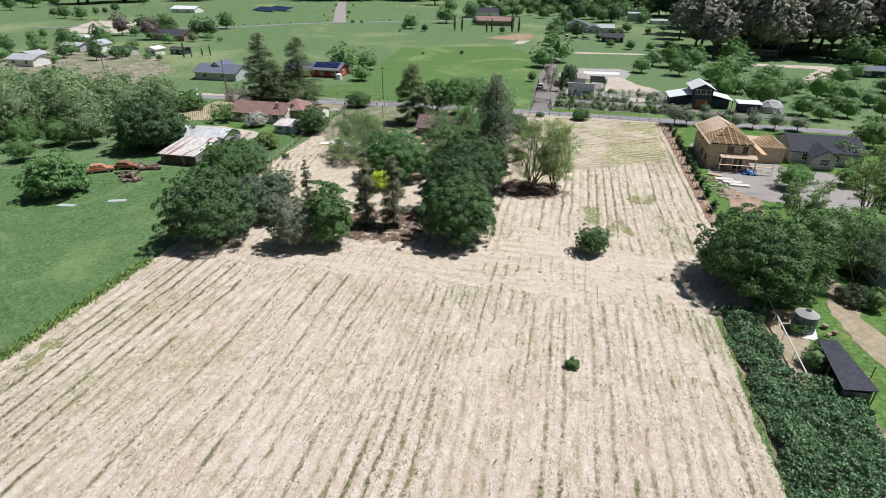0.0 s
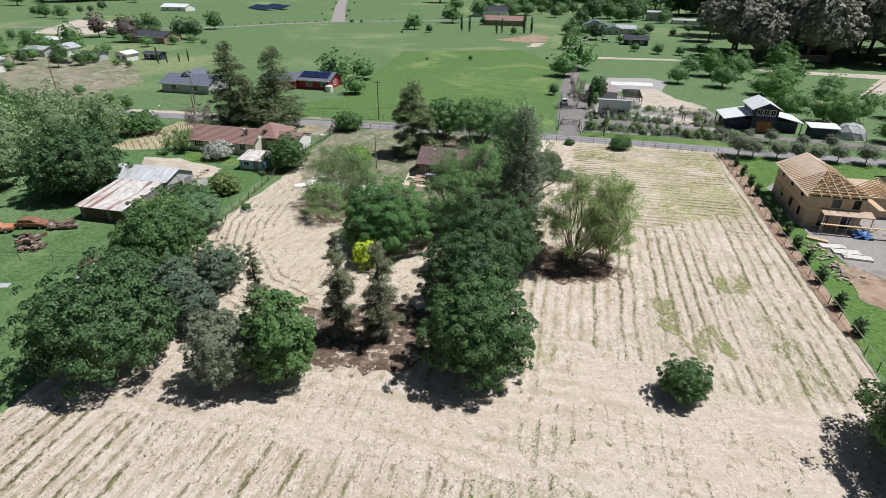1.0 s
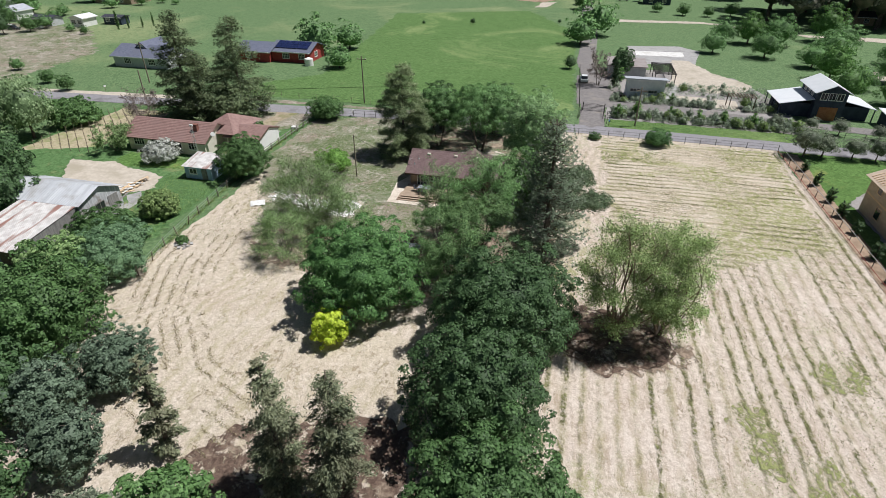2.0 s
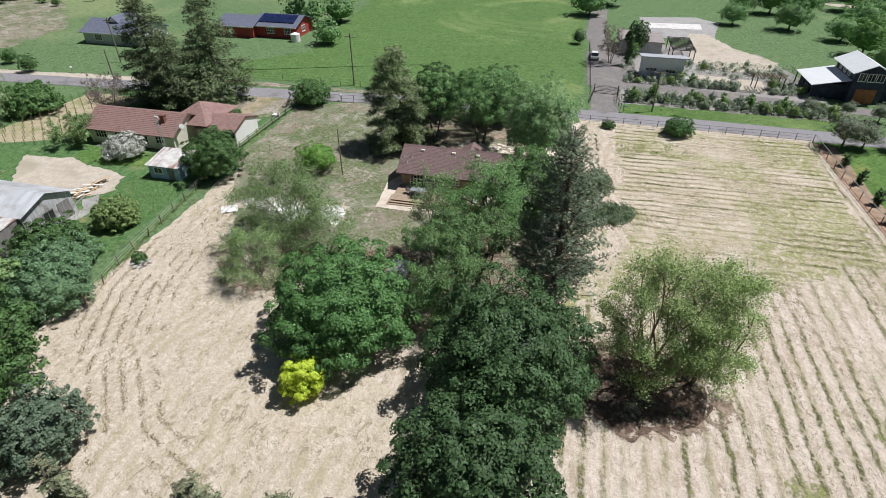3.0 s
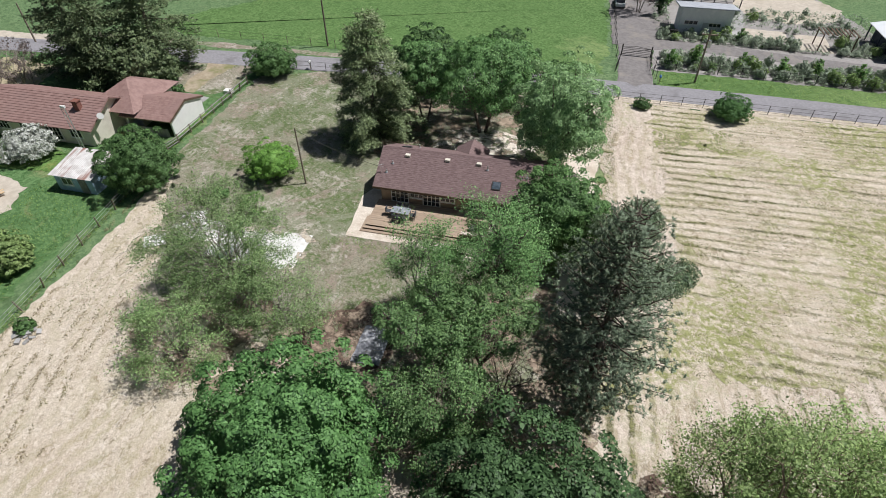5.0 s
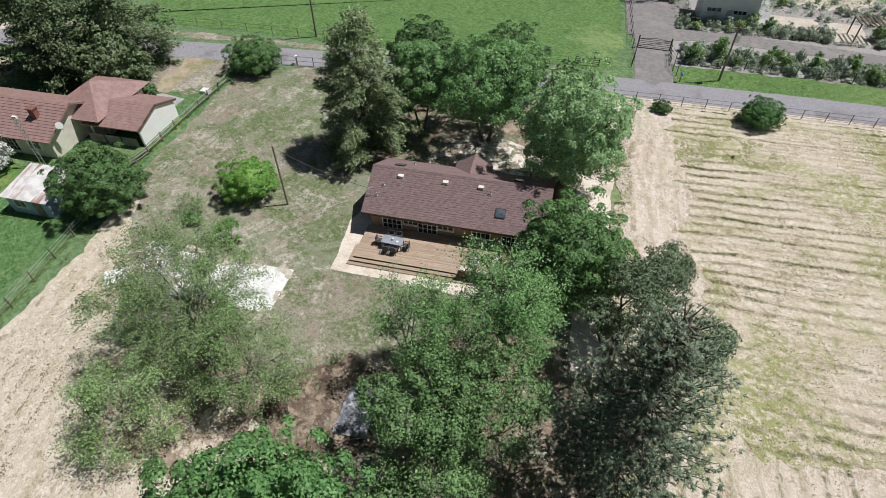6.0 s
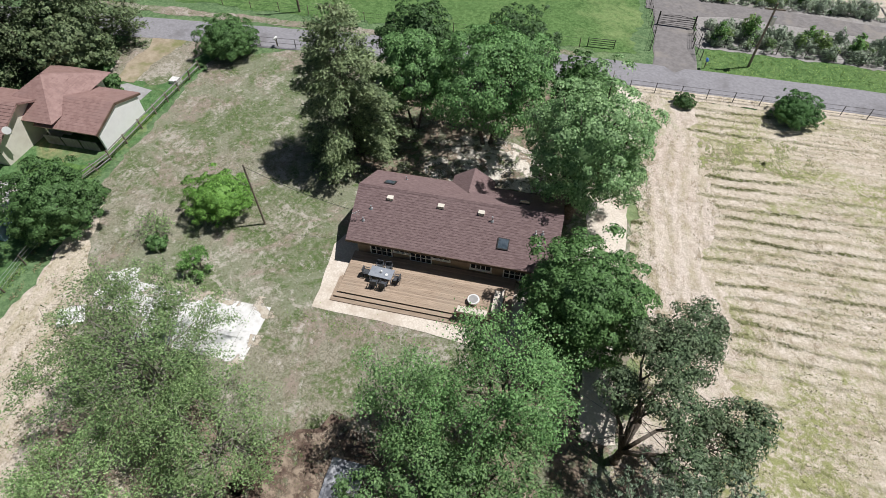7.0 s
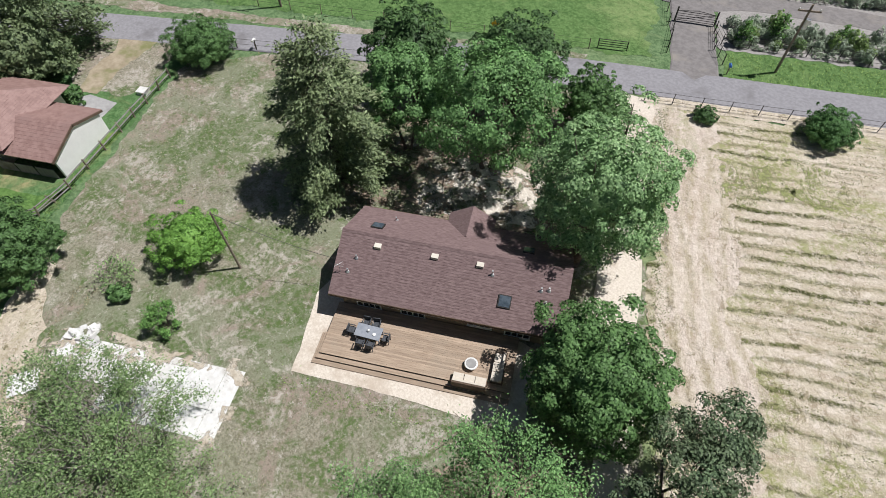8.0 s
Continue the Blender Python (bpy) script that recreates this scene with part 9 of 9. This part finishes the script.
scatter_stuff("bramble_bank", np.column_stack((bx, by, bz * gr.uniform(0.6, 1.08, len(bx)))), bnr, bl, bl * 0.75, M_BRAMBLE, "dense green bramble bank along the field", "brambles", gr, None, bnr)
zone("bramble_floor", [(20.9, 18), (36, 18), (33, 36), (29.4, 46), (26, 47), (25.6, 58), (21, 58)], 0.06, M_SOIL, "dark soil under the brambles", "ground", 0.4)

# vines on stakes
for i in range(7):
    x = -96.4 + i * 1.8
    vr = thing("vine_row", x, 128, 0.05, "young staked vines in a row", "vines", group="vine rows")
    for j in range(12):
        if j and i + j:
            stake = new("stake", stake.data)
            stake.parent = vr
        else:
            stake = part("stake", tube(bmesh.new(), (0, 0, 0), (0.05, 0.03, 1.3), 0.05, 0.04, 5), M_POST, vr)
        stake.location = (0.05 * math.sin(j), -9.5 + j * 1.7, 0)

# garden shrubs beyond the road
sproto = {}
for key, mat, lab in (("green", M_SPARSE_G, "rounded green shrub in the gravel garden"), ("silver", M_SAGE, "silver-grey shrub in the gravel garden"), ("light", M_SPARSE, "light green shrub in the gravel garden"), ("dark", M_OAK_G, "dark green shrub in the gravel garden")):
    sproto[key] = broadleaf("garden_shrub", 0, 0, 1.3, 1.8, 0.0, 360, 200 + len(sproto), lab, mat, clumps=16, rough=0.4, sprays=0.11, limbs=0, core=1, puff=(0.25, 0.42), category="shrub", group="garden shrubs")
used = set()
for k in range(320):
    key = ("green", "silver", "light", "dark")[int(gr.choice(4, p=(0.10, 0.74, 0.14, 0.02)))]
    band = int(gr.choice(3, p=(0.48, 0.34, 0.18)))
    x = gr.uniform(-1.5, 33)
    y = (gr.uniform(158.3, 162.6) - 0.04 * x, gr.uniform(169.6, 173.0) - 0.04 * x, gr.uniform(176, 186))[band]
    if 1.2 < x < 10.2 and y > 172.5 or 11.2 < x < 19.0 and 172 < y < 178 or 31 < x and y > 165 or 19.3 < x < 24.6 and 169 < y < 176.5:
        continue
    s = gr.uniform(0.45, 1.1)
    m = pose(x, y, 0.05, 0, 0, gr.uniform(0, 360)) @ Matrix.Diagonal((s, s, s * gr.uniform(0.7, 1.4), 1))
    if key in used:
        copy_thing(sproto[key], m)
    else:
        sproto[key].matrix_basis = m
        used.add(key)
gx = gr.uniform(-1.5, 33, 30000)
gb = gr.choice(3, 30000, p=(0.45, 0.33, 0.22))
gy = np.where(gb == 0, gr.uniform(157.8, 163.0, 30000) - 0.04 * gx, np.where(gb == 1, gr.uniform(169.2, 173.6, 30000) - 0.04 * gx, gr.uniform(175, 187, 30000)))
gh = np.array([noise.noise(Vector((a * 0.9, b * 0.9, 4.0))) for a, b in zip(gx, gy)])
ok = (gh > -0.12) & ~((gx > 1.2) & (gx < 10.2) & (gy > 172.5)) & ~((gx > 11.2) & (gx < 19) & (gy > 172) & (gy < 178)) & ~((gx > 19.3) & (gx < 24.6) & (gy > 169) & (gy < 176.5))
gx, gy, gh = gx[ok], gy[ok], gh[ok]
gn = norm(np.column_stack((gr.normal(size=(len(gx), 2)) * 0.6, np.full(len(gx), 0.7))))
gl = gr.uniform(0.09, 0.2, len(gx))
scatter_stuff("garden_undergrowth", np.column_stack((gx, gy, 0.15 + (gh + 0.12) * gr.uniform(0.3, 1.4, len(gx)))), gn, gl, gl * 0.55, M_SAGE, "low grey-green plants in the gravel beds", "plants", gr, None, gn)
st = conifer("garden_sapling", 0, 0, 3.0, 1.8, 0.2, 420, 230, "upright light green garden sapling", M_BRIGHT, 0.7, 0.4, (0.16, 0.09), 0.3, group="garden saplings", tuft=0.8)
spread(st, 1.8, [(-0.4, 158.6, 1.8), (3.2, 160.2, 1.9), (9.5, 160.5, 1.6), (14.4, 159.6, 1.6), (19, 160, 1.5), (24, 159, 1.7), (11, 171, 1.6), (1.0, 187, 2.4)], fr)
vase_tree("bare_tree", -4.0, 181.5, 9.0, 6.4, 2500, 240, "leafless grey tree beside the drive", M_BROWN, M_BARK_PALE, 4, 9, 0.12)
conifer("cypress_tree", -0.4, 181, 6.4, 1.8, 0.2, 900, 241, "dark upright evergreen beside the garden house", M_OAK, 0.4, 0.6, (0.22, 0.1), 0.3, tuft=0.5)
broadleaf("oak_tree", 1.5, 191, 7.0, 5.5, 0.8, 4000, 242, "dark green tree behind the garden house", M_OAK, rough=0.3, sprays=0.2)
